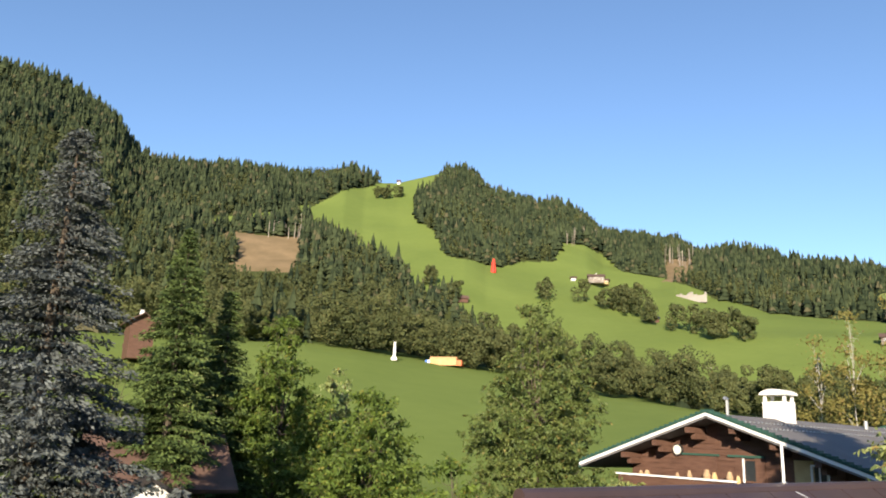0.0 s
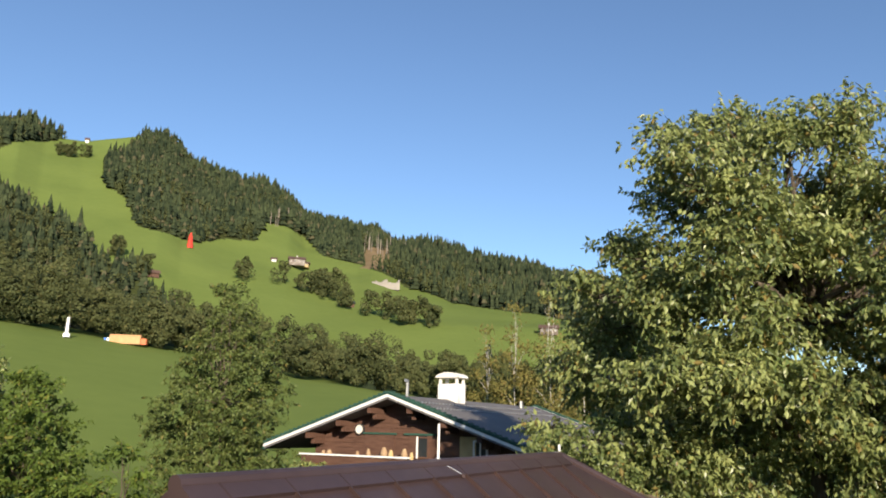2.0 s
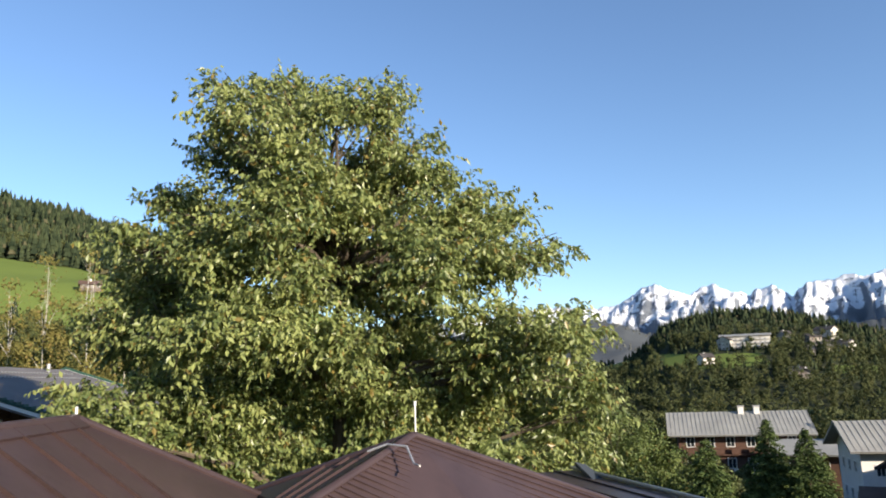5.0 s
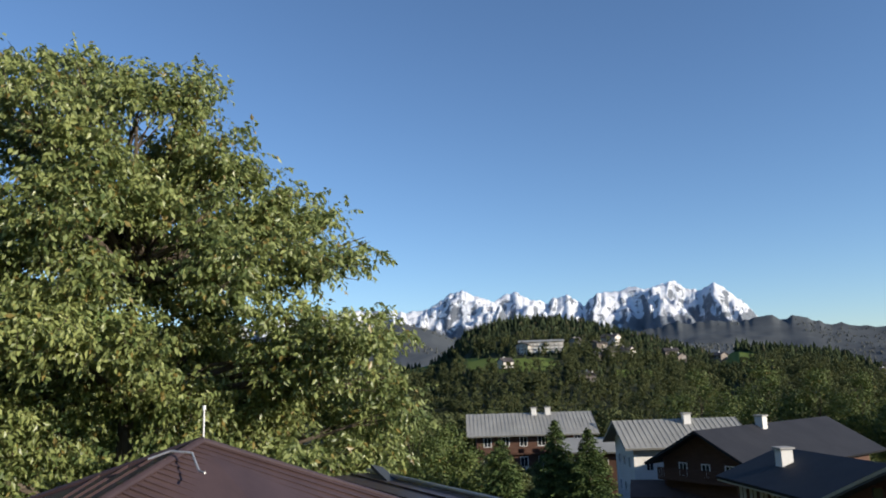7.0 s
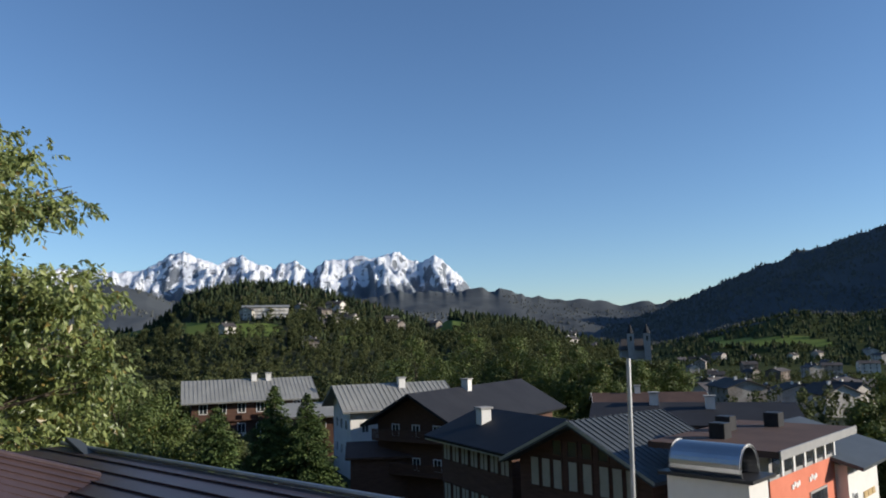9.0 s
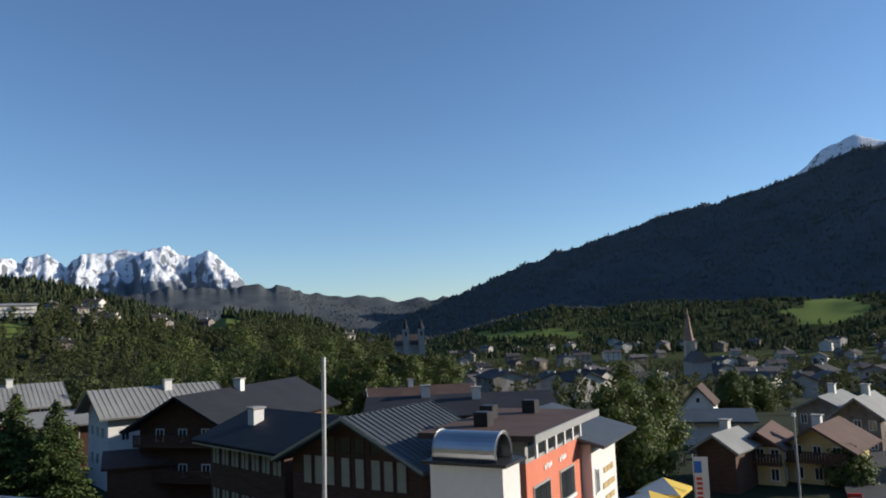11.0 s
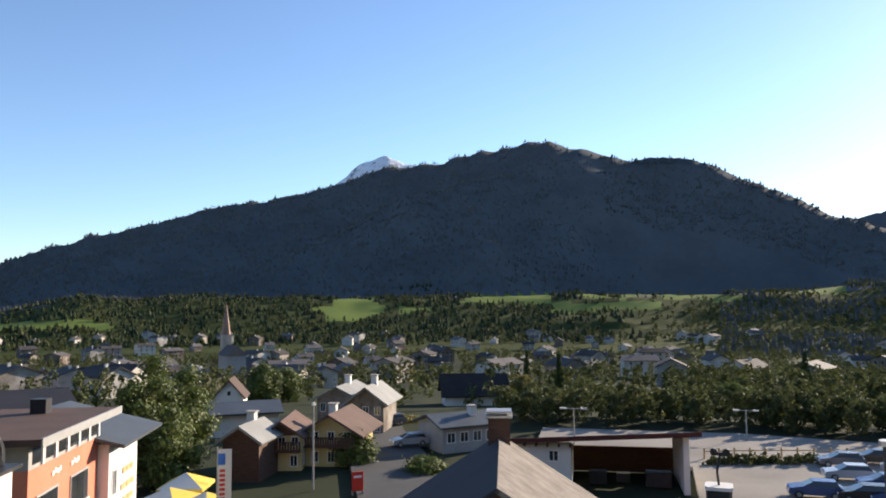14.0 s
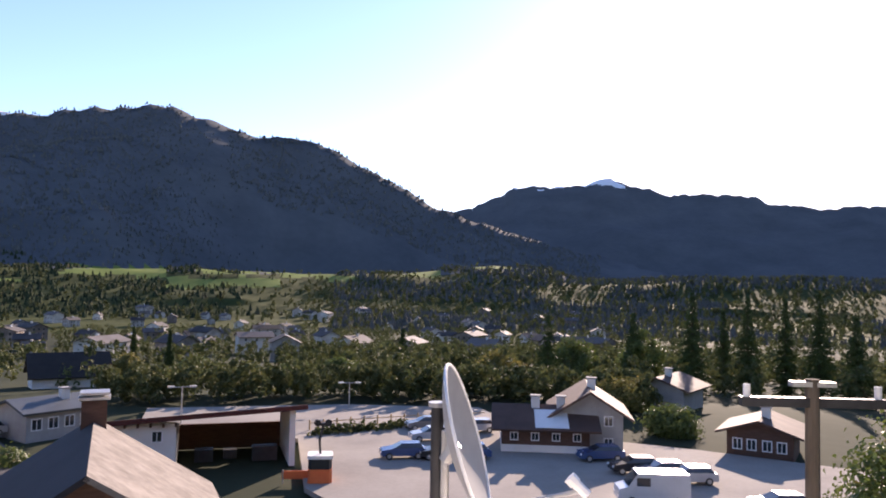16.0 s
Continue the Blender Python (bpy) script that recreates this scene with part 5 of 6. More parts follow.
def lift_cabin():
    p = P(161.36, 62)
    o = thing("lift_cabin", pose(p.x, p.y, 0, 0, 0, 18), "red and white cable car cabin on a stand", "cable car")
    part("stand", Shape().box(-0.7, 0.7, -0.7, 0.7, 0, 0.3), DARKMETAL, o)
    part("body", Shape().box(-0.95, 0.95, -0.95, 0.95, 0.3, 1.5, bevel=0.2), ORANGERED, o)
    part("window_band", Shape().box(-0.92, 0.92, -0.92, 0.92, 1.5, 2.3, bevel=0.2), GLASS, o)
    part("cabin_roof", Shape().box(-1.0, 1.0, -1.0, 1.0, 2.3, 2.55, bevel=0.25), RENDER, o)
    h = part("hanger", Shape().tube((0, 0, 2.5), (0.1, 0, 3.6), 0.09).tube((0.1, 0, 3.6), (-0.2, 0, 4.9), 0.09), DARKMETAL, o)
    part("grip", Shape().box(-0.75, 0.45, -0.15, 0.15, 4.75, 5.0).tube((-0.6, -0.1, 5.0), (-0.6, 0.1, 5.0), 0.28).tube((0.3, -0.1, 5.0), (0.3, 0.1, 5.0), 0.28), DARKMETAL, h)
    p2 = P(159.68, 63)
    o = thing("red_barrier", pose(p2.x, p2.y, 0, 0, 0, 20), "low orange-red barrier boards by the cabin", "barrier")
    part("board", Shape().box(-1.2, 1.2, -0.05, 0.05, 0.35, 1.0), ORANGERED, o)
    for x in (-1.1, 1.1):
        part("post", Shape().box(x - 0.05, x + 0.05, -0.1, 0.1, 0, 1.1), GALV, o)


lift_cabin()


# ---- satellite dish, dark pole, utility mast ----
def dish():
    c = P(172.27, 5.45, -10.6)
    # local frame: +z is the dish's axis
    ax = Vector((math.sin(radians(268)), math.cos(radians(268)), 0.3)).normalized()
    q = ax.to_track_quat('Z', 'Y').to_matrix().to_4x4()
    m = Matrix.Translation(c) @ q
    o = thing("satellite_dish", m, "large grey satellite dish on a wall pole with receiver arm", "satellite dish")
    s = Shape()
    n, rings, R, dp = 40, 6, 0.515, 0.11
    for k in range(rings + 1):
        rr = R * k / rings
        for i in range(n):
            w = 2 * math.pi * i / n
            s.v.append((rr * math.cos(w), rr * math.sin(w), dp * (rr / R) ** 2 - dp))
    for k in range(rings):
        for i in range(n):
            a, b = k * n + i, k * n + (i + 1) % n
            s.f.append((a, b, b + n, a + n))
    base = len(s.v)
    s.v += [(x * 1.0, y * 1.0, z - 0.012) for x, y, z in s.v]
    s.f += [tuple(base + i for i in f[::-1]) for f in list(s.f)]
    part("reflector", s, CONCRETE, o, "pale grey reflector", smooth=True)
    s = Shape()
    for i in range(n):
        w0, w1 = 2 * math.pi * i / n, 2 * math.pi * (i + 1) / n
        s.tube((R * math.cos(w0), R * math.sin(w0), 0), (R * math.cos(w1), R * math.sin(w1), 0), 0.011, n=6)
    part("rim", s, WHITEPAINT, o)
    inv = m.inverted()
    foot = c + Vector((0, 0, -0.49))
    lnb = P(179.97, 5.5, -13.3)
    part("arm", Shape().tube(inv @ foot, inv @ (lnb - Vector((0, 0, 0.04))), 0.016), GALV, o)
    a = part("receiver", Shape().tube(inv @ (lnb + Vector((0.03, 0, 0.02))), inv @ (lnb + Vector((-0.06, 0.0, -0.06))), 0.035).tube(inv @ (lnb + Vector((0.06, 0.0, 0.05))), inv @ (lnb + Vector((0.02, 0, 0.01))), 0.045), WHITEPAINT, o)
    bk = c - ax * 0.16 + Vector((0, 0, -0.1))
    part("bracket", Shape().tube(inv @ (c - ax * 0.09), inv @ bk, 0.05), GALV, o)
    part("wall_pole", Shape().tube(inv @ (bk + Vector((0, 0, 0.2))), inv @ Vector((bk.x, bk.y, 11.2)), 0.03), GALV, o)


dish()
p = P(170.07, 5.5, -8.1)
o = thing("dark_pole", pose(p.x, p.y, 0), "dark round metal pole with a flat pale cap", "pole")
part("shaft", Shape().tube((-0.01, 0, 11.2), (0, 0, p.z - 0.03), 0.042, n=14), DARKMETAL, o)
part("cap", Shape().tube((0, 0, p.z - 0.03), (0, 0, p.z + 0.0), 0.062, n=14), GALV, o)
o = thing("terrace_block", Matrix(), "flat roofed part of the building below the dish", "building")
part("wall", Shape().prism([(-2.0, -10.5), (3.5, -10.5), (3.5, -4.0), (-2.0, -4.0)], 0.2, 11.21), RENDER, o)
p = P(195.67, 14.0, -5.6)
o = thing("utility_mast", pose(p.x, p.y, 0, 0, 0, 8), "wooden utility mast with a crossarm and lamps", "mast")
part("shaft", Shape().tube((0, 0, 0.2), (0, 0, p.z), 0.14, 0.11, n=12), BARK, o)
part("crossarm", Shape().box(-1.15, 1.15, -0.08, 0.08, p.z - 0.45, p.z - 0.3), DARKMETAL, o)
for x in (-1.05, 1.05):
    part("insulator", Shape().tube((x, 0, p.z - 0.3), (x, 0, p.z - 0.1), 0.06), RENDER, o)
part("crossarm", Shape().box(-0.35, 0.35, -0.1, 0.1, p.z - 0.12, p.z - 0.04), GALV, o)


# ---- trees near by ----
def limbs(shape, base, targets, r0, fork=0.35, rng=None):
    """A tapered trunk from base, with limbs that bend out to the targets."""
    top = sum((Vector(t) for t in targets), Vector()) / len(targets)
    prev = Vector(base)
    hub = [prev]
    for k in range(1, 5):
        q = Vector(base).lerp(Vector((base[0] * 0.6 + top.x * 0.4, base[1] * 0.6 + top.y * 0.4, top.z)), k / 4)
        q += Vector((rng.uniform(-0.2, 0.2), rng.uniform(-0.2, 0.2), 0))
        shape.tube(prev, q, r0 * (1.15 - 0.2 * k + 0.0), r0 * (0.95 - 0.2 * k), n=9)
        hub.append(q)
        prev = q
    for t in targets:
        t = Vector(t)
        start = min(hub[1:], key=lambda h: (h - t).length + max(0, h.z - t.z) * 2)
        mid = start.lerp(t, 0.5) + Vector((rng.uniform(-0.4, 0.4), rng.uniform(-0.4, 0.4), rng.uniform(0.0, 0.5)))
        rr = r0 * rng.uniform(0.2, 0.3)
        shape.tube(start, mid, rr, rr * 0.65, n=6)
        shape.tube(mid, t, rr * 0.65, rr * 0.2, n=6)
        for _ in range(5):
            e = t + Vector((rng.gauss(0, 1), rng.gauss(0, 1), rng.gauss(0.1, 0.6))) * min(0.55, (t - start).length * 0.12)
            shape.tube(mid.lerp(t, rng.uniform(0.3, 1.0)), e, rr * 0.22, rr * 0.06, n=4)


def hanging_leaves(centres, axis, size, g):
    """Long pointed leaves folded along the middle, each along its own axis."""
    n = len(centres)
    w = np.cross(axis, g.normal(size=(n, 3)))
    w /= np.linalg.norm(w, axis=1, keepdims=True)
    nn = np.cross(axis, w)
    s = (size * g.uniform(0.6, 1.3, n))[:, None]
    p0, p2 = centres - axis * s * 0.5, centres + axis * s * 0.5
    mid = centres - axis * s * 0.06 + nn * s * 0.07
    v = np.stack([p0, mid + w * s * 0.25, p2, mid - w * s * 0.25], 1).reshape(-1, 3)
    return v, np.arange(n * 4).reshape(n, 4)


def broadleaf(name, base, lumps, leaves, leaf, r0, mat, label, bark=BARK, seed=1, clump=0.35, spray=7, loose=0.15, hang=0.0, tier=0.45, group=4):
    """A tree with real limbs; leaves sit in sprays round twig ends inside each lump. lumps: (centre, radius)."""
    rng = random.Random(seed)
    g = np.random.default_rng(seed)
    o = thing(name, Matrix.Translation(base), label, "tree", "trees")
    b = Vector(base)
    s = Shape()
    limbs(s, (0, 0, 0), [tuple((Vector(c) - b) * 0.97) for c, _ in lumps], r0, rng=rng)
    part("trunk", s, bark, o)
    vol = np.array([r ** 2.2 for _, r in lumps])
    out, axes, twigs = [], [], []
    for (c, r), share in zip(lumps, vol / vol.sum()):
        n = max(4, int(leaves * share / spray))
        k = n - int(n * loose)
        soft = g.normal(size=(n - k, 3)) * 0.62
        soft *= np.minimum(1, 1.0 / np.maximum(1e-6, np.linalg.norm(soft, axis=1, keepdims=True)))
        p = np.concatenate([ball_points(k, g, 0.2), soft]) * r * np.array((1, 1, 0.85))
        if hang:
            # leaves in two rows along an outward twig, hanging from it
            k = max(2, n // group)
            p = p[g.integers(0, k, n) * (n // k)] + g.normal(size=(n, 3)) * np.array((0.5, 0.5, 0.2)) * tier
            p = p * np.array((0.98, 0.98, 0.96))
            d = p / np.maximum(0.05, np.linalg.norm(p, axis=1, keepdims=True)) * 0.8 + g.normal(size=(n, 3)) * 0.5 + np.array((0, 0, 0.22))
            d /= np.linalg.norm(d, axis=1, keepdims=True)
            t = np.linspace(-0.5, 0.5, spray)[None, :, None] * clump * g.uniform(1.4, 3.0, (n, 1, 1))
            sag = np.array((0, 0, -0.9))[None, None] * (t + clump) ** 2 * 0.5
            side = np.cross(d, g.normal(size=(n, 3)))
            side /= np.linalg.norm(side, axis=1, keepdims=True)
            sign = np.where(np.arange(spray) % 2, 1.0, -1.0)[None, :, None]
            u = d[:, None] * 0.35 + side[:, None] * sign * 0.6 + np.array((0, 0, -hang)) + g.normal(size=(n, spray, 3)) * 0.28
            u /= np.linalg.norm(u, axis=2, keepdims=True)
            q = p[:, None] + d[:, None] * t + sag + u * leaf * 0.5
            axes.append(u.reshape(-1, 3))
            o0 = np.array(Vector(c) - b)
            twigs.append(np.stack([p + d * t[:, 0] * 1.4 + o0, p + d * t[:, -1] + sag[:, -1] + o0], 1))
        else:
            q = p[:, None] + g.normal(size=(n, spray, 3)) * clump * np.array((1, 1, 0.55))
            axes.append(q.reshape(-1, 3) + np.array((0, 0, 0.2 * r)))
        out.append(q.reshape(-1, 3) + np.array(Vector(c) - b))
    if hang:
        v, f = hanging_leaves(np.concatenate(out), np.concatenate(axes), leaf, g)
        e = np.concatenate(twigs)[::2]
        w = np.array(((0.011, 0, 0), (-0.006, 0.01, 0), (-0.006, -0.01, 0)))
        tv = np.concatenate([e[:, 0:1] + w[None], e[:, 1:2] + w[None] * 0.3], 1).reshape(-1, 3)
        k = (np.arange(len(e)) * 6)[:, None, None]
        tf = (k + np.array(((0, 1, 4, 3), (1, 2, 5, 4), (2, 0, 3, 5)))[None]).reshape(-1, 4)
        tagged(part("twig_mass", array_mesh("twig_mass", tv, tf, bark), bark, o), kind="stuff")
    else:
        v, f = leaf_quads(np.concatenate(out), leaf, 0.15, g, np.concatenate(axes))
    part("crown", array_mesh("crown", v, f, mat), mat, o)
    return o


def lump_set(az, r, top_el, half, base_z, low_frac=0.25, n=16, seed=1, depth=1.0):
    """Lumps of an upright crown: azimuth, distance, elevation of its top, half-width in degrees."""
    rng = random.Random(seed)
    c = P(az, r, top_el)
    w = r * math.tan(radians(half))
    h = c.z - base_z
    out = []
    for i in range(n):
        f = (i + 0.5) / n
        z = base_z + h * (low_frac + (0.93 - low_frac) * f)
        prof = w * (0.55 + 0.6 * math.sin(math.pi * min(1, 0.15 + f * 0.85)) ** 0.8) * (1.0 if f < 0.6 else 1 - (f - 0.6) * 1.35)
        a = i * 2.4 + rng.random()
        k = prof * 0.62
        out.append((Vector((c.x + k * math.cos(a), c.y + k * depth * math.sin(a), z)), prof * rng.uniform(0.4, 0.62)))
    out.append((Vector((c.x, c.y, c.z - w * 0.3)), w * 0.35))
    return out


# the great tree beyond the roofs
BIG = []
rb = random.Random(11)
for el, azs, rad in ((-6.5, (37, 42, 47, 52, 57, 62), 4.0), (-1.5, (33.5, 38, 43, 48, 53, 58, 63.5), 3.9), (3.5, (34.5, 39, 44, 49, 54, 59, 64), 3.5), (8.5, (36, 40, 45, 50, 55, 60), 3.3),
                     (11.0, (43, 48, 53), 2.6), (12.5, (38.5, 43, 48, 53, 57.5), 3.1), (14.6, (44, 48.5, 52.5), 2.4), (16.5, (41, 45.5, 50.0, 53.4), 2.8), (19.6, (41.2, 44.8, 48.2, 51.5), 2.3)):
    for a in azs:
        r = 22.5 + rb.uniform(-3.5, 3.0)
        a2, e2, d2 = a + rb.uniform(-0.8, 0.8), el + rb.uniform(-0.8, 0.8), rad * rb.uniform(0.78, 1.08)
        BIG.append((P(a2, r, e2), r * math.tan(radians(d2))))
for a, e, d in ((34.0, 10.6, 1.5), (36.6, 13.6, 1.5), (63.8, 9.2, 1.3), (65.3, 9.6, 0.8), (61.5, 12.0, 1.4), (40.0, 20.9, 1.2), (52.5, 20.8, 1.2), (56.4, 15.6, 1.2), (31.2, 0.0, 1.3), (65.6, 0.5, 1.6), (65.0, -5.0, 2.0), (33.5, 5.0, 1.6), (66.2, 3.5, 1.3), (66.4, -2.0, 1.8), (63.0, -7.5, 2.5), (46.5, 21.0, 1.1), (42.8, 21.2, 1.2), (39.2, 21.8, 0.7), (41.6, 22.0, 0.7), (44.8, 22.2, 0.8), (48.8, 21.3, 0.7), (52.2, 22.2, 0.7), (46.8, 10.5, 2.6), (50.5, 7.0, 2.6), (42.0, 6.0, 2.6), (38.0, 10.0, 2.4), (56.5, 8.0, 2.4), (47.0, 1.0, 2.8), (52.5, 3.0, 2.6), (58.5, 11.5, 2.0), (44.5, 17.8, 2.0), (60.5, 0.5, 2.6), (57.5, -3.5, 2.8)):
    BIG.append((P(a, 22.5, e), 22.5 * math.tan(radians(d))))
base = P(48.5, 23)
broadleaf("great_tree", base, BIG, 165000, 0.19, 0.5, BIGLEAF, "great spreading broad-leaved tree with green and yellowing leaves", seed=5, clump=0.25, spray=9, loose=0.62, hang=0.7, tier=0.75, group=9)

for az, r, top, half, n, leaves, leaf, mat, low, label, seed in (
        (-11.5, 50, 8.2, 4.1, 20, 30000, 0.24, BRIGHTLEAF, 0.1, "bright green broad-leaved tree behind the spruce", 21),
        (-4.6, 40, 3.8, 5.0, 20, 30000, 0.21, BRIGHTLEAF, 0.05, "rounded light green tree in the garden", 22),
        (7.3, 58, 10.6, 4.5, 34, 42000, 0.24, GREENLEAF, 0.05, "tall oval green tree in front of the meadow", 23),
        (1.2, 36, -1.0, 3.2, 12, 6000, 0.26, BRIGHTLEAF, 0.0, "low light green tree beside the chalet", 24),
        (13.4, 42, -2.4, 2.0, 8, 4000, 0.26, BIGLEAF, 0.0, "dark green shrub below the chalet balcony", 25),
        (-16.0, 60, 6.0, 3.5, 14, 9000, 0.34, BIGLEAF, 0.1, "dark green tree behind the garden", 26),
        (-22.6, 58, 4.5, 3.2, 14, 9000, 0.34, GREENLEAF, 0.05, "dark green tree beside the spruces", 28),
        (-24.4, 50, 0.5, 3.0, 12, 8000, 0.32, GREENLEAF, 0.05, "dark green tree under the silver spruce", 29),
        (-7.5, 62, 4.6, 3.0, 12, 8000, 0.34, BIGLEAF, 0.1, "green tree at the edge of the meadow", 27)):
    p = P(az, r)
    broadleaf("garden_tree", p, lump_set(az, r, top, half, p.z, low, n, seed), leaves, leaf * 1.15, 0.22, mat, label, seed=seed, clump=0.26, spray=9, loose=0.1, hang=0.45)
for az, r, top, half, seed in ((28.6, 78, 9.4, 1.5, 31), (31.2, 76, 10.0, 1.9, 32), (26.4, 82, 7.6, 1.2, 33), (33.5, 80, 8.8, 1.6, 34)):
    p = P(az, r)
    broadleaf("birch_tree", p, lump_set(az, r, top, half, p.z, 0.25, 14, seed), 3000, 0.28, 0.16, BIRCHLEAF, "slender birch with yellowing leaves and pale trunk", BIRCHBARK, seed, 0.5, 5)

# the sunlit row and other larger trees towards the town
TOWN_TREES = ((89.09, 150, 0.6, 2.6), (93.17, 140, 1.0, 2.4), (96.53, 138, 0.4, 2.2), (99.11, 135, 0.0, 2.0), (101.09, 128, -0.6, 1.7), (102.88, 126, -1.6, 1.5),
              (105.65, 210, -1.6, 1.6), (108.03, 215, -1.8, 1.4), (121.06, 78, -2.6, 1.9), (123.24, 82, -3.6, 1.6), (119.57, 76, -4.6, 1.5), (122.15, 74, -6.2, 1.8), (128.49, 175, -3.4, 1.4), (130.28, 180, -3.8, 1.3),
              (70.71, 90, -3.0, 2.2), (68.23, 84, -1.5, 2.6), (74.18, 82, -5.0, 1.8), (66.24, 100, -0.5, 2.4), (135.14, 80, -8.6, 1.0), (147.77, 150, -4.6, 0.8), (152.14, 170, -5.0, 1.0), (162.55, 140, -5.0, 1.4), (174.57, 135, -4.2, 1.6),
              (183.57, 105, -6.0, 1.8), (187.07, 90, -7.8, 1.6), (200.07, 40, -9, 4.0), (202.57, 46, -6, 4.0), (180.07, 150, -3.0, 2.0), (185.07, 150, -2.2, 1.6), (143.99, 150, -5.4, 0.9), (138.82, 110, -8.3, 0.8), (140.41, 75, -10.8, 1.0), (159.58, 140, -5.4, 1.3))
for i, (az, r, top, half) in enumerate(TOWN_TREES):
    top -= 0.4
    p = P(az, r)
    broadleaf("town_tree", p, lump_set(az, r, top, half, p.z, 0.12, 12, 40 + i), 9000 if r < 120 else 8000, 0.22 + r * 0.0015, 0.25, BIRCHLEAF if i in (19, 22, 23, 30) else GREENLEAF, "green broad-leaved tree standing among the houses", seed=40 + i, clump=0.5, spray=5)


def spruce(name, az, r, top_el, radius, mat, label, seed, dens=1.0, droop=0.35, fine=1.0):
    """A spruce: straight trunk, whorls of drooping branches, each a mesh of twigs with needle sprays."""
    rng = np.random.default_rng(seed)
    base = P(az, r)
    top = P(az, r, top_el).z - base.z
    o = thing(name, Matrix.Translation(base), label, "tree", "trees")
    s = Shape().tube((0, 0, 0), (0, 0, top * 0.6), radius * 0.07, radius * 0.035, n=9).tube((0, 0, top * 0.6), (0, 0, top * 0.985), radius * 0.035, 0.015, n=7)
    cs, us, ls = [], [], []
    z = top * 0.05
    while z < top * 0.985:
        f = z / top
        L = radius * (1 - f) ** 0.85 * (1.0 if f > 0.12 else 0.8) + 0.12
        for k in range(int((6 + 5 * (1 - f)) * dens)):
            a = rng.uniform(0, 2 * math.pi)
            ln = L * rng.uniform(0.65, 1.12)
            m = max(4, int(ln / 0.16))
            t = np.linspace(0.12, 1, m)
            d = np.array((math.cos(a), math.sin(a), 0))
            zz = z + ln * (0.16 * t - droop * 1.6 * t ** 2 + 0.16 * t ** 4 * 1.5)
            line = d[None] * (t * ln)[:, None] + np.array((0, 0, 1))[None] * zz[:, None]
            s.tube(tuple(line[0] * (0.1, 0.1, 1)), tuple(line[m // 2]), 0.03, 0.018, n=3)
            side = np.array((-d[1], d[0], 0))
            for sg in (-1, 0, 1):
                w = 0.34 * ln * (1 - 0.75 * t) + 0.16
                for rep in range(int((2 if dens < 1.2 else 3) / fine ** 1.3)):
                    off = side[None] * (sg * w * rng.uniform(0.4, 1.0, m))[:, None]
                    c = line + off + rng.normal(size=(m, 3)) * 0.07 - np.array((0, 0, 0.12))[None] * abs(sg)
                    u = d[None] * 0.7 + side[None] * sg * 0.75 + rng.normal(size=(m, 3)) * 0.3 + np.array((0, 0, -0.28))
                    cs.append(c)
                    us.append(u)
                    ls.append(np.full(m, 0.4 * fine * (0.6 + 0.4 * (1 - f))))
        z += (0.34 + 0.3 * (1 - f)) * (0.75 if top < 12 else 1.0)
    part("trunk", s, BARK, o)
    c, u, ln = np.concatenate(cs), np.concatenate(us), np.concatenate(ls)
    u /= np.linalg.norm(u, axis=1, keepdims=True)
    w = np.cross(u, rng.normal(size=u.shape))
    w /= np.linalg.norm(w, axis=1, keepdims=True)
    ln = ln * rng.uniform(0.7, 1.3, len(ln))
    v = np.stack([c - u * ln[:, None] * 0.5 , c + w * ln[:, None] * 0.2, c + u * ln[:, None] * 0.6, c - w * ln[:, None] * 0.2], 1).reshape(-1, 3)
    part("needles", array_mesh("needles", v, np.arange(len(v)).reshape(-1, 4), mat), mat, o)
    return o


spruce("silver_spruce", -27.1, 28, 20.3, 5.9, SILVER, "tall silvery blue spruce with hanging branches", 61, 1.25, fine=0.55)
spruce("silver_spruce", -33.4, 27, 12.6, 3.4, SILVER, "smaller silvery spruce beside the tall one", 62, fine=0.6)
spruce("green_spruce", -19.0, 45, 14.2, 4.8, SPRUCE, "tall dark green spruce in the garden", 63, 1.3, fine=0.75)
spruce("green_spruce", -15.6, 49, 10.2, 3.9, SPRUCE, "dark green spruce beside the taller one", 64, 1.25, fine=0.75)
spruce("young_spruce", -17.5, 26, -3.6, 0.9, SILVER, "young spruce top below the balcony", 65)
for i, (az, r, top, rad) in enumerate(((74.68, 70, -4.4, 4.2), (78.66, 74, -3.2, 4.6), (81.04, 72, -3.9, 4.2))):
    spruce("valley_spruce", az, r, top, rad, SPRUCE, "dark green spruce between the houses", 70 + i, 1.1)
for i, (az, r, top, rad) in enumerate(((178.17, 130, -2.3, 2.3), (184.37, 150, -1.9, 2.6), (188.47, 140, -0.3, 3.0), (192.17, 150, -0.6, 2.8), (194.57, 155, -0.8, 2.4), (196.67, 150, -0.3, 3.2), (148.07, 190, -3.6, 1.3), (150.45, 190, -3.8, 1.3), (190.57, 160, -1.6, 2.4), (167.26, 170, -3.6, 2.0), (198.87, 140, -1.8, 3.0))):
    spruce("valley_spruce", az, r, top + 0.5, rad * 1.25, SPRUCE, "tall dark spruce behind the car park", 80 + i, 1.15)

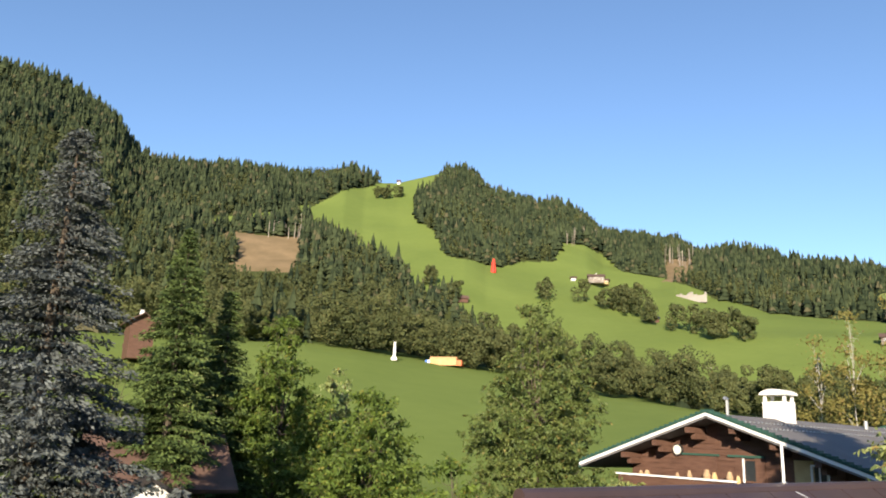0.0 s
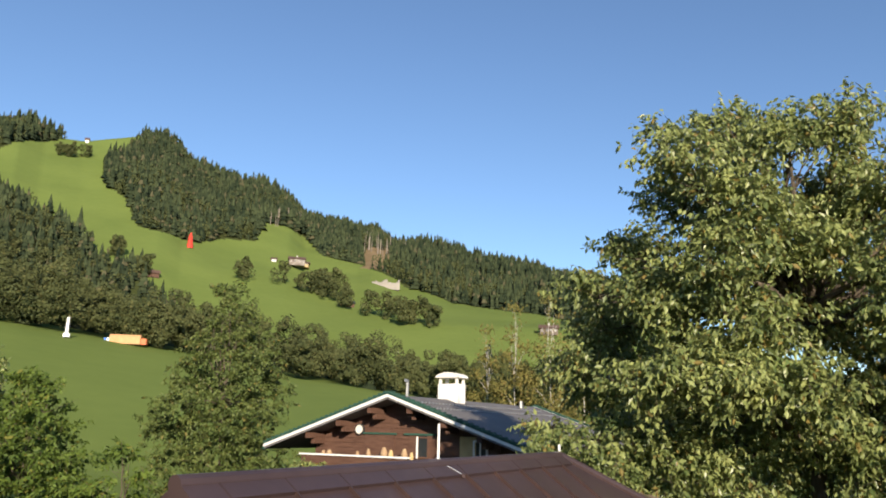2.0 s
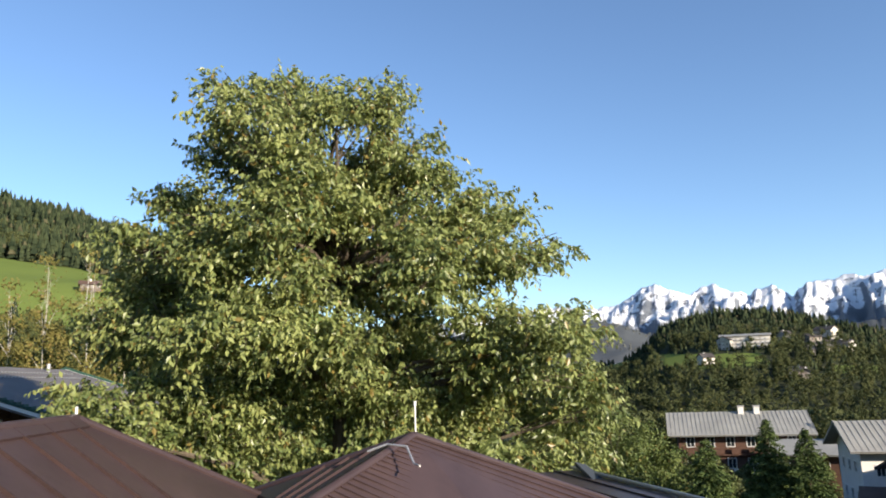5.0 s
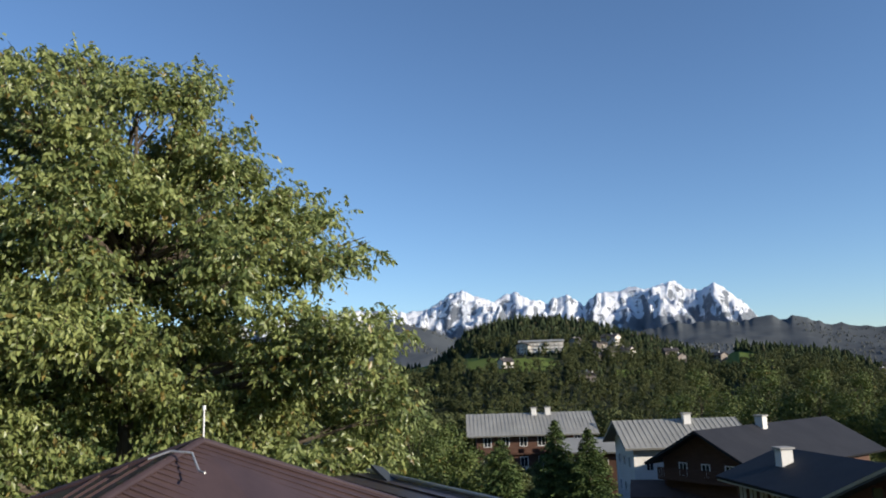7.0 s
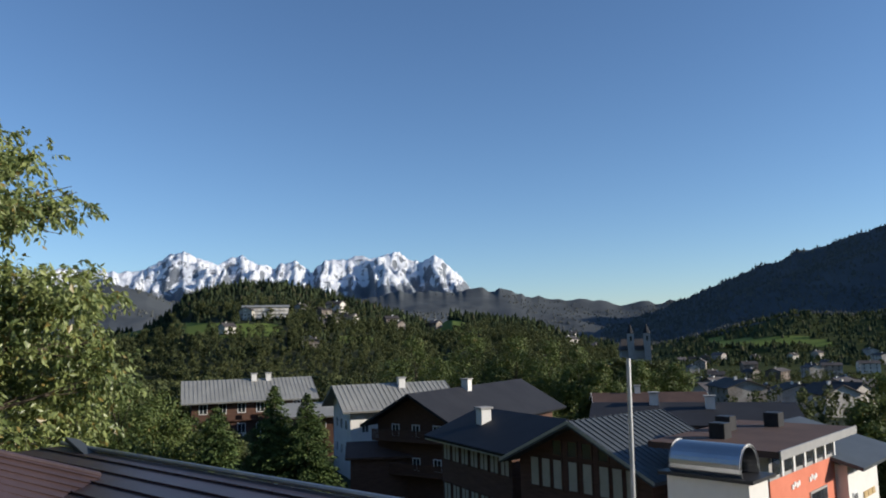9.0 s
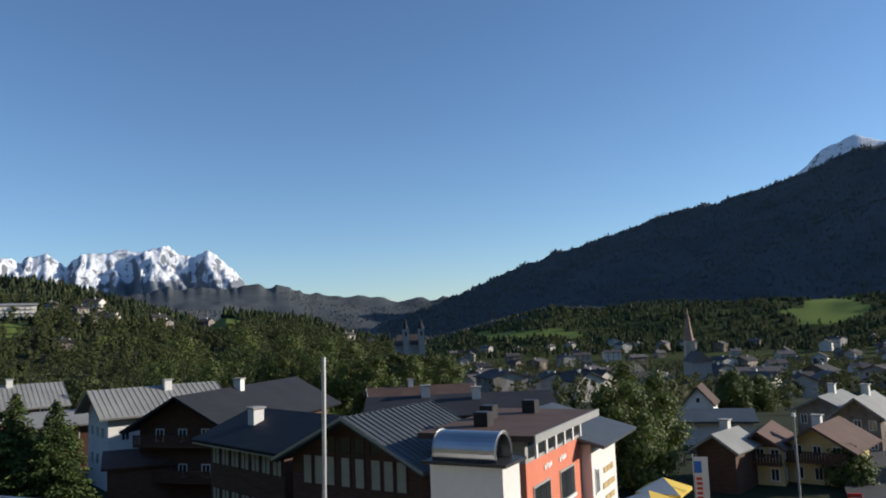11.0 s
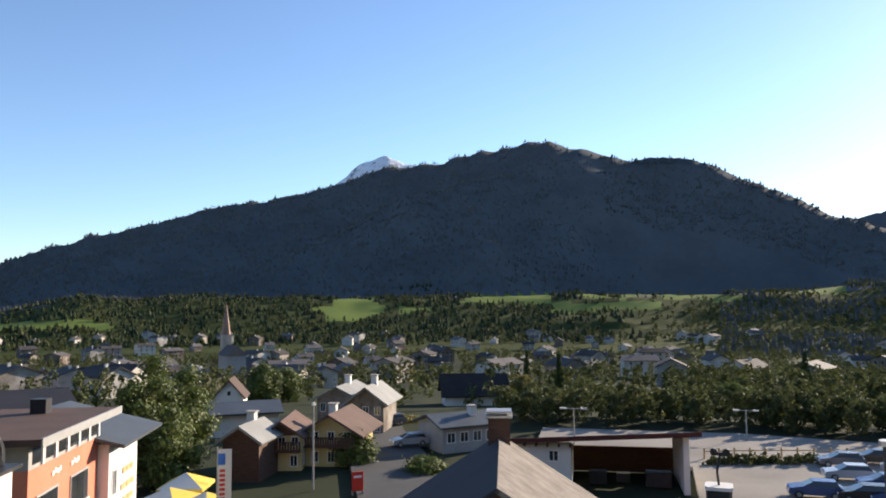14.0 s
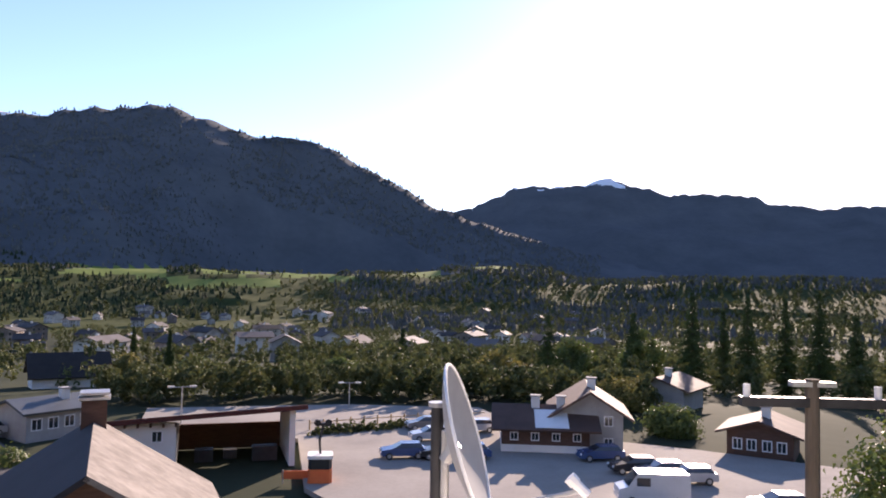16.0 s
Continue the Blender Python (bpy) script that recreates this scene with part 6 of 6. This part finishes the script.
# trees through the town and the valley
pts = scatter(5600, 62, 206, 140, 900, lambda q: cover(q[:, 0], q[:, 1], ground_z(q[:, 0], q[:, 1])) == 3)
leafy_woods("valley_trees", pts, RNG.uniform(3.5, 9.5, len(pts)), 30, LEAF, "green trees scattered through the valley town", 0.85)
pts = scatter(260, 62, 84, 120, 260)
leafy_woods("valley_trees", pts, RNG.uniform(7, 13, len(pts)), 70, LEAF, "dense green trees below the knoll", 0.75)
pts = scatter(900, 158, 207, 130, 420)
leafy_woods("valley_trees", pts, RNG.uniform(4, 8.5, len(pts)), 34, LEAF, "dense trees beyond the car park", 0.8)
pts = scatter(60, 69, 82, 84, 110)
leafy_woods("garden_shrubs", pts, RNG.uniform(3, 6, len(pts)), 40, LEAF, "garden shrubs and trees between the guesthouses", 0.6)
pts = scatter(420, 146, 186, 104, 122, lambda q: RNG.random(len(q)) < 0.8)
leafy_woods("dark_hedge_trees", pts, RNG.uniform(3.2, 5.6, len(pts)), 40, LEAF, "dark row of trees along the car park", 0.55)
pts = scatter(2600, 108, 200, 800, 1300, lambda q: cover(q[:, 0], q[:, 1], ground_z(q[:, 0], q[:, 1])) != 1)
leafy_woods("bench_trees", pts, RNG.uniform(4, 8, len(pts)), 8, LEAF, "trees scattered over the far side of the valley", 2.2)


# ---- things on the hillside ----
def hillside_trees(spec, seed):
    rng = random.Random(seed)
    q = []
    for az, el, n, sa, sr in spec:
        r = R_at(az, el)
        for _ in range(n):
            a, d = radians(az + rng.uniform(-sa, sa)), r + rng.uniform(-sr, sr)
            q.append((d * math.sin(a), d * math.cos(a)))
    return np.array(q)


clumps = hillside_trees(((12.9, 9.6, 9, 0.8, 10), (14.4, 9.2, 10, 0.9, 12), (14.2, 10.0, 8, 0.8, 12), (15.5, 8.6, 4, 0.3, 8), (8.3, 10.2, 5, 0.45, 5), (10.6, 10.1, 2, 0.15, 3), (17.7, 7.9, 3, 0.3, 4), (19.0, 7.8, 4, 0.3, 6), (20.6, 7.5, 8, 0.9, 8), (22.3, 7.4, 6, 0.5, 6),
                         (-4.6, 17.6, 14, 1.0, 9), (-1.0, 11.0, 5, 0.6, 6), (1.0, 9.6, 6, 0.6, 6)), 5)
leafy_woods("hillside_tree_clumps", clumps, RNG.uniform(11, 19, len(clumps)), 70, LEAF, "clumps of dark green trees on the open hillside", 1.5)

r = R_at(3.95, 12.3)
p = P(3.95, r)
o = thing("red_tower", pose(p.x, p.y, p.z - 0.5), "tall red pointed marker tower below the wood", "tower")
part("body", Shape().prism([(2.6 * math.cos(k), 2.6 * math.sin(k)) for k in np.arange(0, 6.2, math.pi / 4)], 0, 7.5, top=0.62), RED, o)
part("tip", Shape().prism([(1.9 * math.cos(k), 1.9 * math.sin(k)) for k in np.arange(0, 6.2, math.pi / 4)], 7.5, 12.5, top=0.25), RED, o)
for az, el, w, d, h, rise, label, wall, roof, turn in ((11.2, 11.6, 5.0, 13, 5.5, 2.4, "pale timber alpine farmhouse on the open slope", FARWALL, TILEROOF, 100), (12.0, 11.5, 3.6, 8, 3.6, 1.6, "small timber farm building beside the farmhouse", ADOBE, TILEROOF, 110), (9.9, 11.8, 1.8, 4, 2.6, 1.2, "small white hut on the open slope", RENDER, TILEROOF, 100),
                                               (-8.9, 18.2, 3, 7, 3.4, 1.8, "small hut at the upper wood's edge", RENDER, TILEROOF, 80), (-3.9, 18.7, 1.6, 4, 5.0, 2, "small lift hut on the crest", RENDER, TILEROOF, 90), (1.1, 10.0, 3, 8, 3.2, 2.0, "timber barn among trees", BROWNWOOD, TILEROOF, 80),
                                               (26.5, 11.0, 4, 8, 4, 2.2, "farm on the wooded crest", FARWALL, TILEROOF, 90), (29.5, 10.2, 4, 8, 4, 2.2, "farm on the wooded crest", FARWALL, TILEROOF, 90), (15.7, 8.7, 2.4, 5, 3, 1.5, "dark barn under the trees", BROWNWOOD, DARKROOF, 90), (30.5, 6.9, 4, 10, 4.0, 2.0, "house with a red roof behind the birches", FARWALL, TILEROOF, 120)):
    rr = R_at(az, el)
    house("hillside_farm", at_ground(az, rr, turn, 0.8), w, d, h, rise, label, wall, roof, 0.9, 0.9, "farmhouse", "hillside farms", chimneys=((0.5, 0.2),) if w > 3.5 else (),
          rows=((h * 0.55, 0.9, 1.2, (-w * 0.5, 0, w * 0.5)),) if w > 2.5 else (), side_rows=((h * 0.5, 0.9, 1.2, 4, 1),) if w > 3.5 else ())
rr = R_at(18.6, 10.3)
p = P(18.6, rr)
o = thing("stone_embankment", pose(p.x, p.y, p.z - 0.3, 0, 0, -12), "pale earth and stone embankment on the slope", "embankment")
s = Shape()
rq = random.Random(4)
for i in range(16):
    x = -11 + i * 1.4
    s.prism([(x, -2), (x + 1.7, -2.2), (x + 1.8, 2), (x - 0.1, 2.2)], -2, 3.4 + 3.6 * rq.random() * (0.6 + 0.4 * math.sin(i)), top=0.8, centre=(x + 0.8, 0))
part("banked_earth", s, GRAVEL, o)
# orange tent shed and white post on the lower meadow
p = P(0.5, R_at(0.5, 5.2, 120, 235))
o = thing("orange_tent", pose(p.x, p.y, p.z - 0.15, 0, 0, -14), "long pale orange tarpaulin shelter on the meadow", "tent")
s = Shape()
for x0, x1 in ((-4.6, 3.6),):
    ring = [(-1.6, 0), (-1.5, 1.9), (-0.8, 2.6), (0.8, 2.6), (1.5, 1.9), (1.6, 0)]
    s.v = [(x0, y, z) for y, z in ring] + [(x1, y, z) for y, z in ring]
    n = len(ring)
    s.f = [tuple(range(n)), tuple(range(2 * n - 1, n - 1, -1))] + [(i, n + i, n + (i + 1) % n, (i + 1) % n) for i in range(n)]
part("tarpaulin", s, material("orange_tarpaulin", (0.5, 0.25, 0.11), (0.64, 0.38, 0.19), 1.0, 0.7), o)
for x, mt in ((-5.7, BLUE), (-5.0, WHITEPAINT), (4.05, ORANGERED), (4.8, ORANGERED)):
    part("crate", Shape().box(x - 0.4, x + 0.35, -1.2, 1.0, 0, 1.6), mt, o)
p = P(-3.4, R_at(-3.4, 5.45, 120, 235))
o = thing("white_post", pose(p.x, p.y, p.z - 0.2), "white post with a stepped base on the meadow", "post")
part("shaft", Shape().prism([(0.45 * math.cos(k), 0.45 * math.sin(k)) for k in np.arange(0, 6.2, 1.05)], 0.9, 5.2, top=0.75), WHITEPAINT, o)
part("foot", Shape().box(-0.8, 0.8, -0.8, 0.8, 0, 0.9), WHITEPAINT, o)
# houses behind the spruces
house("hillside_guesthouse", at_ground(-21.9, 190, 150, 0.5), 2.6, 8, 8.5, 1.6, "brown timber guesthouse with balconies behind the spruces", BROWNWOOD, TILEROOF, 1.2, 1.2, "house", rows=((6.2, 1.1, 1.3, (-1.5, 1.5)), (3.4, 1.1, 1.3, (-1.5, 1.5))), balcony=(5.8, 3.0))
# the shadow lying on this roof is painted in by its near-black material
house("garden_outbuilding", at_ground(-19.6, 41, -28, 0.3), 1.5, 4, 5.6, 0.9, "low dark-roofed building with a white gable wall", RENDER, BLACKROOF, 0.5, 0.4, "house", chimneys=())
house("garden_outbuilding", at_ground(-23.0, 46, 62, 0.3), 3.2, 5.5, 6.2, 2.0, "dark-roofed house under the silver spruce", BROWNWOOD, TILEROOF, 1.2, 1.0, "house", chimneys=())


# ---- churches ----
def twin_church():
    p = P(105.35, 430)
    o = thing("twin_towered_church", pose(p.x, p.y, -2, 0, 0, -100), "grey church with two small pointed towers on a mound", "church")
    part("nave", Shape().box(-8, 8, -5, 5, -14, 8), CONCRETE, o)
    s = Shape()
    s.v = [(-9, -6, 8), (9, -6, 8), (9, 6, 8), (-9, 6, 8), (-7, 0, 14), (7, 0, 14)]
    s.f = [(0, 1, 5, 4), (1, 2, 5), (2, 3, 4, 5), (3, 0, 4), (3, 2, 1, 0)]
    part("roof", s, FARROOF, o)
    for x in (-2.6, 6.0):
        t = part("tower", Shape().box(x - 1.7, x + 1.7, -7, -3.6, -14, 17), CONCRETE, o)
        part("belfry_opening", Shape().box(x - 0.5, x + 0.5, -7.06, -6.98, 13, 15.5), GLASS, t)
        part("spire", Shape().prism([(x + 2 * math.cos(k), -5.3 + 2 * math.sin(k)) for k in np.arange(0, 6.2, math.pi / 4)], 17, 19.5, top=0.55, centre=(x, -5.3)).prism([(x + 1.1 * math.cos(k), -5.3 + 1.1 * math.sin(k)) for k in np.arange(0, 6.2, math.pi / 4)], 19.5, 22.5, top=0.05, centre=(x, -5.3)), DARKROOF, t)


twin_church()
pts = scatter(70, 103.2, 107.6, 392, 412)
leafy_woods("church_trees", pts, RNG.uniform(13, 19, len(pts)), 60, LEAF, "dark green trees below the twin-towered church", 1.3)


def spire_church():
    p = P(125.82, 360)
    o = thing("parish_church", pose(p.x, p.y, 0, 0, 0, -15), "parish church with a tall slender pointed brown spire", "church")
    w = 1.9
    t = part("tower", Shape().box(-w, w, -w, w, -12, 5.0), STONEROOF, o)
    part("spire", Shape().prism([(w * 1.15 * math.cos(k), w * 1.15 * math.sin(k)) for k in np.arange(math.pi / 8, 6.3, math.pi / 4)], 5.0, 19.5, top=0.04), PINKSPIRE, t)
    part("clock_face", Shape().tube((0, -w - 0.06, 2.6), (0, -w, 2.6), 0.9, n=16), WHITEPAINT, t)
    part("nave", Shape().box(-14, -w, -4, 4, -12, -4), CONCRETE, o)
    s = Shape()
    s.v = [(-14.5, -4.8, -4), (-w, -4.8, -4), (-w, 4.8, -4), (-14.5, 4.8, -4), (-13, 0, 0.5), (-w, 0, 0.5)]
    s.f = [(0, 1, 5, 4), (1, 2, 5), (2, 3, 4, 5), (3, 0, 4), (3, 2, 1, 0)]
    part("nave_roof", s, FARROOF, o)


spire_church()

# ---- the town's many houses ----
protos = []
for k, (w, d, h, rise) in enumerate(((4.5, 11, 6.5, 2.2), (5.5, 13, 8.0, 2.6), (4.0, 9, 5.0, 2.4), (6.0, 16, 9.0, 2.0), (3.6, 8, 4.6, 2.6))):
    o = house("town_house", pose(0, -400 - 40 * k, -60), w, d, h, rise, ("pale rendered town house with a pitched roof", "larger pale town house with a pitched roof", "small pale house with a pitched roof", "long pale apartment house with a low roof", "small steep-roofed house in the town")[k],
              FARWALL, FARROOF, 0.9, 0.8, "house", "valley town houses", chimneys=((0.6, 0.15),), plain=True,
              rows=tuple((z, 1.0, 1.3, (-w * 0.55, 0, w * 0.55)) for z in np.arange(1.2, h - 1.2, 2.9)), side_rows=tuple((z, 1.0, 1.3, 3, sd) for z in np.arange(1.2, h - 1.2, 2.9) for sd in (-1, 1)))
    protos.append(o)
rt = random.Random(9)
made = 0
taken = []
while made < 190:
    az, r = rt.uniform(99, 183), math.sqrt(rt.uniform(300 ** 2, 950 ** 2))
    if rt.random() < 0.3:
        az, r = rt.uniform(108, 135), rt.uniform(260, 420)
    x, y = r * math.sin(radians(az)), r * math.cos(radians(az))
    if any((x - a) ** 2 + (y - b) ** 2 < 260 for a, b in taken) or abs(az - 126.5) < 1.5 and r < 330 or abs(az - 106.3) < 2.5:
        continue
    taken.append((x, y))
    p = P(az, r)
    m = pose(x, y, p.z - 0.4, 0, 0, rt.choice((0, 35, 70, 90, 125, 160, 200, 250, 300)) + rt.uniform(-8, 8))
    if made < len(protos):
        protos[made].matrix_basis = m
    else:
        copy_thing(protos[rt.choice((0, 0, 1, 1, 2, 2, 3, 4))], m)
    made += 1
# houses and the long hotel on the wooded knoll
for i, (az, el, k) in enumerate(((76.57, 1.5, 1), (81.84, 1.6, 0), (82.63, 1.9, 1), (80.84, 2.0, 2), (83.93, 1.3, 2), (84.62, 0.9, 1), (86.81, 0.9, 0), (87.6, 0.6, 2), (75.67, 0.6, 2), (82.24, 0.9, 4), (83.13, 1.0, 2), (90.19, 0.5, 0), (80.64, -0.6, 2), (81.64, -0.9, 0))):
    rr = R_at(az, el, 400, 720)
    copy_thing(protos[k], at_ground(az, rr, rt.uniform(0, 360), 0.5))
rr = R_at(77.0, 1.7, 400, 718)
o = house("hillside_hotel", at_ground(76.4, rr, 168, 1), 7, 34, 9, 1.5, "long pale hotel with rows of balconies on the wooded knoll", FARWALL, GREYROOF, 1, 1, "hotel", chimneys=())
for z in (1.0, 3.6, 6.2):
    for i in range(10):
        part("balcony", Shape().box(7.0, 8.0, 1.2 + i * 3.3, 3.4 + i * 3.3, z, z + 1.0), RENDER, o)

# ---- car park, street and vehicles ----
def flat_patch(name, outline, z, mat, label):
    s = Shape()
    pts_ = [P(a, r) for a, r in outline]
    s.prism([(p.x, p.y) for p in pts_][::-1], z - 0.4, z, None)
    return tagged(new(name, s.mesh(name, mat)), label, name.split("_")[0], kind="structure")


flat_patch("car_park", ((148.17, 80), (159.68, 79), (160.27, 60), (167.06, 48), (179.07, 46), (191.07, 48), (203.07, 56), (203.07, 78), (189.07, 80), (177.07, 84), (173.07, 100), (163.05, 101), (149.16, 101)), 0.42, GRAVEL, "pale gravel car park in low sun")
flat_patch("street", ((135.54, 62), (140.71, 56), (142, 72), (138.82, 100), (137.63, 150), (135.84, 150), (136.04, 100), (134.84, 78)), 0.40, ASPHALT, "asphalt street between the houses")


def car(name, m, paint, label, van=False):
    o = thing(name, m, label, "van" if van else "car", "parked vehicles")
    L, W, H = (2.6, 0.98, 2.3) if van else (2.1, 0.86, 1.42)
    prof = [(-L, 0.32), (-L, 0.8), (-L + 0.12, 0.95), (-L * 0.5, 1.02), (L * 0.42, 1.0), (L - 0.1, 0.82), (L, 0.62), (L, 0.32)] if not van else [(-L, 0.35), (-L, 2.2), (-L + 0.1, H), (L * 0.45, H), (L * 0.72, 1.35), (L - 0.05, 1.15), (L, 0.9), (L, 0.35)]
    s = Shape()
    n = len(prof)
    s.v = [(x, -W, z) for x, z in prof] + [(x, W, z) for x, z in prof]
    s.f = [tuple(range(n - 1, -1, -1)), tuple(range(n, 2 * n))] + [(i, (i + 1) % n, n + (i + 1) % n, n + i) for i in range(n)]
    b = part("body", s, paint, o)
    if not van:
        cab = [(-L + 0.25, 0.95), (-L + 0.62, H - 0.06), (0.25, H - 0.06), (L * 0.46, 1.0)]
        s = Shape()
        n = len(cab)
        s.v = [(x, -W * 0.94, z) if z < 1.2 else (x, -W * 0.76, z) for x, z in cab] + [(x, W * 0.94, z) if z < 1.2 else (x, W * 0.76, z) for x, z in cab]
        s.f = [tuple(range(n - 1, -1, -1)), tuple(range(n, 2 * n))] + [(i, (i + 1) % n, n + (i + 1) % n, n + i) for i in range(n)]
        part("glasshouse", s, GLASS, o)
        part("car_roof", Shape().box(-L + 0.6, 0.28, -W * 0.77, W * 0.77, H - 0.07, H, bevel=0.08), paint, o)
    else:
        part("windscreen", Shape().slab((L * 0.47, -W * 0.9, H - 0.06), (L * 0.72, -W * 0.9, 1.38), (L * 0.72, W * 0.9, 1.38), (L * 0.47, W * 0.9, H - 0.06), -0.03), GLASS, o)
        part("side_window", Shape().box(0.3, 1.3, -W - 0.01, W + 0.01, 1.4, 2.0), GLASS, o)
    for x in (-L * 0.62, L * 0.64):
        for y in (-W + 0.08, W - 0.08):
            w = part("wheel", Shape().tube((x, y - 0.11, 0.32), (x, y + 0.11, 0.32), 0.32, n=14), RUBBER, o)
            part("rim", Shape().tube((x, y - 0.125, 0.32), (x, y + 0.125, 0.32), 0.19, n=10), GALV, w)
    for y in (-W + 0.2, W - 0.2):
        part("headlight", Shape().box(L - 0.06, L + 0.015, y - 0.14, y + 0.14, 0.6, 0.76), WHITEPAINT, o)
        part("tail_light", Shape().box(-L - 0.015, -L + 0.05, y - 0.12, y + 0.12, 0.62, 0.82), RED, o)
    return o


for az, r, turn, c, label in ((167.46, 70, 20, 0, "dark blue car parked on the gravel car park"), (169.47, 78, 25, 1, "silver car parked on the gravel car park"), (170.37, 70, 20, 2, "black car parked on the gravel car park"), (171.47, 75, 22, 0, "dark blue car parked on the gravel car park"), (169.06, 84, 25, 4, "grey car parked on the gravel car park"), (171.07, 87, 24, 2, "black car parked on the gravel car park"), (172.87, 83, 22, 1, "silver car parked on the gravel car park"), (172.27, 70, 20, 0, "dark blue car parked on the gravel car park"),
                              (184.47, 68, 15, 2, "black car parked on the gravel car park"), (186.37, 67, 15, 4, "grey car parked on the gravel car park"), (188.27, 66, 14, 1, "silver car parked on the gravel car park"), (194.07, 60, 12, 4, "grey car in front of a white house"), (182.07, 72, 18, 0, "dark blue car parked on the gravel car park"), (139.22, 88, 60, 1, "silver car on the street"), (137.83, 104, 58, 4, "grey car on the street")):
    p = P(az, r)
    car("parked_car", pose(p.x, p.y, 0.42, 0, 0, turn), CARS[c], label)
p = P(185.67, 59)
car("white_van", pose(p.x, p.y, 0.42, 0, 0, 8), CARS[3], "white van parked at the car park edge", True)
p = P(135.4, 66)
o = thing("red_sign", pose(p.x, p.y, 0.35, 0, 0, -120), "small red and white sign board standing on the street", "sign")
part("board", Shape().box(-0.5, 0.5, -0.06, 0.06, 0.3, 1.9, bevel=0.02), RED, o)
part("white_bar", Shape().box(-0.35, 0.35, -0.075, -0.06, 1.4, 1.6), WHITEPAINT, o)
for x in (-0.45, 0.45):
    part("leg", Shape().box(x - 0.04, x + 0.04, -0.2, 0.2, 0, 0.3), GALV, o)


# double-armed lamps on the car park
def lamp_post(az, r, h, label):
    p = P(az, r)
    o = thing("car_park_lamp", pose(p.x, p.y, 0.3, 0, 0, -az), label, "street lamp", "car park lamps")
    part("post", Shape().tube((0, 0, 0), (0, 0, h), 0.09, 0.06), GALV, o)
    part("arm", Shape().tube((-1.0, 0, h - 0.1), (1.0, 0, h - 0.1), 0.04), GALV, o)
    for x in (-1.1, 1.1):
        part("lamp_head", Shape().box(x - 0.35, x + 0.35, -0.15, 0.15, h - 0.15, h + 0.02), RENDER, o)


lamp_post(151.44, 84, 4.9, "double-armed grey car park lamp")
lamp_post(163.35, 98, 3.4, "double-armed grey car park lamp")
p = P(132.16, 70)
o = thing("street_pole", pose(p.x, p.y, 0), "tall pale street pole in front of the yellow chalet", "pole")
part("shaft", Shape().tube((0, 0, 0), (0, 0, 7.4), 0.1, 0.08), CONCRETE, o)
part("cap", Shape().tube((0, 0, 7.4), (0, 0, 7.7), 0.18, 0.1), WHITEPAINT, o)
p = P(125.92, 58)
o = thing("banner_flag", pose(p.x, p.y, 0, 0, 0, -126), "white banner with red and blue print on a pole", "banner")
part("pole", Shape().tube((-0.5, 0, 0), (-0.5, 0, 6.2), 0.04), GALV, o)
b = part("cloth", Shape().box(-0.45, 0.5, -0.015, 0.015, 1.6, 6.0), WHITECANVAS, o)
part("blue_field", Shape().box(-0.45, 0.05, -0.03, -0.015, 4.9, 5.7), BLUE, b)
for k in range(7):
    part("red_bar", Shape().box(-0.35, 0.05, -0.03, -0.015, 2.4 + k * 0.33, 2.6 + k * 0.33), RED, b)


def parasol(az, r, z, w, mat, turn):
    p = P(az, r)
    o = thing("garden_parasol", pose(p.x, p.y, 0, 0, 0, turn), "large square yellow and white garden parasol", "parasol", "terrace parasols")
    part("pole", Shape().tube((0, 0, 0), (0, 0, z + 0.9), 0.05), PALEWOOD, o)
    c = [(-w, -w), (w, -w), (w, w), (-w, w)]
    for k in range(4):
        a, b = c[k], c[(k + 1) % 4]
        s = Shape()
        q = [Vector((a[0], a[1], z)), Vector((b[0], b[1], z)), Vector((0, 0, z + 0.95))]
        s.poly(q).poly([v - Vector((0, 0, 0.02)) for v in q[::-1]])
        part("canopy_panel", s, mat if k % 2 else WHITECANVAS, o)
        part("valance", Shape().slab((a[0], a[1], z), (b[0], b[1], z), (b[0], b[1], z - 0.25), (a[0], a[1], z - 0.25), 0.02), mat, o)


parasol(122.25, 62, 1.8, 2.1, CANVAS, 20)
parasol(120.36, 58, 1.9, 1.8, CANVAS, 35)
parasol(124.73, 60, 1.7, 1.8, CANVAS, 10)
parasol(123.34, 66, 2.0, 1.8, CANVAS, 40)

# fence and low shrubs on the car park
fz = thing("car_park_fence", Matrix(), "low wooden rail fence across the car park", "fence")
fp = [P(a, 83 + (a - 160) * 0.6) for a in np.arange(160.5, 174.1, 1.0)]
for a, b in zip(fp, fp[1:]):
    part("post", Shape().box(a.x - 0.08, a.x + 0.08, a.y - 0.08, a.y + 0.08, 0.3, 1.5), PALEWOOD, fz)
    part("rail", Shape().tube((a.x, a.y, 1.2), (b.x, b.y, 1.2), 0.06, n=6), PALEWOOD, fz)
pts = np.array([(lambda q: (q.x, q.y))(P(a, 80.5 + (a - 160) * 0.6 + RNG.uniform(-0.8, 0.8))) for a in np.arange(160.8, 168, 0.22)])
leafy_woods("low_shrubs", pts, RNG.uniform(0.9, 1.6, len(pts)), 16, LEAF, "low shrubs along the fence", 0.4, 0.6)
